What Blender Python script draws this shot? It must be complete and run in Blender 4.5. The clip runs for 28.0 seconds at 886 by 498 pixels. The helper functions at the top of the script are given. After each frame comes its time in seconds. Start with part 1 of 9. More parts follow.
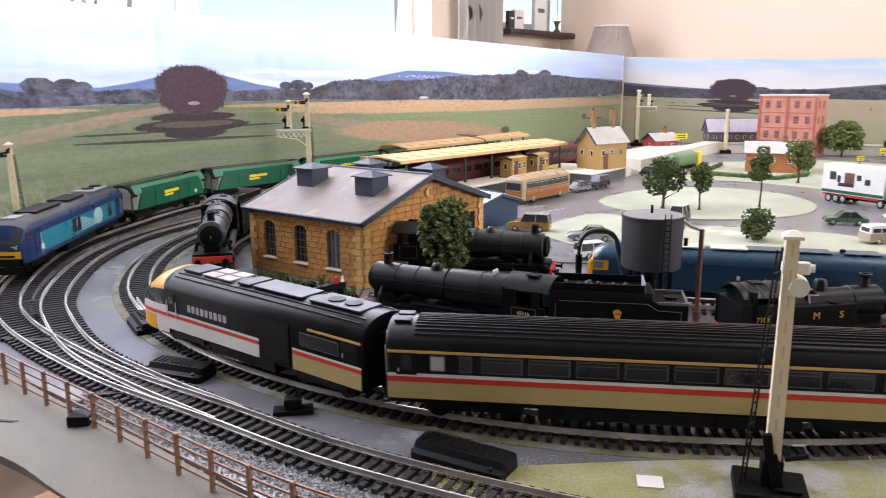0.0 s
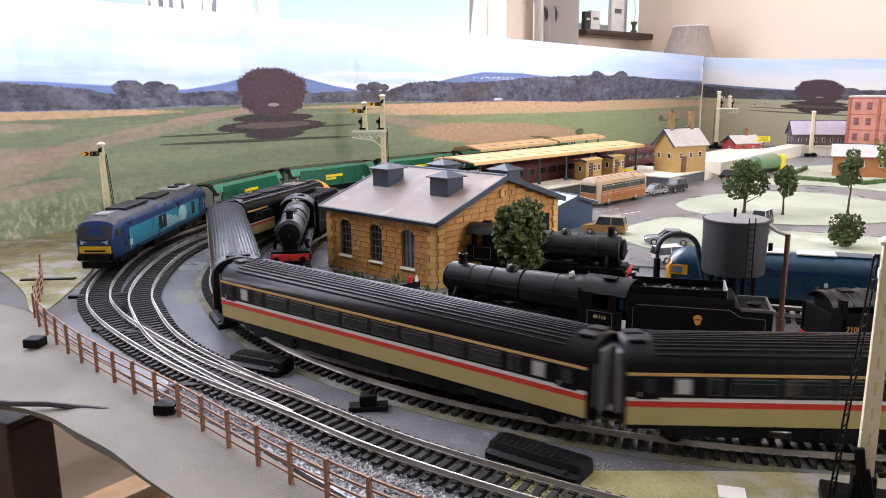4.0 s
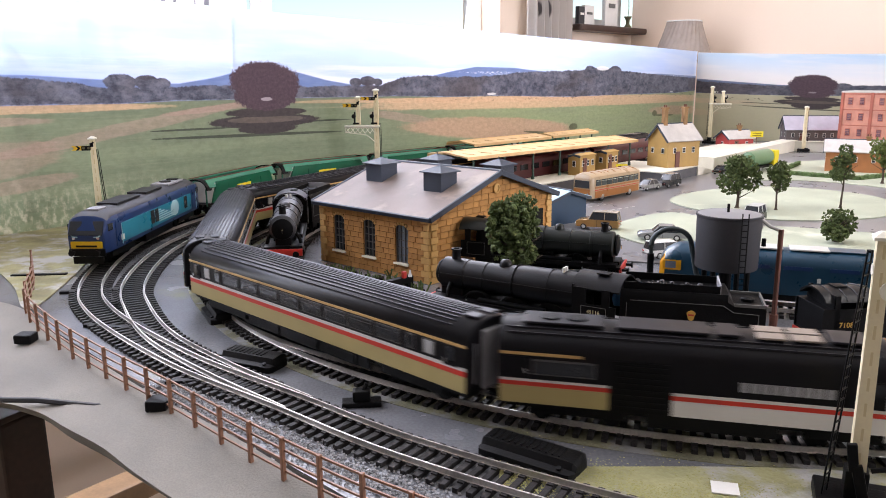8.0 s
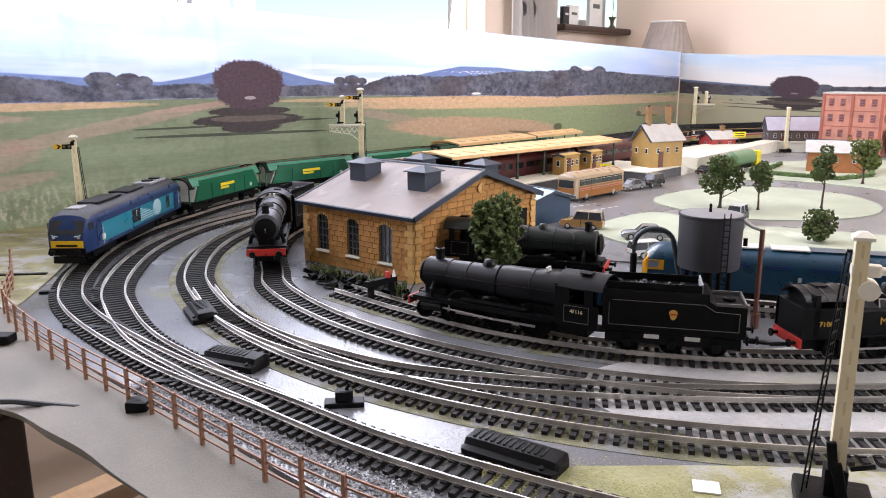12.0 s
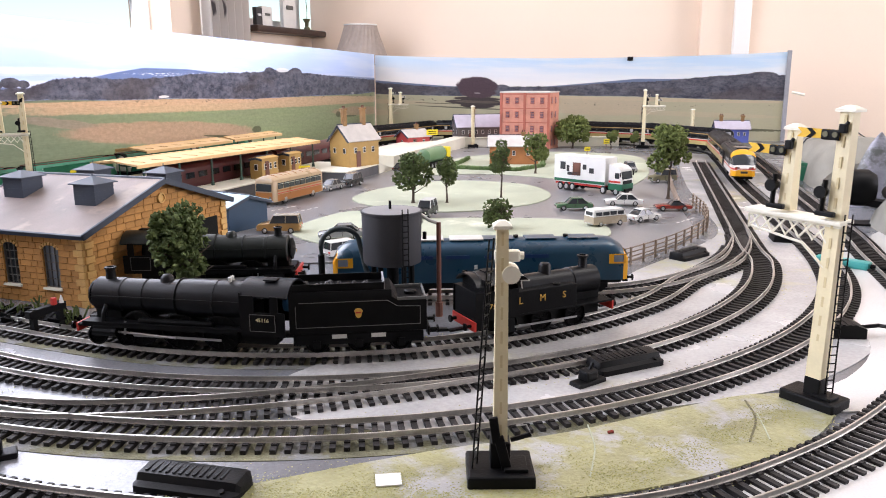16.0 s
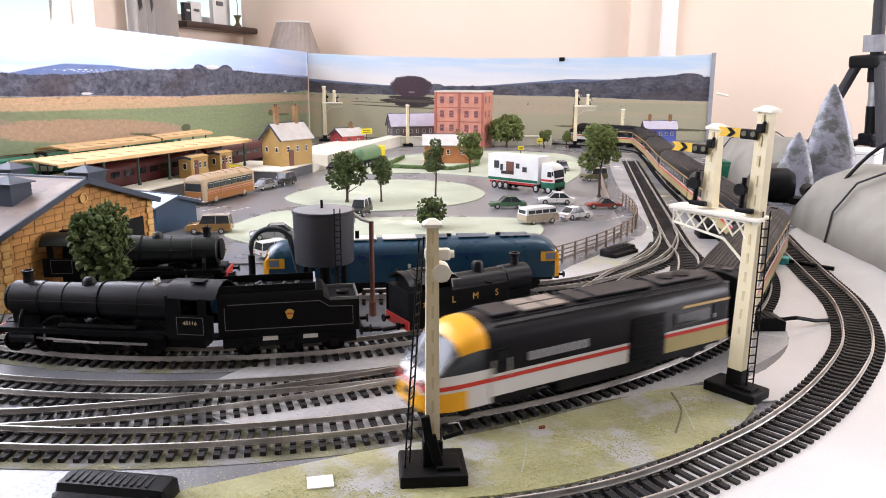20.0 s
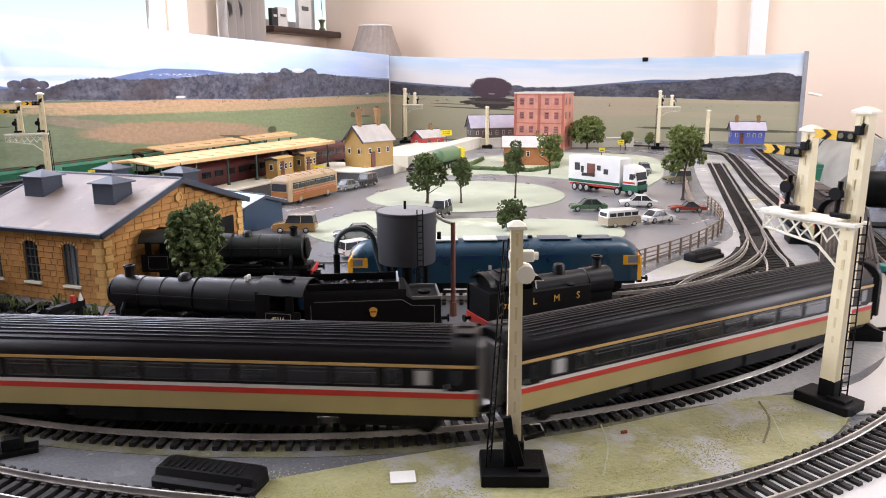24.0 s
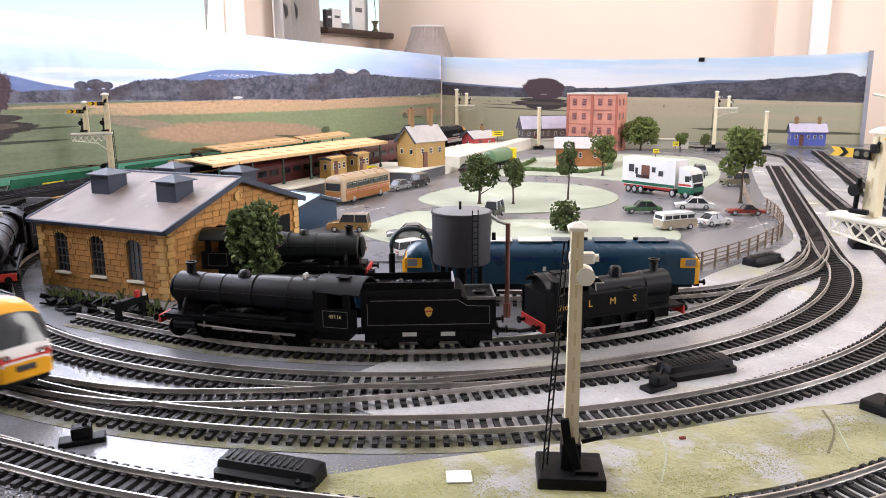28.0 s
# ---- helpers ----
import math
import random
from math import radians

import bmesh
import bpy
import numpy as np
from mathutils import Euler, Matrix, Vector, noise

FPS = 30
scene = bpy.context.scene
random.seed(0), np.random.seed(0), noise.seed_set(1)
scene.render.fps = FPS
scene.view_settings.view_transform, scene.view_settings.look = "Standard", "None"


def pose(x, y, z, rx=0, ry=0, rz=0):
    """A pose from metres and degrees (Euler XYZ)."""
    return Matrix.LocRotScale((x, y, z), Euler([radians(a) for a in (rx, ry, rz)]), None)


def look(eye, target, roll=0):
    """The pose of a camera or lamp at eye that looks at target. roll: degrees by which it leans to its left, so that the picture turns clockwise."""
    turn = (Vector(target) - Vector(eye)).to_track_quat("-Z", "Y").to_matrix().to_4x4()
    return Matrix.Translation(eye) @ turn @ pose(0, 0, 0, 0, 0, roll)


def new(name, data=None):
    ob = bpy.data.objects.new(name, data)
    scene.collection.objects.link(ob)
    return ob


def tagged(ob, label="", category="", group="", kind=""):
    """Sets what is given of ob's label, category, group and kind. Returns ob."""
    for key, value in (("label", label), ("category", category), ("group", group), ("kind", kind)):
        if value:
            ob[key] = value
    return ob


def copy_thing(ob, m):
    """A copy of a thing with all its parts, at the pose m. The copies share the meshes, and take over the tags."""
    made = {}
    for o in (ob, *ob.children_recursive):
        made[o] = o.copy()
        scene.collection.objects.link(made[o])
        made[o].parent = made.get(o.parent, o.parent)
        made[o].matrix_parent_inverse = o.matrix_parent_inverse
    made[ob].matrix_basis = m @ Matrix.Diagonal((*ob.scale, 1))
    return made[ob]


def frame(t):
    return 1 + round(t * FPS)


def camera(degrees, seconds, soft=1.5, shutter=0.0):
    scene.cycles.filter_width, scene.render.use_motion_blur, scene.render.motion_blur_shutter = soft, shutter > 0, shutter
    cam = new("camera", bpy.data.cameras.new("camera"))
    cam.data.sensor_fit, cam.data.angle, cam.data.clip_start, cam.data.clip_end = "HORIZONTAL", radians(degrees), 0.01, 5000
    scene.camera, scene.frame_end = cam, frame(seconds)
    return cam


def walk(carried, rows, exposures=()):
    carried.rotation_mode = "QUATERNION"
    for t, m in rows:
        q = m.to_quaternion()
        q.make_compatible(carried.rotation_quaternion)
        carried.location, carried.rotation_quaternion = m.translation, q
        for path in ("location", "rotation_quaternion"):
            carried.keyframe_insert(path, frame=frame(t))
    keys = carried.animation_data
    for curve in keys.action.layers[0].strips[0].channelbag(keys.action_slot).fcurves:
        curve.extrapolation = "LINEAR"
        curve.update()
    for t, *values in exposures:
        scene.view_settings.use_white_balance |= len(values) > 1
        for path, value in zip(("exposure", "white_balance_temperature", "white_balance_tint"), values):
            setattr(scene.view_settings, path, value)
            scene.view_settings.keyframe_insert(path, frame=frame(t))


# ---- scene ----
cam = camera(59.7, 28.0, soft=0.95, shutter=0.5)
# seconds, eye x y z, pitch, roll, yaw
PATH = [
    (0, 0.0003, -0.0000, 0.1635, -12.46, 0.33, -0.04),
    (0.5, -0.0012, -0.0011, 0.1630, -12.40, 0.38, 2.27),
    (1, -0.0013, -0.0031, 0.1635, -12.33, 0.51, 3.40),
    (1.5, -0.0021, -0.0029, 0.1633, -12.22, 0.57, 3.99),
    (2, -0.0026, -0.0016, 0.1629, -12.12, 0.57, 4.45),
    (2.5, -0.0027, -0.0015, 0.1628, -12.14, 0.61, 4.78),
    (3, -0.0030, -0.0014, 0.1629, -12.15, 0.50, 4.93),
    (3.5, -0.0030, -0.0003, 0.1626, -12.21, 0.54, 5.18),
    (5.5, -0.0035, 0.0001, 0.1624, -12.38, 0.48, 5.23),
    (6, -0.0035, 0.0003, 0.1627, -12.46, 0.48, 5.18),
    (6.5, -0.0034, 0.0007, 0.1626, -12.51, 0.49, 5.06),
    (7, -0.0033, 0.0011, 0.1622, -12.54, 0.41, 4.97),
    (7.5, -0.0033, 0.0013, 0.1625, -12.62, 0.40, 4.85),
    (8, -0.0031, 0.0013, 0.1625, -12.65, 0.40, 4.76),
    (8.5, -0.0031, 0.0016, 0.1624, -12.65, 0.38, 4.69),
    (9, -0.0033, 0.0019, 0.1625, -12.70, 0.29, 4.59),
    (9.5, -0.0031, 0.0019, 0.1627, -12.75, 0.34, 4.47),
    (10, -0.0026, 0.0021, 0.1627, -12.76, 0.30, 4.44),
    (10.5, -0.0030, 0.0017, 0.1626, -12.77, 0.30, 4.37),
    (11, -0.0030, 0.0014, 0.1627, -12.74, 0.28, 4.33),
    (11.5, -0.0031, 0.0016, 0.1624, -12.72, 0.19, 4.27),
    (13.5, 0.0073, 0.0042, 0.1628, -12.59, 0.53, -2.99),
    (14, 0.0105, 0.0048, 0.1633, -12.61, 0.47, -6.75),
    (14.5, 0.0153, 0.0061, 0.1626, -12.54, 0.47, -10.67),
    (15, 0.0178, 0.0074, 0.1621, -12.58, 0.28, -13.59),
    (15.5, 0.0201, 0.0078, 0.1623, -12.65, 0.27, -16.29),
    (16, 0.0214, 0.0080, 0.1622, -12.66, 0.33, -17.30),
    (16.5, 0.0235, 0.0083, 0.1619, -12.69, 0.33, -18.74),
    (17, 0.0249, 0.0084, 0.1620, -12.73, 0.33, -20.38),
    (17.5, 0.0257, 0.0089, 0.1617, -12.71, 0.28, -21.59),
    (18, 0.0256, 0.0085, 0.1615, -12.72, 0.11, -22.23),
    (18.5, 0.0258, 0.0079, 0.1618, -12.72, -0.05, -22.67),
    (19, 0.0252, 0.0073, 0.1618, -12.75, -0.16, -22.75),
    (19.5, 0.0249, 0.0077, 0.1620, -12.74, -0.19, -22.49),
    (20, 0.0241, 0.0077, 0.1619, -12.73, -0.16, -21.98),
    (20.5, 0.0243, 0.0075, 0.1618, -12.67, 0.00, -21.55),
    (22.5, 0.0225, 0.0071, 0.1617, -12.59, 0.07, -19.60),
    (23, 0.0213, 0.0067, 0.1624, -12.67, 0.11, -18.21),
    (23.5, 0.0209, 0.0062, 0.1626, -12.65, 0.27, -17.06),
    (24, 0.0200, 0.0055, 0.1626, -12.62, 0.29, -16.27),
    (24.5, 0.0198, 0.0052, 0.1624, -12.59, 0.24, -15.87),
    (25, 0.0186, 0.0043, 0.1629, -12.60, 0.20, -15.40),
    (25.5, 0.0188, 0.0047, 0.1628, -12.54, 0.30, -14.82),
    (26, 0.0182, 0.0054, 0.1626, -12.54, 0.21, -14.35),
    (26.5, 0.0174, 0.0057, 0.1625, -12.55, 0.23, -13.82),
    (27, 0.0172, 0.0053, 0.1625, -12.54, 0.31, -13.33),
    (27.5, 0.0164, 0.0050, 0.1624, -12.50, 0.45, -12.86),
    (28, 0.0153, 0.0057, 0.1628, -12.56, 0.34, -12.64),
]
walk(cam, [(t, pose(x, y, z, 90 + pitch, roll, yaw)) for t, x, y, z, pitch, roll, yaw in PATH])

# ---- light ----
world = bpy.data.worlds.new("daylight")
scene.world = world
world.use_nodes = True
wn = world.node_tree
sky = wn.nodes.new("ShaderNodeTexSky")
sky.sky_type, sky.sun_disc = "NISHITA", False
sky.sun_elevation, sky.sun_rotation = radians(40), radians(200)
wn.nodes["Background"].inputs["Strength"].default_value = 0.15
wn.links.new(sky.outputs["Color"], wn.nodes["Background"].inputs["Color"])


def area_light(name, eye, target, w, h, watts, colour=(1.0, 0.97, 0.93)):
    """A rectangular area lamp, for daylight in a window's opening and for added fill."""
    lamp = bpy.data.lights.new(name, "AREA")
    lamp.shape, lamp.size, lamp.size_y, lamp.energy, lamp.color = "RECTANGLE", w, h, watts, colour
    ob = new(name, lamp)
    ob.matrix_world = look(eye, target)
    return ob


area_light("window_daylight_west", (-0.655, 1.245, 0.60), (0.136, 0.633, 0.45), 1.9, 1.26, 61, (0.86, 0.865, 1.0))
area_light("window_daylight_east", (2.88, -0.30, 0.70), (2.09, 0.31, 0.50), 1.66, 1.16, 52, (0.98, 0.92, 1.0))
# added overhead fill without a fitting; lifts the tops and the right side
area_light("overhead_fill", (1.1, 0.5, 1.52), (1.1, 0.5, 0.0), 0.5, 0.5, 8, (1.0, 0.96, 0.94))
scene.view_settings.exposure = 0.25

# ---- materials ----
def principled(name, rough=0.5, metal=0.0, spec=0.5):
    m = bpy.data.materials.new(name)
    m.use_nodes = True
    b = m.node_tree.nodes["Principled BSDF"]
    b.inputs["Roughness"].default_value, b.inputs["Metallic"].default_value = rough, metal
    b.inputs["Specular IOR Level"].default_value = spec
    return m, m.node_tree, b


def mat(name, colour, rough=0.5, metal=0.0, vary=0.12, scale=60.0, bump=0.0, fine=900.0, second=None, patch=0.0, patch_scale=12.0, per_object=0.0, spec=0.5, coord="Object"):
    """Procedural paint, plastic, card or stone: two scales of noise in its colour and roughness, a fine relief, and a second
    colour that comes through in patches."""
    m, nt, b = principled(name, rough, metal, spec)
    N, L = nt.nodes, nt.links
    tc = N.new("ShaderNodeTexCoord")
    big, small = N.new("ShaderNodeTexNoise"), N.new("ShaderNodeTexNoise")
    big.inputs["Scale"].default_value, small.inputs["Scale"].default_value = scale, fine
    big.inputs["Detail"].default_value, small.inputs["Detail"].default_value = 5, 3
    L.new(tc.outputs[coord], big.inputs["Vector"])
    L.new(tc.outputs[coord], small.inputs["Vector"])
    mix = N.new("ShaderNodeMix")
    mix.data_type = "RGBA"
    ramp = N.new("ShaderNodeMapRange")
    ramp.inputs["From Min"].default_value, ramp.inputs["From Max"].default_value = 0.3, 0.7
    L.new(big.outputs["Fac"], ramp.inputs["Value"])
    L.new(ramp.outputs["Result"], mix.inputs["Factor"])
    mix.inputs["A"].default_value = (*[c * (1 - vary) for c in colour], 1)
    mix.inputs["B"].default_value = (*[min(1, c * (1 + vary)) for c in colour], 1)
    out = mix.outputs["Result"]
    mul = N.new("ShaderNodeMix")
    mul.data_type, mul.blend_type = "RGBA", "MULTIPLY"
    mul.inputs["Factor"].default_value = min(1.0, vary * 2.5)
    g = N.new("ShaderNodeMapRange")
    g.inputs["To Min"].default_value, g.inputs["To Max"].default_value = 0.55, 1.35
    L.new(small.outputs["Fac"], g.inputs["Value"])
    L.new(out, mul.inputs["A"])
    L.new(g.outputs["Result"], mul.inputs["B"])
    out = mul.outputs["Result"]
    if second:
        pn = N.new("ShaderNodeTexNoise")
        pn.inputs["Scale"].default_value, pn.inputs["Detail"].default_value, pn.inputs["Roughness"].default_value = patch_scale, 8, 0.65
        L.new(tc.outputs[coord], pn.inputs["Vector"])
        pr = N.new("ShaderNodeMapRange")
        pr.inputs["From Min"].default_value, pr.inputs["From Max"].default_value = 0.62 - patch, 0.72 - patch
        L.new(pn.outputs["Fac"], pr.inputs["Value"])
        pm = N.new("ShaderNodeMix")
        pm.data_type = "RGBA"
        L.new(pr.outputs["Result"], pm.inputs["Factor"])
        L.new(out, pm.inputs["A"])
        pm.inputs["B"].default_value = (*second, 1)
        out = pm.outputs["Result"]
    if per_object:
        info = N.new("ShaderNodeObjectInfo")
        hv = N.new("ShaderNodeHueSaturation")
        vr = N.new("ShaderNodeMapRange")
        vr.inputs["To Min"].default_value, vr.inputs["To Max"].default_value = 1 - per_object, 1 + per_object
        L.new(info.outputs["Random"], vr.inputs["Value"])
        L.new(vr.outputs["Result"], hv.inputs["Value"])
        L.new(out, hv.inputs["Color"])
        out = hv.outputs["Color"]
    L.new(out, b.inputs["Base Color"])
    rr = N.new("ShaderNodeMapRange")
    rr.inputs["To Min"].default_value, rr.inputs["To Max"].default_value = max(0.02, rough - 0.12), min(1, rough + 0.12)
    L.new(big.outputs["Fac"], rr.inputs["Value"])
    L.new(rr.outputs["Result"], b.inputs["Roughness"])
    if bump:
        bp = N.new("ShaderNodeBump")
        bp.inputs["Strength"].default_value, bp.inputs["Distance"].default_value = bump, 0.0006
        L.new(small.outputs["Fac"], bp.inputs["Height"])
        L.new(bp.outputs["Normal"], b.inputs["Normal"])
    return m


BLACK = mat("black_plastic", (0.004, 0.004, 0.0045), 0.48, vary=0.25, bump=0.2, spec=0.16)
SOOT = mat("sooty_black_paint", (0.0028, 0.0028, 0.0033), 0.5, vary=0.3, bump=0.25, spec=0.14, second=(0.007, 0.006, 0.006), patch=0.02, patch_scale=60)
BOILER = mat("satin_black_boiler", (0.0035, 0.0038, 0.0052), 0.38, vary=0.3, bump=0.15, spec=0.24)
SLEEPER = mat("black_sleeper_plastic", (0.022, 0.020, 0.020), 0.6, vary=0.3, bump=0.4, per_object=0.4, spec=0.25)
RAIL = mat("nickel_silver_rail", (0.64, 0.615, 0.58), 0.36, 0.85, vary=0.25, scale=40, second=(0.22, 0.17, 0.12), patch=-0.06, patch_scale=30)
BOARD = mat("painted_grey_baseboard", (0.165, 0.17, 0.185), 0.25, vary=0.32, scale=11, fine=620, bump=0.35, second=(0.21, 0.21, 0.13), patch=0.02, patch_scale=6.5, spec=0.6)
SCATTER = mat("green_scatter_grass", (0.31, 0.29, 0.15), 0.85, vary=0.35, scale=40, fine=900, bump=1.0, second=(0.42, 0.41, 0.38), patch=0.13, patch_scale=30)
# these two whites also carry the window's reflection on the grey board
WHITE_SHEET_GLARE = mat("white_sheet_glare", (0.66, 0.65, 0.64), 0.22, vary=0.10, scale=8, bump=0.1)
BOARD_GLARE = mat("grey_board_glare", (0.44, 0.435, 0.435), 0.24, vary=0.2, scale=14, fine=420, bump=0.25, second=(0.45, 0.44, 0.31), patch=0.06, patch_scale=8)
ASPHALT = mat("grey_road_paint", (0.205, 0.20, 0.205), 0.3, vary=0.15, scale=14, fine=400, bump=0.3)
LAWN = mat("pale_green_lawn", (0.42, 0.45, 0.34), 0.75, vary=0.12, scale=14, fine=500, bump=0.5, second=(0.62, 0.63, 0.50), patch=0.05, patch_scale=9)
CREAM = mat("cream_plastic", (0.80, 0.71, 0.47), 0.42, vary=0.06)
IVORY = mat("ivory_plastic", (0.86, 0.83, 0.70), 0.4, vary=0.05)
SIG_YELLOW = mat("signal_yellow", (0.78, 0.47, 0.02), 0.45, vary=0.06)
STONE = mat("ochre_sandstone", (0.44, 0.215, 0.056), 0.75, vary=0.16, scale=90, bump=0.5, per_object=0.13)
MORTAR = mat("dark_mortar", (0.33, 0.165, 0.05), 0.9, vary=0.2)
QUOIN = mat("pale_quoin_stone", (0.60, 0.36, 0.12), 0.75, vary=0.12, bump=0.4, per_object=0.08)
SLATE = mat("weathered_slate_card", (0.23, 0.185, 0.17), 0.62, vary=0.2, scale=30, second=(0.33, 0.26, 0.215), patch=0.08, patch_scale=22)
LEAD = mat("slate_blue_trim", (0.030, 0.042, 0.066), 0.55, vary=0.15)
GLASS_DARK = mat("dark_glazing", (0.03, 0.034, 0.04), 0.12, vary=0.2)
PANE = mat("grey_glazing", (0.19, 0.22, 0.27), 0.15, vary=0.15)
TREE_LEAF = mat("foam_foliage", (0.080, 0.112, 0.032), 0.9, vary=0.4, scale=200, bump=1.0, second=(0.15, 0.18, 0.055), patch=0.06, patch_scale=160)
TREE_LIGHT = mat("light_foam_foliage", (0.14, 0.175, 0.045), 0.9, vary=0.35, scale=200, bump=1.0, second=(0.16, 0.19, 0.05), patch=0.04, patch_scale=160)
BARK = mat("brown_bark", (0.07, 0.05, 0.035), 0.85, vary=0.3, bump=0.6)
BROWN_FENCE = mat("brown_plastic_fence", (0.23, 0.11, 0.062), 0.5, vary=0.12)
RUST = mat("rust_brown_plastic", (0.15, 0.055, 0.035), 0.5, vary=0.2)
TANK_GREY = mat("dark_grey_tank", (0.045, 0.045, 0.05), 0.55, vary=0.12, spec=0.3)
CHARCOAL = mat("coach_charcoal", (0.0060, 0.0057, 0.0070), 0.34, vary=0.12, spec=0.16)
COACH_BEIGE = mat("coach_beige", (0.42, 0.345, 0.145), 0.35, vary=0.05)
COACH_WHITE = mat("coach_white", (0.66, 0.64, 0.61), 0.35, vary=0.04)
COACH_RED = mat("coach_red", (0.55, 0.035, 0.02), 0.35, vary=0.05)
COACH_TAN = mat("coach_tan_stripe", (0.56, 0.36, 0.13), 0.35, vary=0.05)
COACH_ROOF = mat("coach_roof_grey", (0.014, 0.0135, 0.017), 0.40, vary=0.15, spec=0.22)
FROSTED = mat("frosted_pale_pane", (0.42, 0.42, 0.42), 0.35, vary=0.08)
ROOF_TAN = mat("tan_translucent_panel", (0.24, 0.20, 0.165), 0.4, vary=0.12)
COACH_GLASS = mat("coach_window", (0.014, 0.015, 0.017), 0.08, vary=0.1)
GREY_END = mat("grey_gangway", (0.30, 0.30, 0.32), 0.5, vary=0.12)
NOSE_YELLOW = mat("warning_yellow", (0.80, 0.38, 0.01), 0.32, vary=0.04)
RAIL_BLUE = mat("rail_blue", (0.008, 0.045, 0.085), 0.3, vary=0.12)
DEEP_BLUE = mat("deep_blue", (0.012, 0.035, 0.12), 0.3, vary=0.15)
CYAN = mat("cyan_vinyl", (0.02, 0.23, 0.33), 0.3, vary=0.1)
PALE_CYAN = mat("pale_cyan_vinyl", (0.42, 0.66, 0.72), 0.3, vary=0.05)
HOPPER_GREEN = mat("hopper_green", (0.005, 0.115, 0.055), 0.4, vary=0.12)
HOPPER_TOP = mat("hopper_top_green", (0.05, 0.24, 0.15), 0.35, vary=0.1)
HOPPER_LIGHT = mat("pale_hopper_slope", (0.56, 0.56, 0.52), 0.5, vary=0.1)
BUFF = mat("buff_canopy_card", (0.74, 0.50, 0.24), 0.6, vary=0.08, scale=25)
OCHRE = mat("ochre_wall_card", (0.44, 0.275, 0.085), 0.6, vary=0.1)
PLATFORM = mat("pale_platform_top", (0.72, 0.69, 0.58), 0.65, vary=0.08, scale=25)
PLATFORM_EDGE = mat("dark_platform_wall", (0.10, 0.10, 0.105), 0.7, vary=0.2)
ROOF_PALE = mat("pale_grey_roof", (0.55, 0.52, 0.49), 0.6, vary=0.1)
MILL_BRICK = mat("salmon_brick_card", (0.56, 0.25, 0.175), 0.7, vary=0.15, scale=60)
RED_WALL = mat("red_wall_card", (0.42, 0.05, 0.045), 0.6, vary=0.12)
BLUE_WALL = mat("blue_wall_card", (0.09, 0.12, 0.42), 0.6, vary=0.12)
LILAC_ROOF = mat("lilac_slate_card", (0.50, 0.47, 0.56), 0.6, vary=0.08)
BUS_ORANGE = mat("bus_orange", (0.38, 0.15, 0.035), 0.3, vary=0.06)
BUS_CREAM = mat("bus_cream", (0.45, 0.33, 0.20), 0.3, vary=0.05)
CHROME = mat("chrome", (0.7, 0.7, 0.7), 0.15, 1.0, vary=0.05)
TYRE = mat("tyre_rubber", (0.02, 0.02, 0.02), 0.8, vary=0.2)
HUB = mat("wheel_hub_silver", (0.5, 0.5, 0.5), 0.35, 0.8, vary=0.1)
RED = mat("signal_red", (0.50, 0.03, 0.02), 0.45, vary=0.08)
WHITE = mat("white_paint", (0.78, 0.77, 0.74), 0.45, vary=0.04)
GREEN_CAR = mat("green_car_paint", (0.06, 0.13, 0.07), 0.22, vary=0.05)
RED_CAR = mat("maroon_car_paint", (0.22, 0.035, 0.025), 0.22, vary=0.05)
GREY_CAR = mat("silver_car_paint", (0.30, 0.31, 0.31), 0.22, 0.3, vary=0.05)
WHITE_CAR = mat("white_car_paint", (0.72, 0.72, 0.69), 0.22, vary=0.04)
BLACK_CAR = mat("black_car_paint", (0.02, 0.022, 0.022), 0.2, vary=0.1)
GOLD_CAR = mat("gold_car_paint", (0.33, 0.20, 0.075), 0.22, 0.2, vary=0.05)
SAND_CAR = mat("sand_van_paint", (0.38, 0.32, 0.23), 0.25, vary=0.05)
OLIVE = mat("olive_paint", (0.12, 0.11, 0.055), 0.5, vary=0.1)
TANKER_GREEN = mat("tanker_green", (0.14, 0.25, 0.13), 0.35, vary=0.08)
HEDGE = mat("hedge_foam", (0.11, 0.17, 0.06), 0.9, vary=0.3, scale=150, bump=1.0)
CLOTH = mat("beige_cloth", (0.215, 0.198, 0.17), 0.75, vary=0.25, scale=14, fine=1200, bump=0.4)
CANVAS = mat("grey_green_canvas", (0.27, 0.258, 0.222), 0.85, vary=0.2, scale=22, fine=1500, bump=0.5)
WALL_PAINT = mat("cream_wall_paint", (0.82, 0.67, 0.54), 0.7, vary=0.025, scale=2.5, fine=250, bump=0.15)
WALL_WHITE = mat("white_gloss_woodwork", (0.82, 0.80, 0.76), 0.4, vary=0.03, scale=3)
CEILING_PAINT = mat("white_ceiling_paint", (0.82, 0.80, 0.76), 0.8, vary=0.03, scale=3)
DARK_WOOD = mat("dark_stained_wood", (0.045, 0.022, 0.016), 0.4, vary=0.3, scale=25, fine=200)
MID_WOOD = mat("brown_wood", (0.30, 0.14, 0.06), 0.45, vary=0.25, scale=20, fine=200)
CARPET = mat("grey_brown_carpet", (0.20, 0.19, 0.14), 0.95, vary=0.25, scale=30, fine=500, bump=1.0)
GOLD_TEXT = mat("gold_lettering", (0.62, 0.36, 0.06), 0.5, vary=0.05)
PALE_TEXT = mat("pale_lettering", (0.70, 0.62, 0.36), 0.5, vary=0.05)
SILVER_TEXT = mat("silver_lettering", (0.36, 0.36, 0.38), 0.4, vary=0.05)
LINING = mat("grey_lining", (0.12, 0.12, 0.115), 0.5, vary=0.05)
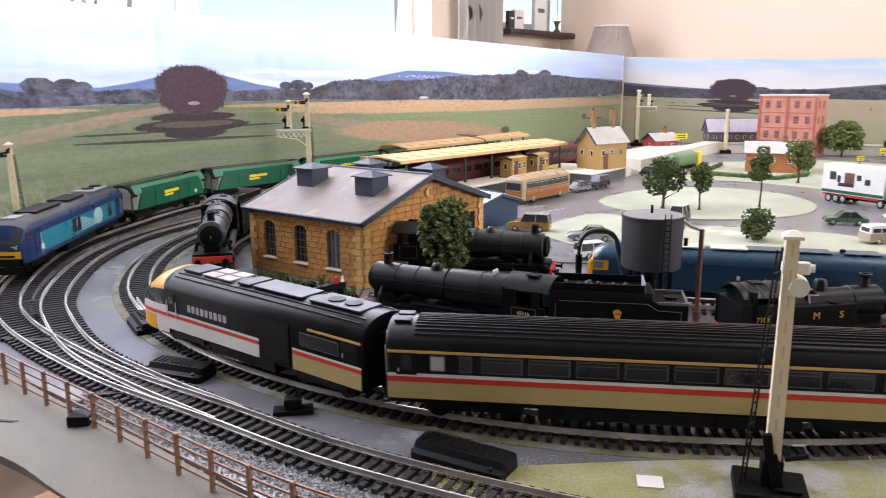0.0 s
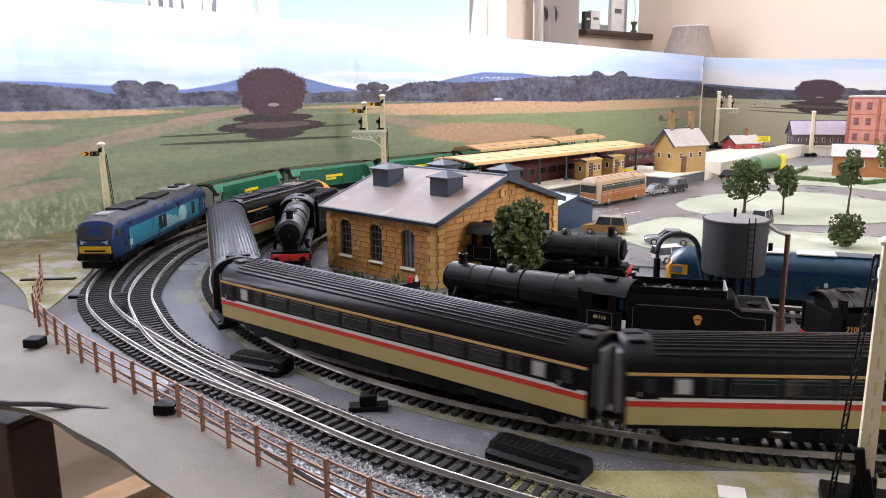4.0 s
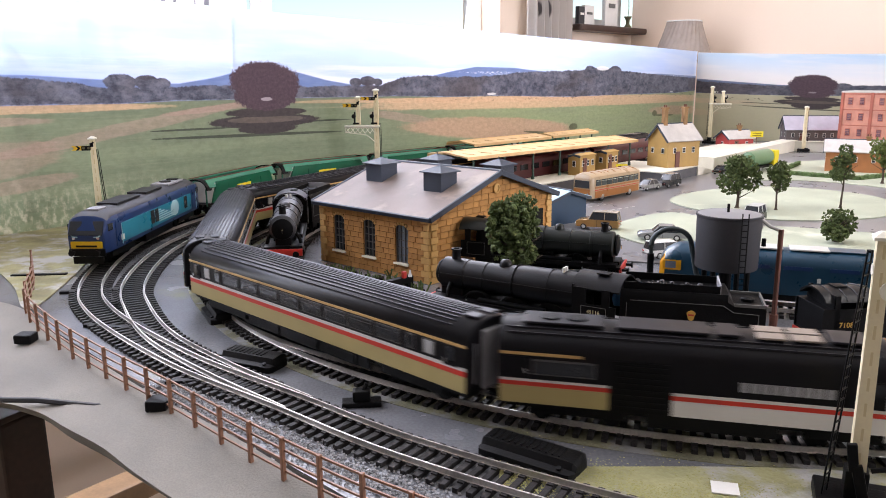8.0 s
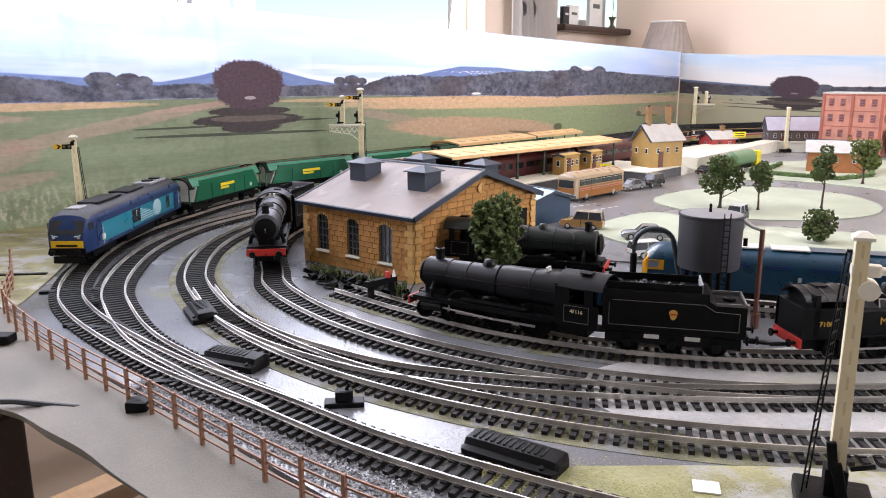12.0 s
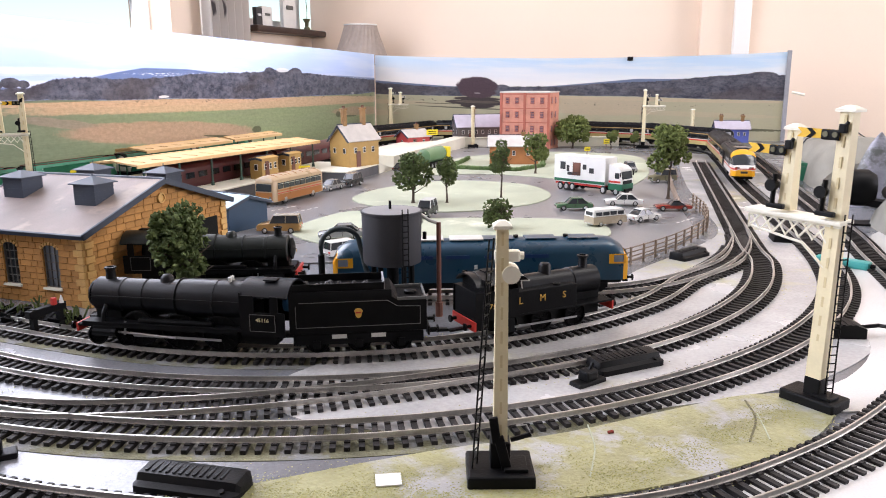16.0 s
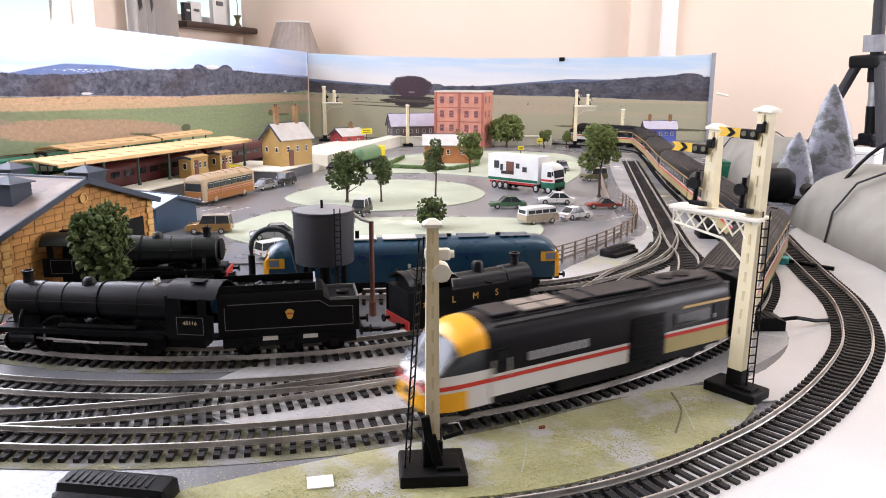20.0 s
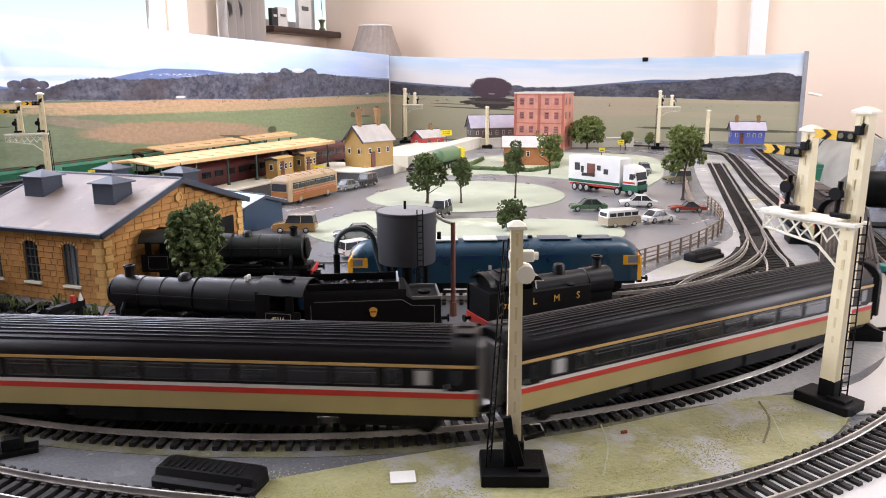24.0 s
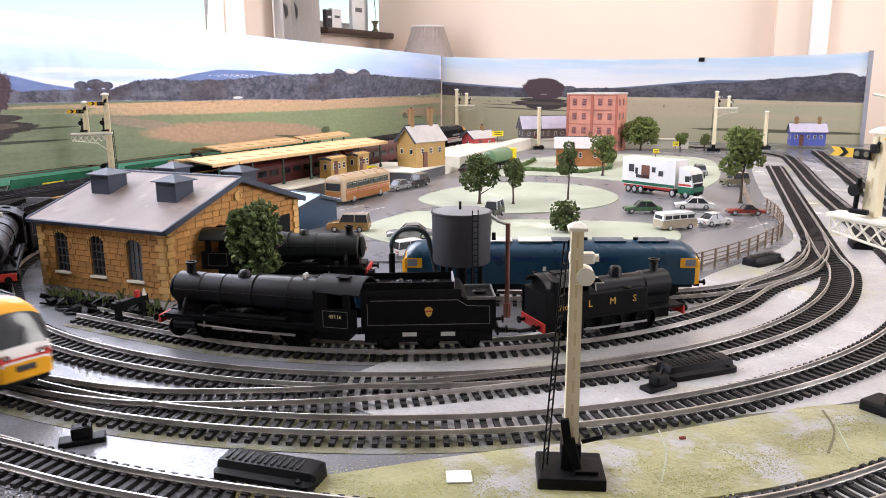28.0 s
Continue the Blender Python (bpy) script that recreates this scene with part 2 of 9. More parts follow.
YELLOW_SIGN = mat("yellow_sign", (0.80, 0.66, 0.02), 0.5, vary=0.04)
FIGURE_BLUE = mat("faded_blue", (0.03, 0.15, 0.30), 0.6, vary=0.1)
TEAL = mat("teal_plastic", (0.05, 0.35, 0.33), 0.4, vary=0.08)
WINDOW_DARK = mat("grey_window_frame", (0.075, 0.073, 0.072), 0.4, vary=0.1)
LAMP_YELLOW = mat("lemon_yellow_paint", (0.72, 0.46, 0.012), 0.32, vary=0.05)
COAL = mat("coal", (0.012, 0.012, 0.013), 0.5, vary=0.4, bump=1.0)

# ---- lines of the tracks ----
def spline(pts, closed=False, step=0.004):
    """Even points on a smooth curve through a few nodes (centripetal Catmull-Rom)."""
    p = [np.array(q, float) for q in pts]
    n = len(p)
    if closed:
        get = lambda i: p[i % n]
        spans = n
    else:
        first, last = 2 * p[0] - p[1], 2 * p[-1] - p[-2]
        get = lambda i: first if i < 0 else (last if i >= n else p[i])
        spans = n - 1
    out = []
    for i in range(spans):
        a, b, c, d = get(i - 1), get(i), get(i + 1), get(i + 2)
        t0 = 0.0
        t1 = t0 + max(1e-6, np.linalg.norm(b - a) ** 0.5)
        t2 = t1 + max(1e-6, np.linalg.norm(c - b) ** 0.5)
        t3 = t2 + max(1e-6, np.linalg.norm(d - c) ** 0.5)
        for t in np.linspace(t1, t2, 40, endpoint=False):
            a1 = (t1 - t) / (t1 - t0) * a + (t - t0) / (t1 - t0) * b
            a2 = (t2 - t) / (t2 - t1) * b + (t - t1) / (t2 - t1) * c
            a3 = (t3 - t) / (t3 - t2) * c + (t - t2) / (t3 - t2) * d
            b1 = (t2 - t) / (t2 - t0) * a1 + (t - t0) / (t2 - t0) * a2
            b2 = (t3 - t) / (t3 - t1) * a2 + (t - t1) / (t3 - t1) * a3
            out.append((t2 - t) / (t2 - t1) * b1 + (t - t1) / (t2 - t1) * b2)
    out.append(get(spans) if closed else p[-1])
    q = np.array(out)
    s = np.concatenate([[0], np.cumsum(np.linalg.norm(np.diff(q, axis=0), axis=1))])
    m = max(2, int(s[-1] / step))
    u = np.linspace(0, s[-1], m + 1)
    return np.stack([np.interp(u, s, q[:, 0]), np.interp(u, s, q[:, 1])], axis=1)


def along(line, s, closed=False):
    """Place and heading (unit vector) at s metres along an even line."""
    seg = np.linalg.norm(line[1] - line[0])
    n = len(line) - 1
    x = s / seg
    if closed:
        x %= n
    i = int(min(max(math.floor(x), 0), n - 1))
    p = line[i] + (x - i) * (line[i + 1] - line[i])
    h = line[i + 1] - line[i]
    return p, h / np.linalg.norm(h)


def arc(cx, cy, r, a0, a1, n=9):
    return [(cx + r * math.cos(radians(a)), cy + r * math.sin(radians(a))) for a in np.linspace(a0, a1, n)]


EX, EY = 0.162, 0.764  # the middle of the end loop's curves
RIGHT, LEFT = np.array([0.53, 0.848]), np.array([0.612, 0.791])


def on(p, d, s):
    return (p[0] + d[0] * s, p[1] + d[1] * s)


# main line, run by the express: from the near right, round the end loop, along the station and back along the far wall
R0 = (EX + 0.438 * 0.848, EY - 0.438 * 0.53)
LP = (-0.193, 0.960)
INWARD = np.array([-0.848, 0.53])
MAIN_NODES = ([on(on(R0, RIGHT, s), INWARD, k) for s, k in ((0.86, 0.019), (0.5, 0.016), (0.2, 0.005))] + arc(EX, EY, 0.438, -32, -153, 9)
              + arc(0.102, 0.733, 0.371, -163, -217, 5)[0:] + [on(LP, LEFT, s) for s in (0.2, 0.5, 0.8, 1.08)]
              + [(0.60, 1.875), (0.76, 1.825), (0.90, 1.73), (1.00, 1.60), (1.045, 1.48), (1.04, 1.395)])
MAIN = spline(MAIN_NODES, closed=True)
OUTER = spline([on((0.636, 0.606), RIGHT, s) for s in (1.0, 0.75, 0.45, 0.15)] + [(0.636, 0.606), (0.588, 0.538), (0.535, 0.458), (0.488, 0.389), (0.430, 0.330), (0.377, 0.2945),
               (0.3195, 0.2655), (0.2675, 0.247), (0.192, 0.233), (0.12, 0.240), (0.05, 0.262), (-0.047, 0.310), (-0.11, 0.353), (-0.1935, 0.411), (-0.290, 0.502), (-0.328, 0.561),
               (-0.364, 0.681), (-0.370, 0.775), (-0.360, 0.853), (-0.322, 1.004)] + [on((-0.322, 1.004), LEFT, s) for s in (0.25, 0.6, 1.0)])
BRANCH = spline([(-0.105, 0.351), (-0.165, 0.397), (-0.22, 0.447), (-0.262, 0.504), (-0.2945, 0.563), (-0.324, 0.682), (-0.323, 0.777), (-0.306, 0.844), (-0.265, 0.93)]
                + [on((-0.265, 0.93), LEFT, s) for s in (0.25, 0.6, 0.95)])
INNER = spline([on((0.546, 0.6625), RIGHT, s) for s in (0.68, 0.45, 0.25, 0.1)] + [(0.546, 0.6625), (0.50, 0.588)] + arc(EX, EY, 0.383, -35, -150, 9) + [(-0.186, 0.62), (-0.207, 0.69), (-0.213, 0.77), (-0.190, 0.87), (-0.15, 0.94)])
CROSS = spline([(-0.222, 0.560), (-0.180, 0.492), (-0.143, 0.455), (-0.113, 0.432), (-0.06, 0.402), (0.002, 0.386), (0.06, 0.379), (0.12, 0.378), (0.18, 0.382), (0.24, 0.390)])
SIDING = spline([(0.556, 0.680), (0.508, 0.612), (0.452, 0.556)] + arc(EX, EY, 0.331, -48, -132, 8) + [(-0.115, 0.565)])
DIESEL_ROAD = spline([(0.530, 0.640), (0.470, 0.578), (0.40, 0.530), (0.332, 0.509), (0.25, 0.517), (0.13, 0.550), (0.05, 0.572)])
SHED_ROAD = spline([(0.112, 0.585), (0.05, 0.600), (-0.022, 0.622)])
RAIL_TOP = 0.0055


# ---- building helpers ----
def part(name, bm, material, parent=None, label="", smooth=False):
    me = bpy.data.meshes.new(name)
    bm.normal_update()
    bm.to_mesh(me)
    bm.free()
    for m in (material if isinstance(material, (list, tuple)) else (material,)):
        me.materials.append(m)
    if smooth:
        me.polygons.foreach_set("use_smooth", [True] * len(me.polygons))
        me.set_sharp_from_angle(angle=radians(38))
    ob = new(name, me)
    ob.parent = parent
    return tagged(ob, label)


def share(name, mesh, m, parent):
    """One more piece on the same mesh."""
    ob = new(name, mesh)
    ob.parent = parent
    ob.matrix_basis = m
    return ob


def thing(name, m, label, category, group="", kind=""):
    e = new(name)
    e.empty_display_size = 0.01
    e.matrix_basis = m
    return tagged(e, label, category, group, kind)


def BM():
    return bmesh.new()


def box(bm, cx, cy, cz, sx, sy, sz, bevel=0.0, m=None, mi=0):
    """A box by its middle and size, its edges rounded."""
    r = bmesh.ops.create_cube(bm, size=1.0, matrix=(m or Matrix()) @ Matrix.Translation((cx, cy, cz)) @ Matrix.Diagonal((sx, sy, sz, 1)))
    vs = r["verts"]
    if bevel:
        es = list({e for v in vs for e in v.link_edges})
        bmesh.ops.bevel(bm, geom=es, offset=bevel, segments=2, profile=0.6, affect="EDGES")
    elif mi:
        for f in {f for v in vs for f in v.link_faces}:
            f.material_index = mi
    return bm


def cyl(bm, p, q, r, r2=None, n=12, caps=True):
    """A round bar from p to q."""
    p, q = Vector(p), Vector(q)
    d = q - p
    m = Matrix.Translation((p + q) / 2) @ d.to_track_quat("Z", "Y").to_matrix().to_4x4()
    bmesh.ops.create_cone(bm, cap_ends=caps, segments=n, radius1=r, radius2=r if r2 is None else r2, depth=d.length, matrix=m)
    return bm


def lathe(bm, profile, n=20, m=None):
    """A turned shape: (radius, height) pairs about z."""
    m = m or Matrix()
    rings = []
    for r, z in profile:
        rings.append([bm.verts.new(m @ Vector((r * math.cos(2 * math.pi * i / n), r * math.sin(2 * math.pi * i / n), z))) for i in range(n)])
    for a, b in zip(rings, rings[1:]):
        for i in range(n):
            bm.faces.new((a[i], a[(i + 1) % n], b[(i + 1) % n], b[i]))
    bm.faces.new(list(reversed(rings[0])))
    bm.faces.new(rings[-1])
    return bm


def prism(bm, outline, y0, y1, m=None):
    """An (x, z) outline drawn out along y."""
    m = m or Matrix()
    a = [bm.verts.new(m @ Vector((x, y0, z))) for x, z in outline]
    b = [bm.verts.new(m @ Vector((x, y1, z))) for x, z in outline]
    n = len(outline)
    for i in range(n):
        bm.faces.new((a[i], a[(i + 1) % n], b[(i + 1) % n], b[i]))
    bm.faces.new(list(reversed(a)))
    bm.faces.new(b)
    bmesh.ops.recalc_face_normals(bm, faces=bm.faces[:])
    return bm


def loft(bm, sections, close=True):
    """A skin over equal rings of points."""
    rings = [[bm.verts.new(p) for p in s] for s in sections]
    n = len(rings[0])
    for a, b in zip(rings, rings[1:]):
        for i in range(n if close else n - 1):
            bm.faces.new((a[i], a[(i + 1) % n], b[(i + 1) % n], b[i]))
    if close:
        bm.faces.new(list(reversed(rings[0])))
        bm.faces.new(rings[-1])
    bmesh.ops.recalc_face_normals(bm, faces=bm.faces[:])
    return bm


def plate(bm, outline, z0, z1):
    """A flat (x, y) outline with thickness."""
    a = [bm.verts.new((x, y, z0)) for x, y in outline]
    b = [bm.verts.new((x, y, z1)) for x, y in outline]
    n = len(outline)
    for i in range(n):
        bm.faces.new((a[i], a[(i + 1) % n], b[(i + 1) % n], b[i]))
    bm.faces.new(list(reversed(a)))
    bm.faces.new(b)
    bmesh.ops.recalc_face_normals(bm, faces=bm.faces[:])
    return bm


def tube(bm, pts, r, n=6):
    """A bent round bar along 3D points."""
    pts = [Vector(p) for p in pts]
    rings = []
    for i, p in enumerate(pts):
        d = (pts[min(i + 1, len(pts) - 1)] - pts[max(i - 1, 0)]).normalized()
        q = d.to_track_quat("Z", "Y").to_matrix()
        rings.append([bm.verts.new(p + q @ Vector((r * math.cos(2 * math.pi * k / n), r * math.sin(2 * math.pi * k / n), 0))) for k in range(n)])
    for a, b in zip(rings, rings[1:]):
        for k in range(n):
            bm.faces.new((a[k], a[(k + 1) % n], b[(k + 1) % n], b[k]))
    bm.faces.new(list(reversed(rings[0])))
    bm.faces.new(rings[-1])
    return bm


def ribbon(bm, line, offset, half, z0, z1, close=False):
    """A bar of that half width and height that follows a line at an offset to its left."""
    p = np.asarray(line)
    d = np.gradient(p, axis=0)
    d /= np.linalg.norm(d, axis=1)[:, None]
    nrm = np.stack([-d[:, 1], d[:, 0]], axis=1)
    rings = []
    for q, n in zip(p, nrm):
        a, b = q + n * (offset - half), q + n * (offset + half)
        rings.append([(a[0], a[1], z0), (b[0], b[1], z0), (b[0], b[1], z1), (a[0], a[1], z1)])
    return loft(bm, rings)


def facing(p, h, z=0.0):
    """The pose at p whose x axis points along the heading h."""
    return pose(p[0], p[1], z, 0, 0, math.degrees(math.atan2(h[1], h[0])))


def words(text, size, material, parent, m, name="lettering", depth=0.0002, label=""):
    """Raised lettering, turned into a mesh; it stands in the x, z plane of m and faces -y."""
    cu = bpy.data.curves.new(name, "FONT")
    cu.body, cu.size, cu.extrude, cu.align_x, cu.align_y, cu.resolution_u = text, size, depth, "CENTER", "CENTER", 3
    tmp = bpy.data.objects.new(name, cu)
    scene.collection.objects.link(tmp)
    dg = bpy.context.evaluated_depsgraph_get()
    me = bpy.data.meshes.new_from_object(tmp.evaluated_get(dg))
    bpy.data.objects.remove(tmp)
    me.materials.clear()
    me.materials.append(material)
    ob = new(name, me)
    ob.parent = parent
    ob.matrix_basis = m @ pose(0, 0, 0, 90, 0, 0)
    return tagged(ob, label)


# ---- the room and the layout's board ----
K = np.array([0.47, 2.06])  # the corner of the scenic sheets
ALONG_L, ALONG_B = np.array([-0.612, -0.791]), np.array([0.89, -0.456])
OUT_L, OUT_B = np.array([-0.791, 0.612]), np.array([0.456, 0.89])


def wall_pose(p, d):
    """x along the wall from p, y away from the layout, z up."""
    return pose(p[0], p[1], 0, 0, 0, math.degrees(math.atan2(d[1], d[0])))


def backdrop_material():
    """A printed landscape: sky with cloud, wooded skyline, heath and meadow, a mirrored round tree on its mound. Sky
    and land are lightened on the back sheet to offset its dim light.
    """
    m, nt, b = principled("printed_landscape", 0.42, 0.0, 0.3)
    N, L = nt.nodes, nt.links
    uv = N.new("ShaderNodeUVMap")
    uv.uv_map = "UVMap"
    sep = N.new("ShaderNodeSeparateXYZ")
    L.new(uv.outputs["UV"], sep.inputs["Vector"])
    U, V = sep.outputs["X"], sep.outputs["Y"]

    def calc(op, a, b=None, c=None):
        n = N.new("ShaderNodeMath")
        n.operation = op
        for i, x in enumerate((a, b, c)):
            if x is None:
                continue
            if isinstance(x, (int, float)):
                n.inputs[i].default_value = x
            else:
                L.new(x, n.inputs[i])
        return n.outputs[0]

    def noise_of(su, sv, detail=4, rough=0.55, off=0.0):
        c = N.new("ShaderNodeCombineXYZ")
        L.new(calc("MULTIPLY", U, su), c.inputs["X"])
        L.new(calc("MULTIPLY", V, sv), c.inputs["Y"])
        c.inputs["Z"].default_value = off
        n = N.new("ShaderNodeTexNoise")
        n.inputs["Scale"].default_value, n.inputs["Detail"].default_value, n.inputs["Roughness"].default_value = 1.0, detail, rough
        L.new(c.outputs[0], n.inputs["Vector"])
        return n.outputs["Fac"]

    def step_of(x, a, b):
        n = N.new("ShaderNodeMapRange")
        n.interpolation_type = "SMOOTHSTEP"
        n.inputs["From Min"].default_value, n.inputs["From Max"].default_value = a, b
        L.new(x, n.inputs["Value"])
        return n.outputs["Result"]

    def mixed(f, a, b):
        n = N.new("ShaderNodeMix")
        n.data_type = "RGBA"
        for key, x in (("Factor", f), ("A", a), ("B", b)):
            if isinstance(x, tuple):
                n.inputs[key].default_value = (*x, 1)
            elif isinstance(x, (int, float)):
                n.inputs[key].default_value = x
            else:
                L.new(x, n.inputs[key])
        return n.outputs["Result"]

    def profile(points):
        """A height that follows (place along the sheet, height) pairs, the back sheet's places negative."""
        n = N.new("ShaderNodeValToRGB")
        n.color_ramp.interpolation = "LINEAR"
        L.new(calc("DIVIDE", calc("ADD", U, 1.05), 2.95), n.inputs["Fac"])
        els = n.color_ramp.elements
        for i, (u, h) in enumerate(points):
            p = (u + 1.05) / 2.95
            e = els[i] if i < 2 else els.new(p)
            e.position, e.color = p, (h, h, h, 1)
        return n.outputs["Color"]

    rough_edge = calc("ADD", calc("MULTIPLY", calc("SUBTRACT", noise_of(70, 16, 4, 0.7, off=41.0), 0.5), 0.8), calc("MULTIPLY", calc("SUBTRACT", noise_of(230, 54, 3, 0.7, off=42.0), 0.5), 0.7))
    drift = calc("MULTIPLY", calc("SUBTRACT", noise_of(14, 30, 6, 0.7, off=44.0), 0.5), 2.2)

    def shape(cu, cv, ru, rv, slope=0.0, edge=1.0, soft=0.11, wander=0.0):
        """The mask of an oval patch that leans by slope; its edge is ragged."""
        dv = calc("SUBTRACT", V, cv)
        if slope:
            dv = calc("SUBTRACT", dv, calc("MULTIPLY", calc("SUBTRACT", U, cu), slope))
        d = calc("ADD", calc("POWER", calc("ABSOLUTE", calc("DIVIDE", calc("SUBTRACT", U, cu), ru)), 2.0), calc("POWER", calc("ABSOLUTE", calc("DIVIDE", dv, rv)), 2.0))
        d = calc("ADD", d, calc("MULTIPLY", rough_edge, edge))
        if wander:
            d = calc("ADD", d, calc("MULTIPLY", drift, wander))
        return step_of(d, 1.0 + soft, 1.0 - soft)

    def blob(cu, cv, ru, rv, colour, into, edge=1.0, slope=0.0, amount=1.0, soft=0.11, wander=0.0):
        return mixed(calc("MULTIPLY", shape(cu, cv, ru, rv, slope, edge, soft, wander), amount), into, colour)

    right_hand = step_of(U, 1.15, 0.75)
    # sky: near white rising to clear blue on the back sheet, clouded over the long one
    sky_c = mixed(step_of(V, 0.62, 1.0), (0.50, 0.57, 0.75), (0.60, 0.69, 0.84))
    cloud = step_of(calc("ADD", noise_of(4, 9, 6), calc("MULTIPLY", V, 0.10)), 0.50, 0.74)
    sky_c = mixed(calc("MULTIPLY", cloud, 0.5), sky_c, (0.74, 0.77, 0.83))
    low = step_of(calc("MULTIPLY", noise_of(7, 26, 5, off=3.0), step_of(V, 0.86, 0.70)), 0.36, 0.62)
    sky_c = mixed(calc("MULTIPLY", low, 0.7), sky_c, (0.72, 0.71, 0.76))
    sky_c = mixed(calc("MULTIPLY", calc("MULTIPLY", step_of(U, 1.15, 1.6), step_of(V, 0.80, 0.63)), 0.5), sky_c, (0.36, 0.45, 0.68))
    # back sheet's sky painted lighter, to offset the weak light that falls on it
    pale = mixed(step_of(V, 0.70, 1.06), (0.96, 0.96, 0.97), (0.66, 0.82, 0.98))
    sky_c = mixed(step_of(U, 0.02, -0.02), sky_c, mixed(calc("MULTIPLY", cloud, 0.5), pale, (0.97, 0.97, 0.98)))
    # meadow: light painted in, dull grass at the shaded left, brighter green at right
    grass = mixed(noise_of(26, 50, 6, 0.65), (0.185, 0.215, 0.15), (0.31, 0.34, 0.245))
    green = mixed(noise_of(30, 60, 6, 0.65, off=2.0), (0.27, 0.31, 0.185), (0.44, 0.475, 0.30))
    land = mixed(calc("MULTIPLY", right_hand, 0.85), grass, green)
    land = mixed(calc("MULTIPLY", step_of(noise_of(3, 14, 4, off=7.0), 0.42, 0.66), 0.55), land, (0.31, 0.335, 0.235))
    streaks = step_of(noise_of(7, 120, 4, 0.6, off=8.0), 0.50, 0.72)
    land = mixed(calc("MULTIPLY", streaks, 0.25), land, (0.42, 0.40, 0.30))
    heath_c = mixed(noise_of(60, 110, 5, 0.7, off=5.0), (0.34, 0.235, 0.20), (0.56, 0.42, 0.375))
    straw_c = mixed(noise_of(50, 120, 5, 0.7, off=6.0), (0.44, 0.315, 0.205), (0.74, 0.56, 0.42))
    reed_c = mixed(noise_of(120, 60, 5, 0.75, off=4.0), (0.34, 0.235, 0.17), (0.66, 0.48, 0.37))
    # strips of straw under the woods, heath on the slopes and a bed of reeds
    for cu, cv, ru, rv, slope, c, amount, wander in (
            (0.50, 0.478, 0.66, 0.048, 0.012, straw_c, 0.85, 0.55), (0.78, 0.510, 0.36, 0.022, 0.02, straw_c, 0.9, 0.3), (1.64, 0.515, 0.20, 0.020, -0.01, straw_c, 0.8, 0.45),
            (1.10, 0.520, 0.16, 0.012, 0.0, straw_c, 0.7, 0.4), (1.66, 0.465, 0.08, 0.020, 0.0, heath_c, 0.55, 0.6), (1.50, 0.415, 0.17, 0.030, -0.66, heath_c, 0.5, 0.75),
            (1.36, 0.505, 0.10, 0.016, -0.35, heath_c, 0.6, 0.5), (1.68, 0.285, 0.11, 0.085, -0.5, heath_c, 0.45, 0.75), (1.62, 0.20, 0.06, 0.03, -0.4, heath_c, 0.5, 0.6),
            (1.04, 0.405, 0.075, 0.028, 0.55, heath_c, 0.55, 0.7), (0.80, 0.292, 0.235, 0.080, 0.22, reed_c, 0.85, 0.4), (0.09, 0.345, 0.15, 0.050, 0.1, reed_c, 0.7, 0.45),
            (-0.56, 0.490, 0.17, 0.110, 0.1, reed_c, 0.85, 0.5), (-0.74, 0.580, 0.34, 0.022, 0.05, straw_c, 0.8, 0.4), (-0.80, 0.415, 0.22, 0.030, 0.1, straw_c, 0.5, 0.6)):
        land = blob(cu, cv, ru, rv, c, land, 0.55, slope, amount, 0.18, wander)
    reeds = calc("MULTIPLY", step_of(V, 0.26, 0.04), step_of(noise_of(150, 22, 4, 0.7, off=9.0), 0.44, 0.66))
    land = mixed(calc("MULTIPLY", reeds, step_of(U, 1.30, 1.50)), land, (0.50, 0.46, 0.37))
    blades = step_of(noise_of(110, 40, 5, 0.75, off=17.0), 0.35, 0.70)
    land = mixed(calc("MULTIPLY", blades, 0.28), land, (0.13, 0.145, 0.09))
    # back sheet's land lifted towards pale straw, against its dim light
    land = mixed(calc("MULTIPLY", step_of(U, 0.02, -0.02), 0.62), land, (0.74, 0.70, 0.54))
    for cu, cv, ru, rv, slope in ((0.555, 0.255, 0.016, 0.030, 0.0), (0.64, 0.212, 0.085, 0.012, 0.45), (0.21, 0.325, 0.012, 0.030, 0.0), (0.16, 0.298, 0.05, 0.010, 0.1), (-0.84, 0.245, 0.20, 0.020, 0.03), (-0.45, 0.27, 0.10, 0.03, 0.0)):
        land = blob(cu, cv, ru, rv, mixed(noise_of(160, 60, 4, off=24.0), (0.07, 0.085, 0.05), (0.19, 0.19, 0.12)), land, 1.2, slope, 0.85)
    hedges = calc("MULTIPLY", step_of(noise_of(60, 26, 4, 0.7, off=19.0), 0.58, 0.66), calc("MULTIPLY", step_of(V, 0.492, 0.504), step_of(V, 0.542, 0.526)))
    land = mixed(calc("MULTIPLY", hedges, calc("MULTIPLY", right_hand, 0.85)), land, (0.12, 0.125, 0.10))
    tufts = calc("MULTIPLY", step_of(noise_of(36, 70, 4, 0.7, off=29.0), 0.68, 0.73), step_of(V, 0.30, 0.50))
    land = mixed(calc("MULTIPLY", tufts, 0.6), land, (0.15, 0.15, 0.12))

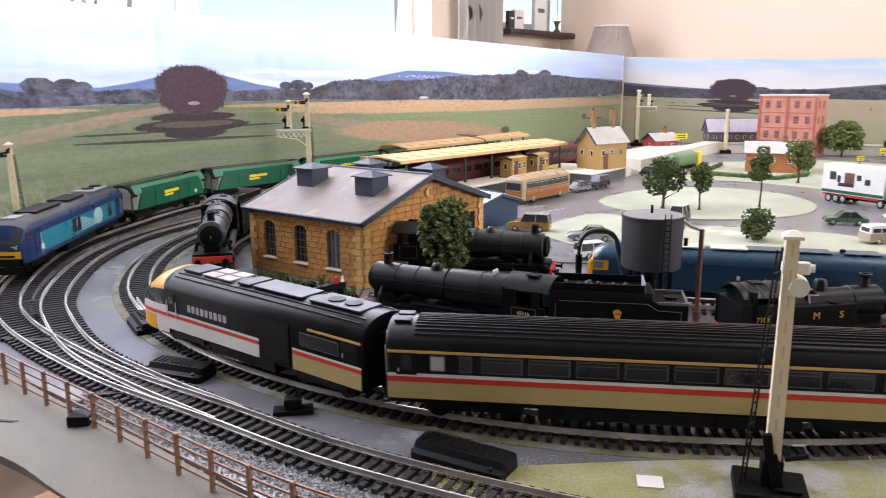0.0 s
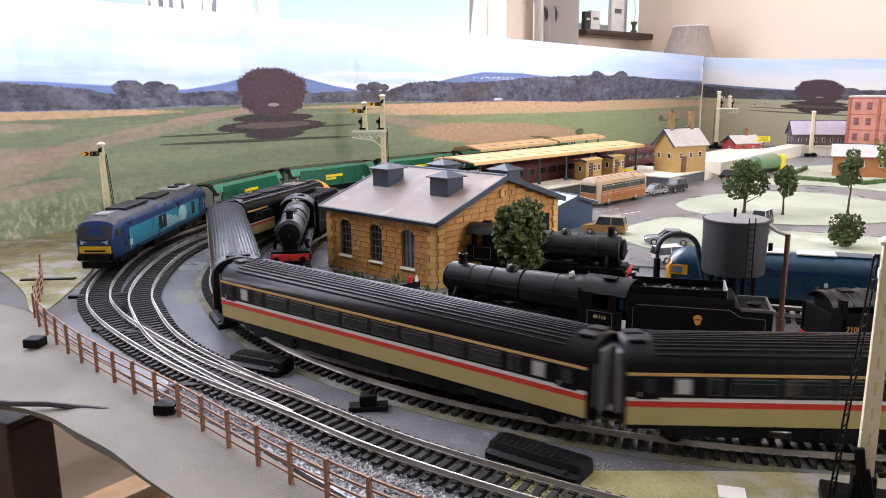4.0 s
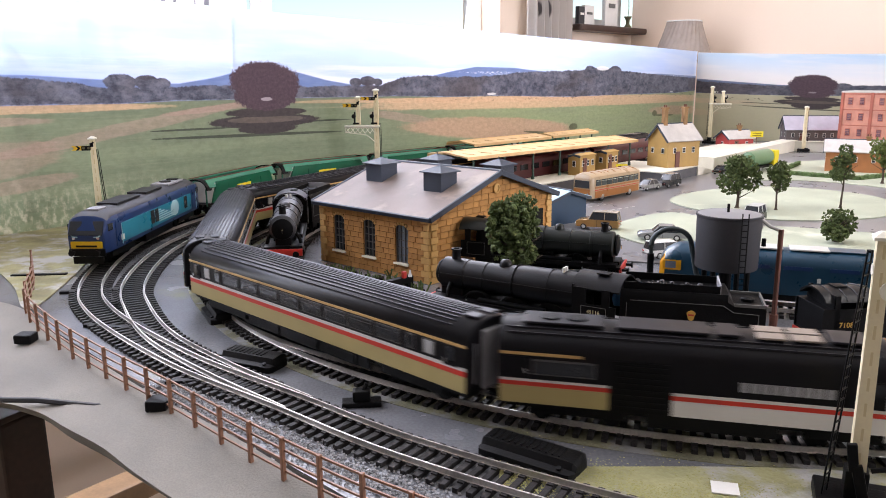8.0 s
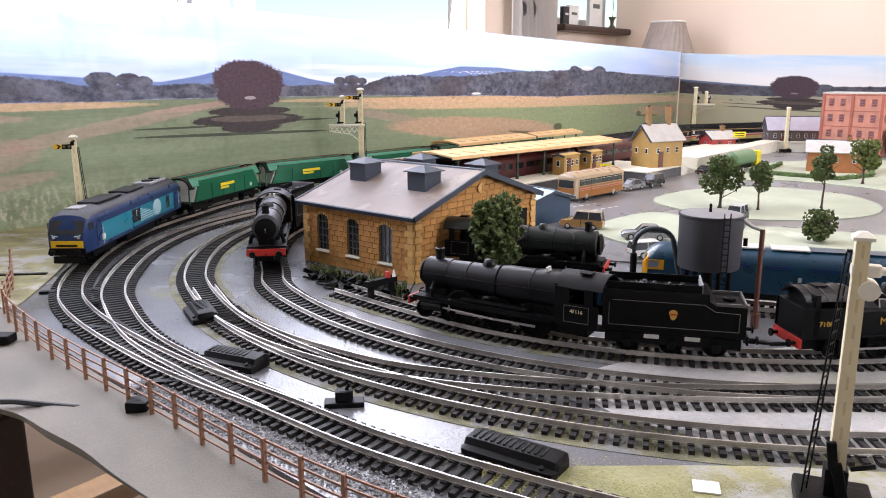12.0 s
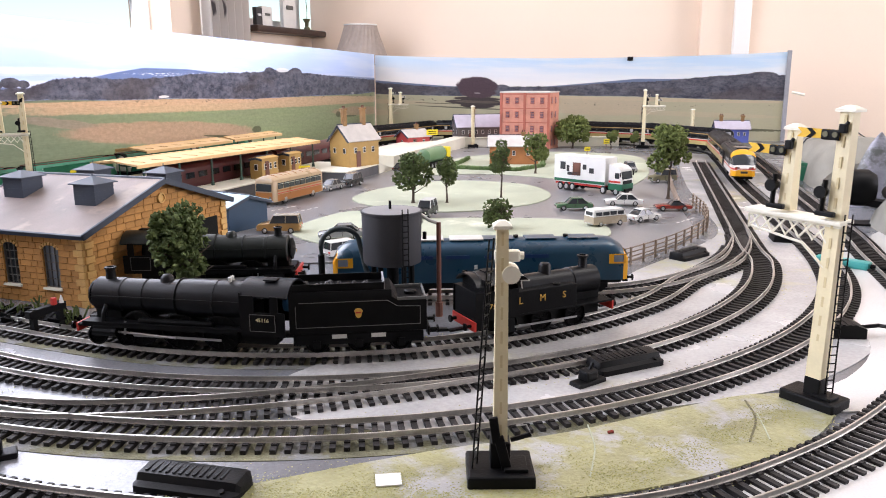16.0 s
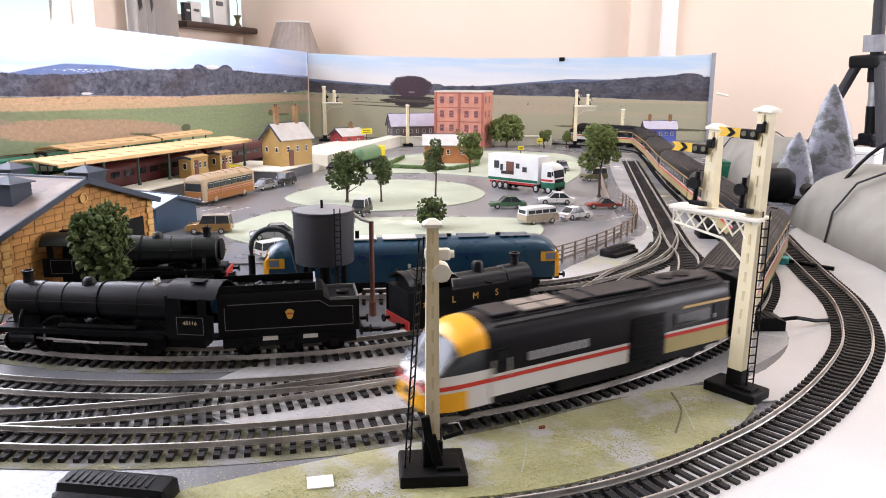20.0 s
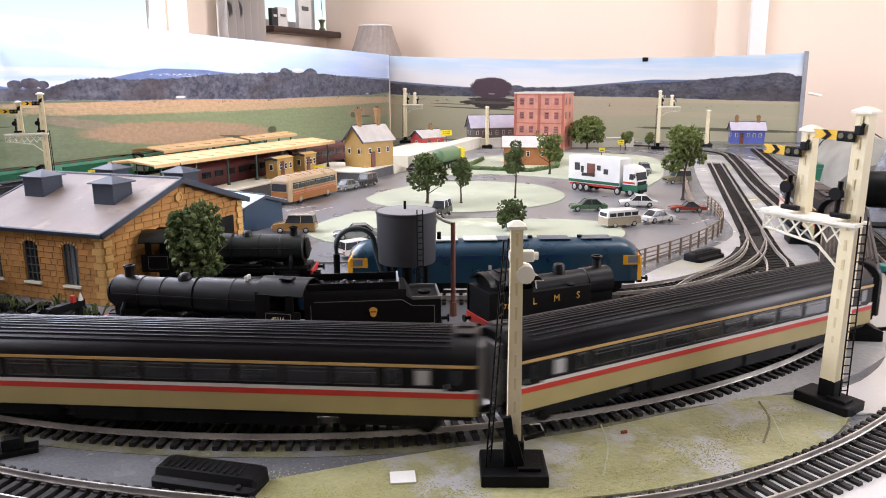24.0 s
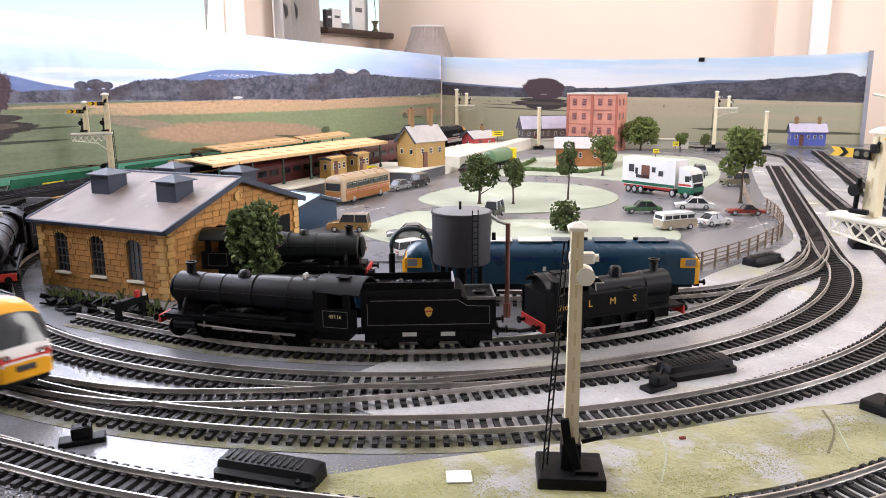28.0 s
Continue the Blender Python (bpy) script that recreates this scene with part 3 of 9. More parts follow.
    # far hills, a town at their foot and woods on the skyline
    hill_top = profile(((-1.05, 0.80), (-0.872, 0.844), (-0.76, 0.831), (-0.674, 0.832), (-0.488, 0.741), (-0.40, 0.70), (-0.20, 0.69), (0.0, 0.722), (0.20, 0.737), (0.45, 0.70), (0.62, 0.72), (0.686, 0.732), (0.756, 0.748), (0.869, 0.747),
                        (0.936, 0.708), (1.0, 0.66), (1.06, 0.611), (1.15, 0.62), (1.194, 0.643), (1.243, 0.684), (1.29, 0.70), (1.338, 0.69), (1.375, 0.654), (1.43, 0.62), (1.60, 0.655), (1.85, 0.66)))
    wood_top = profile(((-1.05, 0.86), (-0.94, 0.889), (-0.844, 0.862), (-0.731, 0.807), (-0.603, 0.779), (-0.474, 0.725), (-0.335, 0.712), (-0.195, 0.683), (-0.12, 0.682), (0.0, 0.70), (0.21, 0.730), (0.368, 0.757), (0.381, 0.776),
                        (0.507, 0.772), (0.517, 0.752), (0.648, 0.733), (0.756, 0.714), (0.806, 0.690), (0.936, 0.672), (0.983, 0.684), (1.047, 0.668), (1.09, 0.618), (1.24, 0.610), (1.36, 0.620), (1.44, 0.609), (1.53, 0.609), (1.57, 0.638), (1.62, 0.648), (1.85, 0.66)))
    wood_low = profile(((-1.05, 0.578), (-0.818, 0.599), (-0.676, 0.618), (-0.489, 0.615), (-0.20, 0.57), (0.0, 0.556), (0.10, 0.535), (0.339, 0.527), (0.567, 0.516), (0.805, 0.536), (0.936, 0.534), (1.048, 0.546), (1.226, 0.544), (1.432, 0.539), (1.50, 0.531), (1.85, 0.53)))
    col = mixed(step_of(calc("SUBTRACT", V, wood_low), -0.002, 0.002), land, sky_c)
    hill_c = mixed(noise_of(40, 60, 4, off=23.0), (0.17, 0.225, 0.37), (0.30, 0.36, 0.50))
    above = step_of(calc("SUBTRACT", V, wood_low), -0.002, 0.004)
    col = mixed(calc("MULTIPLY", step_of(calc("SUBTRACT", hill_top, V), -0.003, 0.005), above), col, hill_c)
    town = calc("MULTIPLY", step_of(noise_of(150, 150, 2, 0.5, off=27.0), 0.52, 0.62), calc("MAXIMUM", shape(0.74, 0.706, 0.17, 0.013, 0.0, 0.3), shape(0.10, 0.716, 0.08, 0.008, 0.0, 0.3)))
    col = mixed(calc("MULTIPLY", town, 0.8), col, (0.80, 0.79, 0.80))
    tops = calc("ADD", calc("MULTIPLY", calc("SUBTRACT", noise_of(34, 0, 5, 0.7, off=33.0), 0.55), 0.050), calc("MULTIPLY", calc("SUBTRACT", noise_of(150, 0, 3, 0.7, off=35.0), 0.5), 0.026))
    clumps = calc("ADD", calc("MULTIPLY", noise_of(26, 9, 6, 0.72, off=13.0), 0.65), calc("MULTIPLY", noise_of(90, 30, 4, 0.7, off=14.0), 0.45))
    wood_c = mixed(step_of(clumps, 0.38, 0.72), (0.068, 0.073, 0.104), (0.26, 0.26, 0.295))
    wood_c = mixed(calc("MULTIPLY", step_of(noise_of(7, 4, 3, 0.6, off=12.0), 0.48, 0.66), 0.5), wood_c, (0.135, 0.110, 0.110))
    wood_c = mixed(calc("MULTIPLY", step_of(noise_of(120, 16, 3, 0.7, off=15.0), 0.58, 0.72), 0.45), wood_c, (0.045, 0.047, 0.065))
    bottom = calc("ADD", wood_low, calc("MULTIPLY", calc("SUBTRACT", noise_of(34, 0, 5, 0.7, off=37.0), 0.5), 0.035))
    wood = calc("MULTIPLY", step_of(calc("SUBTRACT", calc("ADD", wood_top, tops), V), -0.003, 0.005), step_of(calc("SUBTRACT", V, bottom), -0.004, 0.006))
    col = mixed(wood, col, wood_c)
    # clumps that stand above the skyline
    for cu, cv, ru, rv in ((1.500, 0.628, 0.020, 0.036), (1.468, 0.628, 0.016, 0.032), (1.450, 0.622, 0.012, 0.026), (1.118, 0.640, 0.016, 0.030), (1.142, 0.632, 0.012, 0.026), (1.098, 0.634, 0.010, 0.022), (0.395, 0.752, 0.024, 0.044), (0.495, 0.752, 0.020, 0.038),
                           (-0.335, 0.700, 0.020, 0.030), (-0.97, 0.870, 0.035, 0.040)):
        col = blob(cu, cv, ru, rv, wood_c, col, 0.8)
    for cu, cv, ru, rv in ((0.445, 0.770, 0.024, 0.020), (0.825, 0.551, 0.013, 0.009), (0.13, 0.548, 0.008, 0.006)):
        col = blob(cu, cv, ru, rv, (0.72, 0.70, 0.67), col, 1.2, 0.0, 0.85)

    # the round tree on its mound, printed at two places
    bark_c = mixed(noise_of(230, 60, 5, 0.75, off=16.0), (0.035, 0.024, 0.036), (0.23, 0.16, 0.185))
    mound_c = mixed(noise_of(160, 60, 5, 0.7, off=18.0), (0.045, 0.042, 0.050), (0.15, 0.125, 0.115))
    bank_c = mixed(noise_of(120, 60, 4, off=20.0), (0.11, 0.095, 0.085), (0.24, 0.20, 0.175))
    shade_c = (0.085, 0.090, 0.075)
    for cu, k, cv in ((1.300, 1.0, 0.0), (-0.272, 0.95, 0.075)):
        col = blob(cu + 0.02, 0.352 + cv, 0.150 * k, 0.008, shade_c, col, 0.8, 0.06, 0.8)
        col = blob(cu + 0.11, 0.398 + cv, 0.060 * k, 0.005, shade_c, col, 0.8, 0.0, 0.8)
        col = blob(cu - 0.10, 0.412 + cv, 0.050 * k, 0.005, shade_c, col, 0.8, 0.0, 0.8)
        col = blob(cu, 0.385 + cv, 0.048 * k, 0.030, mound_c, col, 0.7)
        col = blob(cu, 0.424 + cv, 0.088 * k, 0.036, mound_c, col, 0.7)
        col = blob(cu, 0.432 + cv, 0.062 * k, 0.018, bank_c, col, 0.9)
        col = blob(cu, 0.470 + cv, 0.066 * k, 0.024, mound_c, col, 0.8)
        col = blob(cu, 0.628 + cv, 0.056 * k, 0.112, bark_c, col)
        col = blob(cu, 0.555 + cv, 0.050 * k, 0.075, bark_c, col)
        col = blob(cu, 0.540 + cv, 0.009, 0.009, (0.50, 0.45, 0.46), col, 2.0, 0.0, 0.7)
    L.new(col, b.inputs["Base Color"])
    return m


PRINT = backdrop_material()


def sheet(name, length, top, v_shift, m, label):
    """A sheet of printed card on edge: top(u) is its height."""
    bm = BM()
    layer = bm.loops.layers.uv.new("UVMap")
    n, rows = 48, 6
    grid = []
    for i in range(n + 1):
        u = length * i / n
        wave = 0.0025 * math.sin(u * 9) + 0.0012 * math.sin(u * 23 + 1)
        grid.append([(bm.verts.new((u, wave * (j / rows), top(u) * j / rows)), abs(u), j / rows + v_shift(u)) for j in range(rows + 1)])
    sign = 1 if length > 0 else -1
    for i in range(n):
        for j in range(rows):
            quad = (grid[i][j], grid[i + 1][j], grid[i + 1][j + 1], grid[i][j + 1])
            f = bm.faces.new([q[0] for q in quad])
            f.smooth = True
            for lp, q in zip(f.loops, quad):
                lp[layer].uv = (q[1] * (1 if name.endswith("left") else -1), q[2])
    bmesh.ops.solidify(bm, geom=bm.faces[:], thickness=-0.0015)
    ob = part(name, bm, PRINT, label=label)
    ob.data.set_sharp_from_angle(angle=radians(38))
    ob.matrix_basis = m
    return tagged(ob, label, "backdrop", kind="structure")


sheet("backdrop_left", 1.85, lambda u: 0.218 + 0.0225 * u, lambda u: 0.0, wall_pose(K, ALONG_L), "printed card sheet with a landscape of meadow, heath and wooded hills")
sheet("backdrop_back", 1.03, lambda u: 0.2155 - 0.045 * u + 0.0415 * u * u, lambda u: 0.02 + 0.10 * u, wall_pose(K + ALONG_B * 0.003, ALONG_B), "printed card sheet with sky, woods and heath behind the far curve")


def slab(name, outline, z0, z1, material, label="", kind="structure", category=""):
    return tagged(part(name, plate(BM(), outline, z0, z1), material), label, category, kind=kind)


def smooth_outline(nodes, step=0.012):
    return [tuple(p) for p in spline(nodes, closed=True, step=step)[:-1]]


slab("baseboard", [(-0.70, 0.57), (-0.372, 0.523), (-0.29, 0.455), (-0.196, 0.376), (-0.12, 0.318), (-0.03, 0.245), (0.08, 0.185), (0.25, 0.15), (0.62, 0.14), (1.05, 0.40), (1.95, 1.45),
     (1.42, 1.60), (0.47, 2.09), (-0.72, 0.66)], -0.03, 0.0, BOARD, "grey-painted plywood baseboard of the model railway", category="baseboard")

# the room round the layout
FLOOR_Z, CEIL_Z = -0.78, 1.62


def cross(p, d, q, e):
    a = np.linalg.solve(np.array([[d[0], -e[0]], [d[1], -e[1]]]), np.array(q) - np.array(p))
    return np.array(p) + a[0] * np.array(d)


WEST_P, NORTH_P = K + OUT_L * 0.35, K + OUT_B * 0.35
NW = cross(WEST_P, ALONG_L, NORTH_P, ALONG_B)
SW, NE = NW + ALONG_L * 4.2, NW + ALONG_B * 3.6
SE = NE + ALONG_L * 4.2


def wall(name, a, b, holes=(), thick=0.12, material=None):
    """A wall from a to b with oblong openings (from, to, low, high) cut through it; the room is on its right hand."""
    length = float(np.linalg.norm(b - a))
    m = wall_pose(a, (b - a) / length)
    bm = BM()
    xs = sorted({0.0, length, *[h[0] for h in holes], *[h[1] for h in holes]})
    zs = sorted({FLOOR_Z, CEIL_Z, *[h[2] for h in holes], *[h[3] for h in holes]})
    for x0, x1 in zip(xs, xs[1:]):
        for z0, z1 in zip(zs, zs[1:]):
            if any(h[0] <= x0 and x1 <= h[1] and h[2] <= z0 and z1 <= h[3] for h in holes):
                continue
            box(bm, (x0 + x1) / 2, thick / 2, (z0 + z1) / 2, x1 - x0, thick, z1 - z0)
    bmesh.ops.remove_doubles(bm, verts=bm.verts[:], dist=1e-5)
    ob = part(name, bm, material or WALL_PAINT)
    ob.matrix_basis = m
    return tagged(ob, "cream-painted plaster room wall", "wall", kind="structure"), m


def west_u(u):
    """Place along the west wall of a point u metres before the sheet corner."""
    return float(np.dot(WEST_P + ALONG_L * u - SW, -ALONG_L))


BIG_WINDOW = (west_u(2.3), west_u(0.36), -0.05, 1.25)
SMALL_WINDOW = (west_u(0.045), west_u(-0.325), 0.295, 0.95)
wall_west, WEST_M = wall("wall_west", SW, NW, (BIG_WINDOW, SMALL_WINDOW))
wall_north, NORTH_M = wall("wall_north", NW, NE)
# unseen east and south walls get a dark tone to cut light bounced forward
UNSEEN_DARK = mat("unseen_wall_dark_tone", (0.24, 0.215, 0.19), 0.75, vary=0.05, scale=2.5, fine=250, bump=0.15)
wall_east, EAST_M = wall("wall_east", NE, SE, ((0.5, 2.2, 0.1, 1.3),), material=UNSEEN_DARK)
wall_south, SOUTH_M = wall("wall_south", SE, SW, material=UNSEEN_DARK)
for w in (wall_east, wall_south):
    tagged(w, "unseen plaster room wall, toned dark to cut bounced light", "wall", kind="structure")
room = [tuple(SW), tuple(NW), tuple(NE), tuple(SE)]
slab("floor", room, FLOOR_Z - 0.1, FLOOR_Z, CARPET, "brown carpeted floor of the room", category="floor")
slab("ceiling", room, CEIL_Z, CEIL_Z + 0.1, CEILING_PAINT, "white painted ceiling", category="ceiling")


# ---- tracks ----
FRINGE = mat("olive_scatter_fringe", (0.15, 0.145, 0.085), 0.85, vary=0.4, scale=60, fine=900, bump=1.0, second=(0.20, 0.20, 0.20), patch=0.12, patch_scale=45)
def sleeper_mesh():
    bm = box(BM(), 0, 0, 0.0012, 0.0027, 0.030, 0.0022)
    for s in (-1, 1):
        box(bm, 0, s * 0.00825, 0.0026, 0.0028, 0.0050, 0.0008)
    me = bpy.data.meshes.new("sleeper")
    bm.to_mesh(me)
    bm.free()
    me.materials.append(SLEEPER)
    return me


SLEEPER_MESH = sleeper_mesh()


def track(line, label, near=lambda p: True, skip=(0.0, 0.0), ballast=False):
    t = thing("railway_track", Matrix(), label, "railway track", "tracks on the layout")
    for side in (-1, 1):
        bm = ribbon(BM(), line, side * 0.00825, 0.00040, 0.0030, RAIL_TOP)
        ribbon(bm, line, side * 0.00825, 0.0008, 0.0027, 0.0031)
        part("rail", bm, RAIL, t, "bright worn rail")
    if ballast:
        part("ground_fringe", ribbon(BM(), line, 0, 0.0205, -0.0005, 0.0003), FRINGE, t, "olive scatter along the sleepers")
    seg = np.linalg.norm(line[1] - line[0])
    total = seg * (len(line) - 1)
    rest = BM()
    s = skip[0] + 0.004
    count = 0
    while s < total - skip[1]:
        p, h = along(line, s)
        m = facing(p, h)
        if near(p) and count < 300:
            share("sleeper", SLEEPER_MESH, m, t)
            count += 1
        else:
            box(rest, 0, 0, 0.0012, 0.0027, 0.030, 0.0022, m=m)
        s += 0.0063
    if len(rest.verts):
        tagged(part("sleeper_run", rest, SLEEPER, t), kind="stuff")
    else:
        rest.free()
    return t


NEAR = lambda p: p[1] < 0.95
track(MAIN, "oval of black-sleepered track with worn nickel rails, run by the express", NEAR, (0.0, 0.0), True)
track(OUTER, "outer loop of black-sleepered track round the board's edge", NEAR)
track(BRANCH, "branch track that leaves the outer loop by a turnout", NEAR, (0.03, 0))
track(INNER, "inner loop of black-sleepered track beside the steam engine", NEAR)
track(CROSS, "crossover track between the oval and the inner loop", NEAR, (0.05, 0.05))
track(SIDING, "siding track under the black steam engine and tank engine", NEAR, (0.03, 0), True)
track(DIESEL_ROAD, "siding track under the blue diesel locomotive", NEAR, (0.04, 0))
track(SHED_ROAD, "short siding track that leads into the engine shed", NEAR)


# ---- the express ----
def arch(x, hw, z0, ze, zt, n=9):
    """A vehicle's cross-section at x: upright sides to the eaves ze, then a rounded roof to zt."""
    pts = [(x, -hw, z0), (x, -hw, ze)]
    for i in range(1, n):
        a = math.pi * i / n
        pts.append((x, -hw * math.cos(a) * (0.97 if 1 < i < n - 1 else 1.0), ze + (zt - ze) * math.sin(a) ** 0.8))
    return pts + [(x, hw, ze), (x, hw, z0)]


def roof_z(y, hw, ze, zt):
    c = max(-1.0, min(1.0, y / hw))
    return ze + (zt - ze) * max(0.0, 1 - c * c) ** 0.4


def bogie(parent, x, wheelbase=0.034, r=0.0060, width=0.029):
    b = part("bogie", box(box(box(BM(), 0, 0, 0.0085, wheelbase + 0.010, 0.020, 0.004, 0.0006), 0, -0.0135, 0.0075, wheelbase + 0.012, 0.0022, 0.0045, 0.0005), 0, 0.0135, 0.0075, wheelbase + 0.012, 0.0022, 0.0045, 0.0005), BLACK, parent)
    b.matrix_basis = pose(x, 0, 0)
    for dx in (-wheelbase / 2, wheelbase / 2):
        bm = BM()
        for s in (-1, 1):
            cyl(bm, (dx, s * 0.0072, r), (dx, s * 0.0092, r), r, n=18)
            cyl(bm, (dx, s * 0.0066, r), (dx, s * 0.0072, r), r + 0.0006, n=18)
        cyl(bm, (dx, -0.009, r), (dx, 0.009, r), 0.001, n=8)
        part("wheelset", bm, BLACK, b)
    return b


def buffers(parent, x, d, z=0.0130, y=0.0108):
    for s in (-1, 1):
        bm = cyl(BM(), (x, s * y, z), (x + d * 0.0050, s * y, z), 0.0012, n=10)
        cyl(bm, (x + d * 0.0050, s * y, z), (x + d * 0.0060, s * y, z), 0.0026, n=14)
        part("buffer", bm, BLACK, parent)


HW = 0.0176


def side_strip(name, x0, x1, z0, z1, material, parent, s, proud=0.0003, label=""):
    bm = box(BM(), (x0 + x1) / 2, s * (HW + proud / 2), (z0 + z1) / 2, x1 - x0, proud, z1 - z0)
    return part(name, bm, material, parent, label)


EAVE, CROWN = 0.0352, 0.0466


def roof_rib(bm, x0, x1, y, w=0.0007, h=0.0009):
    """A raised rib along a vehicle's roof."""
    return box(bm, (x0 + x1) / 2, y, roof_z(y, HW, EAVE, CROWN) + 0.0001, x1 - x0, w, h)


def coach_windows(c, s):
    """One side's windows: eight wide ones, a narrow one at each end of the row and a frosted one by each door."""
    panes = [((i - 3.5) * 0.0214, 0.0188, COACH_GLASS) for i in range(8)]
    panes += [(x, 0.0060, COACH_GLASS) for x in (-0.0915, 0.0915)] + [(x, 0.0072, FROSTED) for x in (-0.1045, 0.1045)]
    for x, w, glass in panes:
        f = part("window", box(BM(), x, s * (HW + 0.0002), 0.0298, w, 0.0004, 0.0076), WINDOW_DARK, c, "grey-framed window")
        part("pane", box(BM(), x, s * (HW + 0.0004), 0.0298, w - 0.0012, 0.0005, 0.0064), glass, f)
        if w > 0.01:
            part("vent_bar", box(BM(), x, s * (HW + 0.0007), 0.0317, w - 0.0014, 0.0002, 0.0003), WINDOW_DARK, f)


def coach(label):
    c = thing("express_coach", Matrix(), label, "railway coach", "coaches of the express")
    h = 0.129
    part("body", loft(BM(), [arch(x, HW - (0.0012 if abs(x) > h - 0.001 else 0), 0.0120, EAVE, CROWN - (0.0006 if abs(x) > h - 0.001 else 0), 14) for x in (-h, -h + 0.0015, 0, h - 0.0015, h)]), CHARCOAL, c, smooth=True)
    roof = BM()
    for k in range(-6, 7):
        roof_rib(roof, -h + 0.013, h - 0.013, k * 0.0024)
    part("roof_ribs", roof, COACH_ROOF, c, "ribbed dark grey roof")
    for x in (-h + 0.0065, h - 0.0065):
        for y in (-0.005, 0.005):
            part("roof_vent", box(BM(), x, y, roof_z(y, HW, EAVE, CROWN) + 0.0003, 0.008, 0.006, 0.0012, 0.0004), COACH_ROOF, c)
    for s in (-1, 1):
        side_strip("lower_panel", -h + 0.001, h - 0.001, 0.0122, 0.0203, COACH_BEIGE, c, s, label="beige lower panel")
        side_strip("red_stripe", -h + 0.001, h - 0.001, 0.0204, 0.0229, COACH_RED, c, s)
        side_strip("white_stripe", -h + 0.001, h - 0.001, 0.0230, 0.0246, COACH_WHITE, c, s)
        side_strip("upper_stripe", -h + 0.001, h - 0.001, 0.0344, 0.0357, COACH_TAN, c, s, label="buff cantrail stripe")
        coach_windows(c, s)
        for x in (-0.119, 0.119):
            d = part("door", box(BM(), x, s * (HW + 0.0002), 0.0289, 0.0098, 0.0004, 0.0100), CHARCOAL, c)
            part("pane", box(BM(), x, s * (HW + 0.0004), 0.0300, 0.0048, 0.0005, 0.0068), COACH_GLASS, d)
            part("handle", box(BM(), x + 0.0038, s * (HW + 0.0006), 0.0262, 0.0006, 0.0006, 0.0020), HUB, d)
        part("side_skirt", box(BM(), 0, s * 0.0150, 0.0082, 0.116, 0.002, 0.0075, 0.0006), BLACK, c)
        for x, l in ((-0.034, 0.026), (0.002, 0.030), (0.036, 0.022)):
            part("equipment_box", box(BM(), x, s * 0.0160, 0.0078, l, 0.0016, 0.0062, 0.0005), BLACK, c)
    part("underframe", box(BM(), 0, 0, 0.0105, 2 * h - 0.004, 0.030, 0.0030), BLACK, c)
    for x in (-h, h):
        e = 1 if x > 0 else -1
        part("gangway", box(BM(), x + e * 0.0006, 0, 0.0265, 0.0024, 0.0150, 0.0290, 0.0008), GREY_END, c, "grey corridor gangway")
        for s in (-1, 1):
            part("end_rail", tube(BM(), [(x + e * 0.0004, s * 0.0125, 0.016), (x + e * 0.0008, s * 0.0125, 0.036)], 0.0004, 5), GREY_END, c)
        part("coupling", box(BM(), x + e * 0.0015, 0, 0.0085, 0.006, 0.004, 0.002, 0.0005), BLACK, c)
        buffers(c, x - e * 0.0050, e, 0.0118)
    bogie(c, 0.088)
    bogie(c, -0.088)
    return c


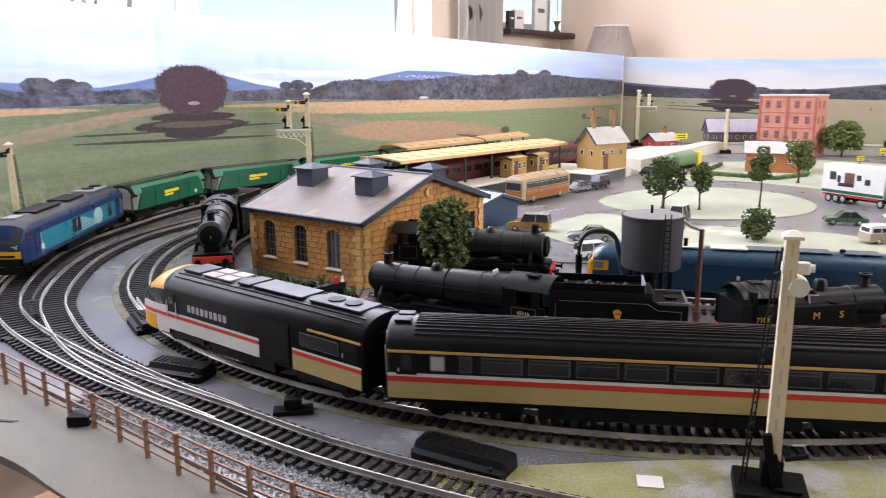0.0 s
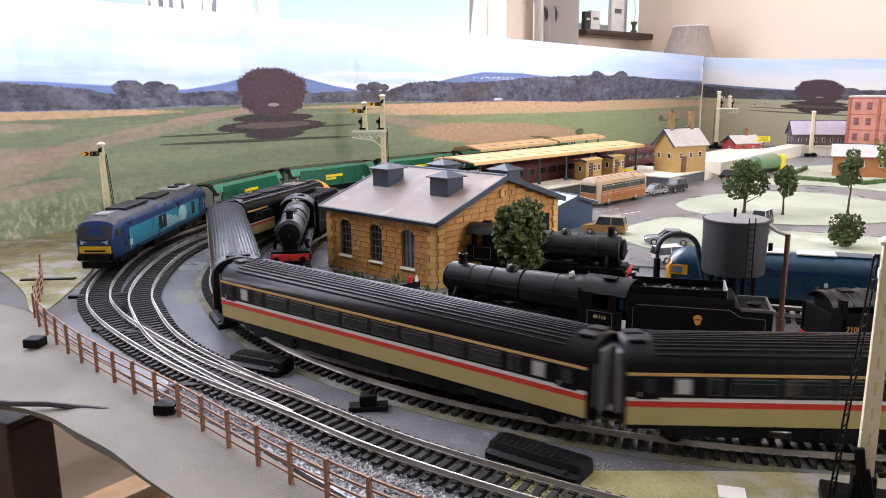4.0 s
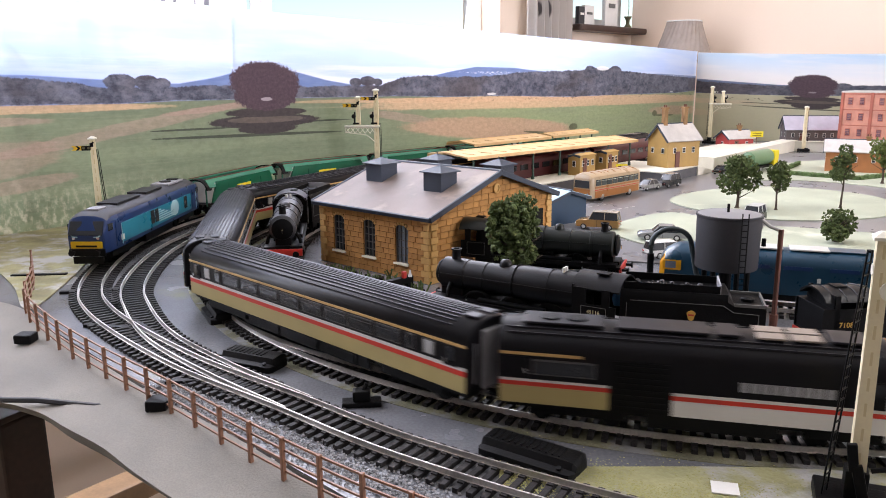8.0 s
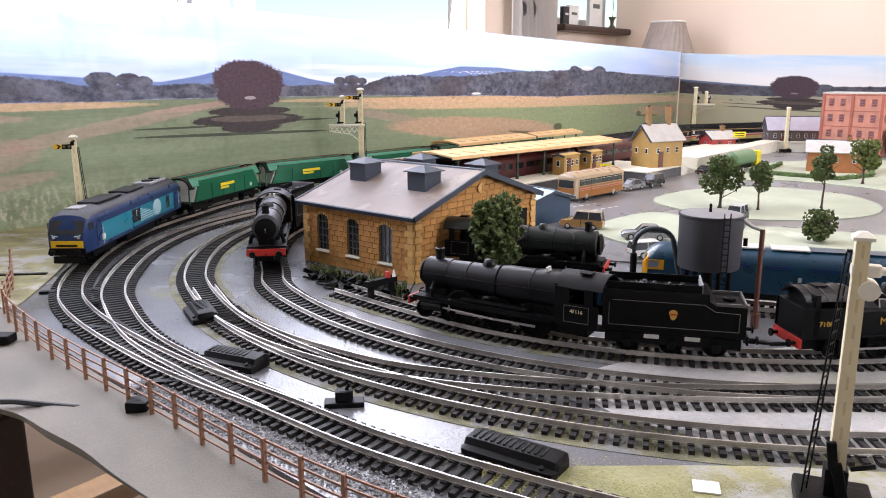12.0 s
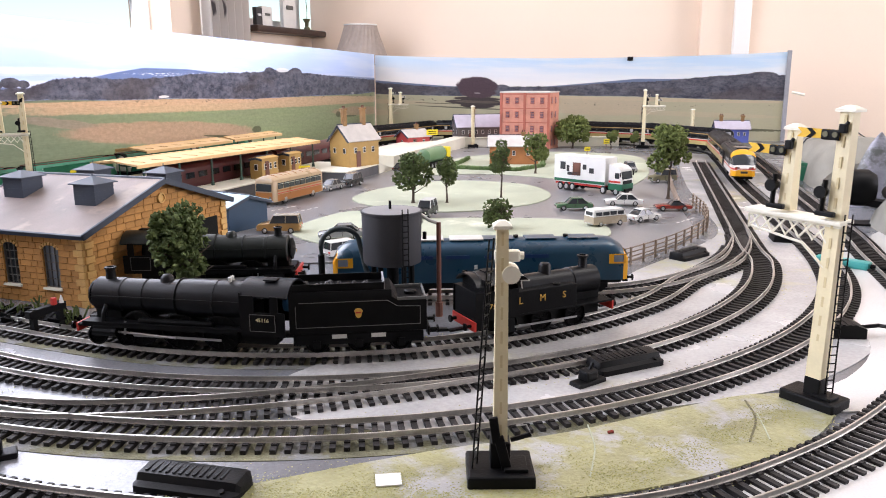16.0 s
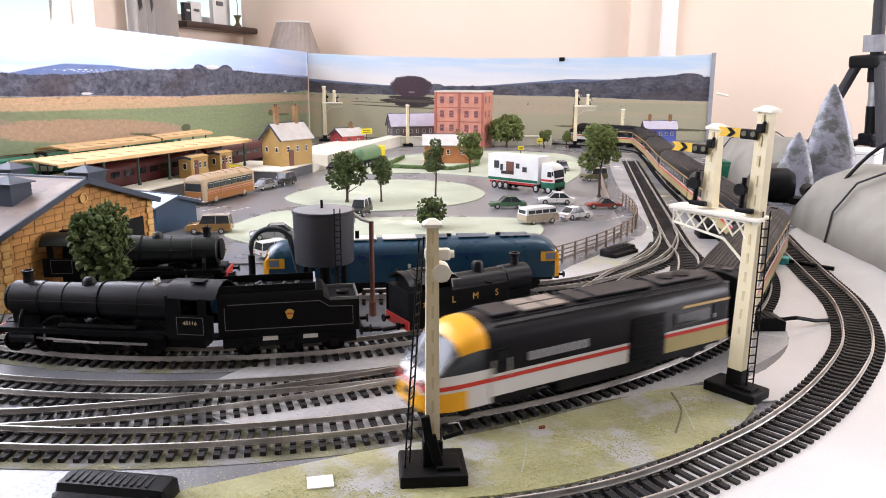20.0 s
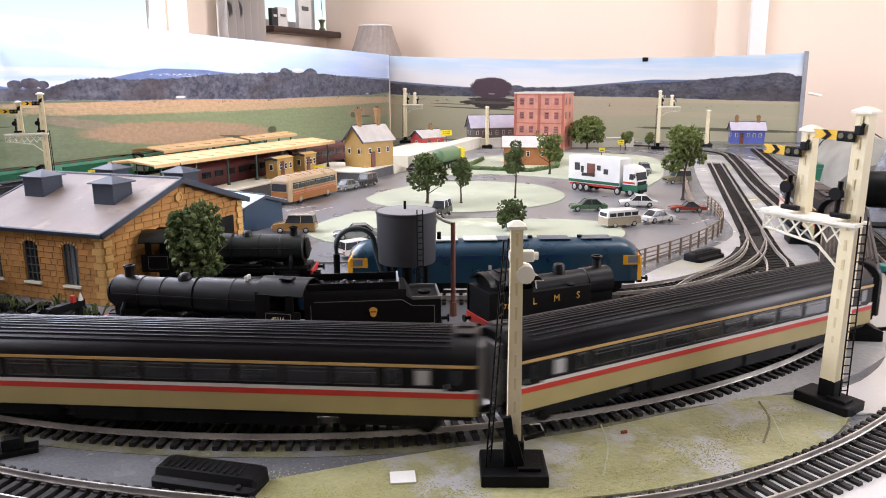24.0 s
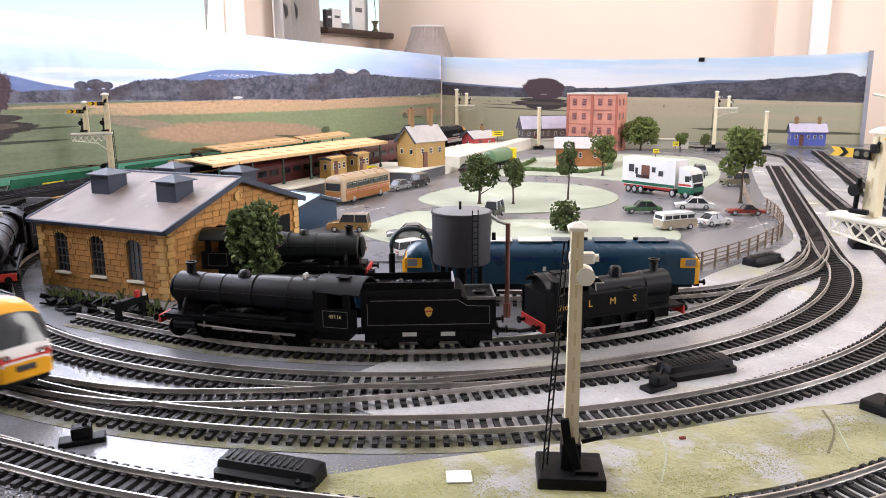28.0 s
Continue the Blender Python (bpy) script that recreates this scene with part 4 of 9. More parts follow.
def power_car(label):
    """A power car: x towards its wedge-shaped nose."""
    c = thing("express_power_car", Matrix(), label, "locomotive", "power cars of the express")
    r, b = -0.098, 0.064
    part("body", loft(BM(), [arch(x, HW - (0.001 if x < r + 0.001 else 0), 0.0110, EAVE, CROWN, 14) for x in (r, r + 0.0015, 0, b)]), CHARCOAL, c, smooth=True)
    secs = [(b, HW, EAVE, CROWN), (0.071, HW, 0.0350, 0.0458), (0.077, 0.0175, 0.0345, 0.0436), (0.0815, 0.0172, 0.0335, 0.0402), (0.0860, 0.0167, 0.0298, 0.0344), (0.0900, 0.0160, 0.0260, 0.0290), (0.0930, 0.0151, 0.0236, 0.0252), (0.0955, 0.0138, 0.0215, 0.0225), (0.0972, 0.0120, 0.0195, 0.0202), (0.0980, 0.0106, 0.0180, 0.0184)]

    def nose(x, w, e, t):
        low = 0.0080 + 0.10 * max(0, x - 0.085)
        side = [min(z, e - 0.0002 * (6 - i)) for i, z in enumerate((low, 0.0125, 0.0172, 0.0186, 0.0212, 0.0252))]
        top = [(x, -w * math.cos(math.pi * i / 14), e + (t - e) * math.sin(math.pi * i / 14) ** 0.8) for i in range(1, 14)]
        return [(x, -w, z) for z in side] + [(x, -w, e)] + top + [(x, w, e)] + [(x, w, z) for z in reversed(side)]

    fine = [tuple(p[k] + (q[k] - p[k]) * j / 3 for k in range(4)) for p, q in zip(secs, secs[1:]) for j in range(3)] + [secs[-1]]
    bm = loft(BM(), [nose(*q) for q in fine])
    for f in bm.faces:
        p = f.calc_center_median()
        if p.x < 0.0808 and p.z > EAVE - 0.0012 + 0.10 * max(0, 0.0808 - p.x):
            f.material_index = 1 if p.x > b + 0.002 else 0
        elif p.z > 0.0250:
            f.material_index = 2 if p.x > 0.069 else 0
        elif p.z > 0.0172:
            f.material_index = 3
        else:
            f.material_index = 1 if p.x > 0.0775 else 3
    part("cab", bm, (CHARCOAL, NOSE_YELLOW, GLASS_DARK, COACH_WHITE), c, "wedge-shaped cab with yellow roof and dark windscreen", smooth=True)
    for s in (-1, 1):
        part("screen_pillar", tube(BM(), [(0.0812, s * 0.0166, 0.0352), (0.0868, s * 0.0163, 0.0305), (0.0908, s * 0.0156, 0.0262)], 0.0007, 6), WINDOW_DARK, c, "grey windscreen pillar")
    part("wiper", tube(BM(), [(0.0928, 0.000, 0.0256), (0.0872, 0.0050, 0.0334)], 0.0003, 5), BLACK, c)
    part("nose_stripe", loft(BM(), [[(x, -w, 0.0186), (x, -w, 0.0206), (x, w, 0.0206), (x, w, 0.0186)] for x, w in ((b + 0.002, 0.0179), (0.0815, 0.0176), (0.0900, 0.0164), (0.0935, 0.0152), (0.0958, 0.0138), (0.0976, 0.0118))]), COACH_RED, c, "red nose stripe", smooth=True)
    part("nose_buffer", box(BM(), 0.0968, 0, 0.0150, 0.0036, 0.0100, 0.0034, 0.0008), TANK_GREY, c, "grey nose coupling cover")
    part("front_valance", box(BM(), 0.0900, 0, 0.0068, 0.0090, 0.0260, 0.0040, 0.0010), BLACK, c)
    for s in (-1, 1):
        lamp = part("headlight_box", box(BM(), 0.0952, s * 0.0098, 0.0212, 0.0040, 0.0062, 0.0030, 0.0006), RUST, c, "headlight cluster with a red lamp")
        part("headlight", cyl(BM(), (0.0965, s * 0.0086, 0.0212), (0.0976, s * 0.0086, 0.0212), 0.0012, n=12), CHROME, lamp, "round headlight")
        part("tail_light", cyl(BM(), (0.0965, s * 0.0114, 0.0212), (0.0974, s * 0.0114, 0.0212), 0.0010, n=12), RED, lamp, "red tail light")
        side_strip("white_panel", -0.021, b + 0.001, 0.0112, 0.0185, COACH_WHITE, c, s, label="white lower side panel")
        side_strip("red_stripe", -0.021, b + 0.003, 0.0186, 0.0206, COACH_RED, c, s)
        side_strip("white_stripe", -0.021, b + 0.001, 0.0207, 0.0220, COACH_WHITE, c, s)
        side_strip("beige_panel", r + 0.001, -0.048, 0.0112, 0.0195, COACH_BEIGE, c, s, label="beige lower side panel")
        side_strip("rear_red_stripe", r + 0.001, -0.048, 0.0196, 0.0216, COACH_RED, c, s)
        side_strip("rear_white_stripe", r + 0.001, -0.048, 0.0217, 0.0228, COACH_WHITE, c, s)
        side_strip("upper_stripe", r + 0.001, -0.060, 0.0342, 0.0355, COACH_TAN, c, s)
        g = side_strip("grille", -0.046, -0.023, 0.0114, 0.0345, SOOT, c, s, 0.0006, "black cooler grille")
        for k in range(8):
            part("louvre", box(BM(), -0.0345, s * (HW + 0.0007), 0.0135 + k * 0.0027, 0.021, 0.0006, 0.0009), BLACK, g)
        w = side_strip("guard_window", -0.082, -0.054, 0.0252, 0.0325, WINDOW_DARK, c, s, 0.0004, "grey-framed guard's window")
        part("pane", box(BM(), -0.068, s * (HW + 0.0005), 0.02885, 0.0264, 0.0004, 0.0058), COACH_GLASS, w)
        d = part("luggage_door", box(BM(), -0.0895, s * (HW + 0.0002), 0.0285, 0.0110, 0.0004, 0.0100), CHARCOAL, c)
        part("handle", box(BM(), -0.0850, s * (HW + 0.0006), 0.0268, 0.0006, 0.0006, 0.0022), HUB, d)
        w = side_strip("cab_door", 0.0555, 0.0625, 0.0222, 0.0340, CHARCOAL, c, s, 0.0004)
        part("pane", box(BM(), 0.0590, s * (HW + 0.0005), 0.0302, 0.0044, 0.0004, 0.0056), COACH_GLASS, w)
        for x in (0.0545, 0.0636):
            part("handrail", box(BM(), x, s * (HW + 0.0008), 0.0245, 0.0005, 0.0005, 0.0090), HOPPER_LIGHT, w)
        for k in range(9):
            part("lettering", box(BM(), 0.008 + k * 0.0042, s * (HW + 0.0002), 0.0272, 0.0028, 0.0004, 0.0042), SILVER_TEXT, c, "silver lettering bar")
        part("fuel_tank", box(BM(), -0.004, s * 0.012, 0.0080, 0.056, 0.009, 0.0078, 0.0008), BLACK, c)
    part("underframe", box(BM(), -0.010, 0, 0.0100, 0.170, 0.030, 0.0030), BLACK, c)
    ribs = BM()
    for y in (-0.0135, -0.0105, 0.0105, 0.0135):
        roof_rib(ribs, r + 0.004, b - 0.004, y)
    part("roof_ribs", ribs, COACH_ROOF, c, "ribbed dark roof edge")
    for x in (0.019, 0.033):
        for y in (-0.0048, 0.0048):
            part("roof_panel", box(BM(), x, y, roof_z(y, HW, EAVE, CROWN) + 0.0002, 0.0120, 0.0080, 0.0010, 0.0003, m=Matrix()), ROOF_TAN, c, "tan translucent roof panel")
    for x, l in ((-0.070, 0.036), (-0.026, 0.040), (0.0015, 0.010), (0.050, 0.016)):
        part("roof_grille", box(BM(), x, 0, CROWN, l, 0.017, 0.0012, 0.0004), COACH_ROOF, c, "dark grey roof grille")
    for x in (-0.076, -0.064):
        part("roof_fan", cyl(BM(), (x, 0, CROWN), (x, 0, CROWN + 0.0012), 0.0046, n=16), BLACK, c)
    part("gangway", box(BM(), r - 0.0004, 0, 0.0255, 0.0020, 0.0130, 0.0250, 0.0006), BLACK, c)
    part("coupling", box(BM(), r - 0.0010, 0, 0.0085, 0.007, 0.004, 0.002, 0.0005), BLACK, c)
    bogie(c, 0.056, 0.032, 0.0066)
    bogie(c, -0.062, 0.032, 0.0066)
    return c


EXPRESS = []
GAP, COACH_L, POWER_L = 0.003, 0.258, 0.196
lead = power_car("charcoal and white express power car with a yellow-topped wedge nose")
tail = copy_thing(lead, Matrix())
EXPRESS += [(lead, -POWER_L / 2, 0.118), (tail, -(POWER_L + GAP) - 5 * (COACH_L + GAP) - POWER_L / 2, -0.118)]
first_coach = coach("charcoal express coach with red stripe and beige lower panels")
for i in range(5):
    car = first_coach if i == 0 else copy_thing(first_coach, Matrix())
    EXPRESS.append((car, -(POWER_L + GAP) - COACH_L / 2 - (COACH_L + GAP) * i, 0.176))


# ---- engine shed ----
def brick_wall(parent, w, h, cw, ch, material, openings=(), gable=0.0, m=Matrix(), joint=0.0005):
    """Stones in courses on a wall's face in the x, z plane (the face looks to -y); openings are (x0, x1, z0, z1)."""
    cache = {}
    z, row = 0.0, 0
    top = h + gable
    while z < top - 0.001:
        zz = min(ch, top - z)
        half = w / 2
        lo, hi = 0.0, w
        if z + zz > h and gable:
            k = (z + zz - h) / gable
            lo, hi = half * k, w - half * k
        x = lo - (cw / 2 if row % 2 else 0.0)
        while x < hi - 0.0008:
            l = cw * (0.75, 1.0, 1.25)[(row * 7 + int(x / cw * 3)) % 3]
            x0, x1 = max(lo, x), min(hi, x + l)
            x += l
            if x1 - x0 < 0.0012:
                continue
            cuts = [(x0, x1)]
            for a, b, c, d in openings:
                if z + zz > c and z < d:
                    cuts = [q for p0, p1 in cuts for q in ((p0, min(p1, a)), (max(p0, b), p1)) if q[1] - q[0] > 0.0012]
            for p0, p1 in cuts:
                key = (round(p1 - p0, 4), round(zz, 4))
                if key not in cache:
                    bm = box(BM(), 0, 0, 0, key[0] - joint, 0.0012, key[1] - joint)
                    me = bpy.data.meshes.new("stone")
                    bm.to_mesh(me)
                    bm.free()
                    me.materials.append(material)
                    cache[key] = me
                share("stone", cache[key], m @ pose((p0 + p1) / 2, -0.0003 + 0.0003 * random.random(), z + zz / 2), parent)
        z += ch
        row += 1


def arched_window(parent, m, w, h, bars=2, rows=4, glass=None):
    """A tall window with a shallow arched head, in an opening in the x, z plane."""
    win = part("window", box(BM(), 0, 0.0022, h / 2, w, 0.0006, h), glass or GLASS_DARK, parent, "tall arched iron-framed window")
    win.matrix_basis = m
    bm = BM()
    for s in (-1, 1):
        box(bm, s * (w / 2 - 0.0004), 0.0012, h / 2, 0.0008, 0.0016, h)
    for i in range(1, bars + 1):
        box(bm, -w / 2 + w * i / (bars + 1), 0.0014, h / 2, 0.0005, 0.0010, h)
    for j in range(rows + 1):
        box(bm, 0, 0.0014, h * j / rows, w, 0.0010, 0.0005)
    part("frame", bm, LINING, win, "grey glazing bars")
    part("sill", box(BM(), 0, -0.0008, -0.0008, w + 0.003, 0.0030, 0.0016), IVORY, win, "pale stone sill")
    for k in range(7):
        a = math.pi * (0.22 + 0.56 * k / 6)
        part("arch_stone", box(BM(), 0, 0, 0, 0.0016, 0.0018, 0.0022, m=pose(math.cos(a) * w * 0.72, -0.0004, h - w * 0.48 + math.sin(a) * w * 0.62, 0, 90 - math.degrees(a), 0)), QUOIN, win, "pale arch stone")
    return win


def engine_shed():
    a, b = Vector((-0.0640, 0.5930)), Vector((-0.1690, 0.6720))
    W, D, H, G = (a - b).length, 0.168, 0.054, 0.027
    ang = math.degrees(math.atan2(a.y - b.y, a.x - b.x))
    shed = thing("engine_shed", pose(b.x, b.y, 0, 0, 0, ang), "ochre stone engine shed with a brown slate roof and arched windows", "building")
    # x along the window wall, y into the building; the roof's ridge runs along x
    opens = [(0.017 + i * 0.0385, 0.031 + i * 0.0385, 0.013, 0.044) for i in range(3)]
    wall_bm = BM()
    xs = [0] + [v for o in opens for v in o[:2]] + [W]
    for i in range(0, len(xs), 2):
        box(wall_bm, (xs[i] + xs[i + 1]) / 2, 0.002, H / 2, xs[i + 1] - xs[i], 0.003, H)
    for x0, x1, z0, z1 in opens:
        box(wall_bm, (x0 + x1) / 2, 0.002, z0 / 2, x1 - x0, 0.003, z0)
        box(wall_bm, (x0 + x1) / 2, 0.002, (z1 + H) / 2, x1 - x0, 0.003, H - z1)
    front = part("front_wall", wall_bm, MORTAR, shed, "window wall of coursed ochre stone")
    brick_wall(front, W, H, 0.0082, 0.0046, STONE, opens)
    for x0, x1, z0, z1 in opens:
        arched_window(shed, pose((x0 + x1) / 2, 0.0, z0), x1 - x0, z1 - z0, 2, 5, PANE if x0 > 0.09 else GLASS_DARK)
    out = [(0, 0), (D, 0), (D, H), (D / 2, H + G), (0, H)]
    for x, side in ((W, 1), (0, -1)):
        gm = pose(x, 0, 0, 0, 0, 90 if side > 0 else -90)
        gb = prism(BM(), out if side > 0 else [(-p, z) for p, z in out], 0.0008, 0.0035)
        g = part("gable_wall", gb, MORTAR, shed, "gable of coursed ochre stone")
        g.matrix_basis = gm
        if side > 0:
            brick_wall(g, D, H, 0.0100, 0.0050, STONE, (), G, pose(0, 0.0003, 0))
            part("round_vent", lathe(BM(), [(0.0042, 0), (0.0042, 0.0016), (0.0030, 0.0018), (0.0030, 0.0008)], 20, pose(D / 2, -0.0004, H + G * 0.52, 90, 0, 0)), QUOIN, g, "pale round vent")
            part("doorway", box(BM(), D - 0.030, -0.0006, 0.021, 0.034, 0.0014, 0.042, 0.0003), SOOT, g, "dark engine doorway")
    part("back_wall", box(BM(), W / 2, D - 0.002, H / 2, W, 0.003, H), STONE, shed)
    for x, y in ((0.0, 0.0), (W, 0.0), (W, D)):
        for k in range(10):
            l = 0.0085 if k % 2 else 0.0055
            part("quoin", box(BM(), x + (l / 2 - 0.0007 if x == 0 else -l / 2 + 0.0007), y + (-0.0004 if y == 0 else 0.0004), 0.0027 + k * 0.0054, l, 0.0030, 0.0049, 0.0003), QUOIN, shed)
            if x > 0:
                part("quoin", box(BM(), x + 0.0004, y + (0.0042 if y == 0 else -0.0042), 0.0027 + k * 0.0054, 0.0030, 0.0140 - l, 0.0049, 0.0003), QUOIN, shed)
    o = 0.006
    slope = math.hypot(D / 2, G)
    tilt = math.degrees(math.atan2(G, D / 2))
    for s in (1, -1):
        m = pose(W / 2, D / 2, H + G + 0.0015, 0, 0, 0 if s > 0 else 180) @ pose(0, 0, 0, tilt, 0, 0)
        r = part("roof", box(BM(), 0, -(slope + o) / 2, 0, W + 2 * o, slope + o, 0.0022, 0.0004), SLATE, shed, "weathered brown slate roof slope")
        r.matrix_basis = m
        for e in (-1, 1):
            part("barge_board", box(BM(), e * (W / 2 + o), -(slope + o) / 2, -0.0004, 0.0020, slope + o, 0.0046, 0.0004), LEAD, r)
        part("gutter", box(BM(), 0, -(slope + o), -0.0004, W + 2 * o, 0.0022, 0.0034, 0.0005), LEAD, r)
    part("ridge", cyl(BM(), (-o, D / 2, H + G + 0.0022), (W + o, D / 2, H + G + 0.0022), 0.0016, n=8), LEAD, shed)
    for i, (x, y) in enumerate(((W * 0.20, D * 0.30), (W * 0.78, D * 0.27), (W * 0.20, D * 0.75), (W * 0.78, D * 0.75))):
        z = H + G * (1 - abs(y - D / 2) / (D / 2))
        v = part("roof_louvre", box(BM(), x, y, z + 0.0065, 0.020, 0.020, 0.017, 0.0004), LEAD, shed, "dark blue-grey smoke louvre")
        cap = BM()
        loft(cap, [[(x + p * 0.0125 * k, y + q * 0.0125 * k, zz) for p, q in ((-1, -1), (1, -1), (1, 1), (-1, 1))] for zz, k in ((z + 0.0150, 1.0), (z + 0.0158, 1.0), (z + 0.0205, 0.06))])
        part("cap", cap, LEAD, v)
        for k in range(4):
            part("slat", box(BM(), x, y, z + 0.0035 + k * 0.0030, 0.0203, 0.0203, 0.0006), LEAD, v)
        part("finial", cyl(BM(), (x, y, z + 0.020), (x, y, z + 0.0228), 0.0004, n=6), LEAD, v)
    return shed


engine_shed()


# ---- standing engines and wagons ----
SPOKES = {}


def wheels(parent, xs, r, s_in=0.0078, material=None, spokes=10):
    for x in xs:
        for s in (-1, 1):
            bm = BM()
            lathe(bm, [(r + 0.0006, 0), (r + 0.0006, 0.0005), (r, 0.0007), (r, 0.0019), (r - 0.0009, 0.0020), (r - 0.0009, 0.0004)], 24, pose(x, s * s_in, r, -90 * s, 0, 0))
            w = part("driving_wheel" if r > 0.007 else "wheel", bm, material or SOOT, parent)
            part("hub", cyl(BM(), (x, s * s_in, r), (x, s * (s_in + 0.0024), r), 0.0013, n=10), material or SOOT, w)
            key = ("spoke", round(r, 5))
            if key not in SPOKES:
                sm = bpy.data.meshes.new("spoke")
                sb = cyl(BM(), (0, 0, 0), (r - 0.0006, 0, 0), 0.0003, n=5)
                sb.to_mesh(sm)
                sb.free()
                sm.materials.append(material or SOOT)
                SPOKES[key] = sm
            for k in range(spokes):
                share("spoke", SPOKES[key], pose(x, s * (s_in + 0.0012), r, 0, 360 * k / spokes, 0), w)


def steam_engine(m, label, L=0.138, boiler_r=0.0112, boiler_z=0.0325, cab=0.028, drivers=(0.012, 0.0120, 3), boiler_mat=None, beam_mat=None, with_block=False, number=""):
    """A tender engine: x forward, origin under the middle on the rail."""
    e = thing("steam_locomotive", m, label, "locomotive", "steam engines")
    f, r = L / 2, -L / 2
    cab0 = r + cab
    b = boiler_mat or BOILER
    prof = [(boiler_r * 1.13, 0), (boiler_r * 1.13, 0.040), (boiler_r, 0.055), (boiler_r * 0.97, L - cab - 0.026), (boiler_r * 1.02, L - cab - 0.0255), (boiler_r * 1.02, L - cab - 0.007), (boiler_r * 0.96, L - cab - 0.0065), (boiler_r * 0.55, L - cab - 0.0045), (boiler_r * 0.3, L - cab - 0.0040)]
    boiler = part("boiler", lathe(BM(), prof, 32, pose(cab0 - 0.001, 0, boiler_z, 0, 90, 0)), b, e, "smooth black boiler", smooth=True)
    bands = BM()
    for x in (0.02, 0.045, 0.068, 0.088):
        lathe(bands, [(boiler_r * (1.145 if x < 0.05 else 1.01), -0.0004), (boiler_r * (1.145 if x < 0.05 else 1.01) + 0.0002, 0), (boiler_r * (1.145 if x < 0.05 else 1.01), 0.0004)], 28, pose(cab0 + x, 0, boiler_z, 0, 90, 0))
    part("boiler_band", bands, SOOT, boiler)
    part("handrail", tube(tube(BM(), [(cab0, -boiler_r - 0.0014, boiler_z + 0.002), (f - 0.010, -boiler_r - 0.0014, boiler_z + 0.002)], 0.00035), [(cab0, boiler_r + 0.0014, boiler_z + 0.002), (f - 0.010, boiler_r + 0.0014, boiler_z + 0.002)], 0.00035), BLACK, boiler)
    part("smokebox_door", lathe(BM(), [(boiler_r * 0.82, 0), (boiler_r * 0.80, 0.0012), (boiler_r * 0.45, 0.0026), (0.0008, 0.0030)], 24, pose(f - 0.0055, 0, boiler_z, 0, 90, 0)), SOOT, boiler, smooth=True)
    part("door_handle", cyl(cyl(BM(), (f - 0.003, 0, boiler_z), (f - 0.001, 0, boiler_z), 0.0006, n=8), (f - 0.0015, 0, boiler_z - 0.003), (f - 0.0015, 0, boiler_z + 0.0005), 0.00035, n=6), CHROME, boiler)
    top = boiler_z + boiler_r
    part("chimney", lathe(BM(), [(0.0040, -0.0020), (0.0032, 0.0004), (0.0029, 0.0030), (0.0031, 0.0058), (0.0037, 0.0062), (0.0037, 0.0072), (0.0026, 0.0073), (0.0024, 0.004)], 18, pose(f - 0.016, 0, top)), SOOT, e, "short black chimney", smooth=True)
    part("dome", lathe(BM(), [(0.0050, -0.0022), (0.0043, 0.0008), (0.0040, 0.0026), (0.0026, 0.0042), (0.0006, 0.0046)], 18, pose(f - 0.055, 0, top - 0.0005)), b, e, smooth=True)
    part("safety_valve", lathe(lathe(BM(), [(0.0013, 0), (0.0011, 0.0034), (0.0006, 0.0036)], 10, pose(cab0 + 0.012, -0.0018, top + 0.0008)), [(0.0013, 0), (0.0011, 0.0034), (0.0006, 0.0036)], 10, pose(cab0 + 0.012, 0.0018, top + 0.0008)), HOPPER_LIGHT, e, "pale safety valves")
    foot = 0.0172
    part("running_plate", box(box(BM(), (f + cab0) / 2 - 0.002, 0, foot, f - cab0 - 0.002, 0.0320, 0.0014, 0.0003), f - 0.004, 0, foot - 0.002, 0.010, 0.0320, 0.0016, 0.0003), SOOT, e)
    part("valance", box(box(BM(), (f + cab0) / 2, -0.0157, foot - 0.0012, f - cab0 - 0.006, 0.0006, 0.0030), (f + cab0) / 2, 0.0157, foot - 0.0012, f - cab0 - 0.006, 0.0006, 0.0030), SOOT, e)
    part("main_frame", box(BM(), 0.004, 0, 0.0120, L - 0.012, 0.0120, 0.0130), BLACK, e)
    part("firebox", box(BM(), cab0 + 0.010, 0, 0.0230, 0.030, 0.0180, 0.0150, 0.001), SOOT, e)
    part("smokebox_saddle", box(BM(), f - 0.016, 0, 0.0205, 0.018, 0.0130, 0.0090, 0.001), SOOT, e)
    beam = part("buffer_beam", box(BM(), f + 0.0005, 0, 0.0135, 0.0016, 0.0320, 0.0058, 0.0003), beam_mat or RED, e, "red buffer beam")
    buffers(beam, f + 0.001, 1)
    part("coupling_hook", tube(BM(), [(f + 0.001, 0, 0.0125), (f + 0.005, 0, 0.0115), (f + 0.006, 0, 0.0085), (f + 0.004, 0, 0.0075)], 0.0005), BLACK, beam)
    part("number_bar", box(BM(), f - 0.0045, 0, boiler_z + boiler_r * 0.62, 0.0006, 0.0064, 0.0014), LINING, e)
    for s in (-1, 1):
        part("cylinder", cyl(box(BM(), f - 0.018, s * 0.0136, 0.0125, 0.015, 0.0054, 0.0060, 0.0006), (f - 0.026, s * 0.0138, 0.0110), (f - 0.010, s * 0.0138, 0.0110), 0.0034, n=14), SOOT, e)
        part("steam_pipe", tube(BM(), [(f - 0.017, s * 0.0145, 0.0165), (f - 0.017, s * 0.0130, 0.0230), (f - 0.017, s * 0.0085, 0.0290)], 0.0016, 8), SOOT, e)
        dx = [f - 0.038 - i * (2 * drivers[1] + 0.0035) for i in range(drivers[2])]
        rod = BM()
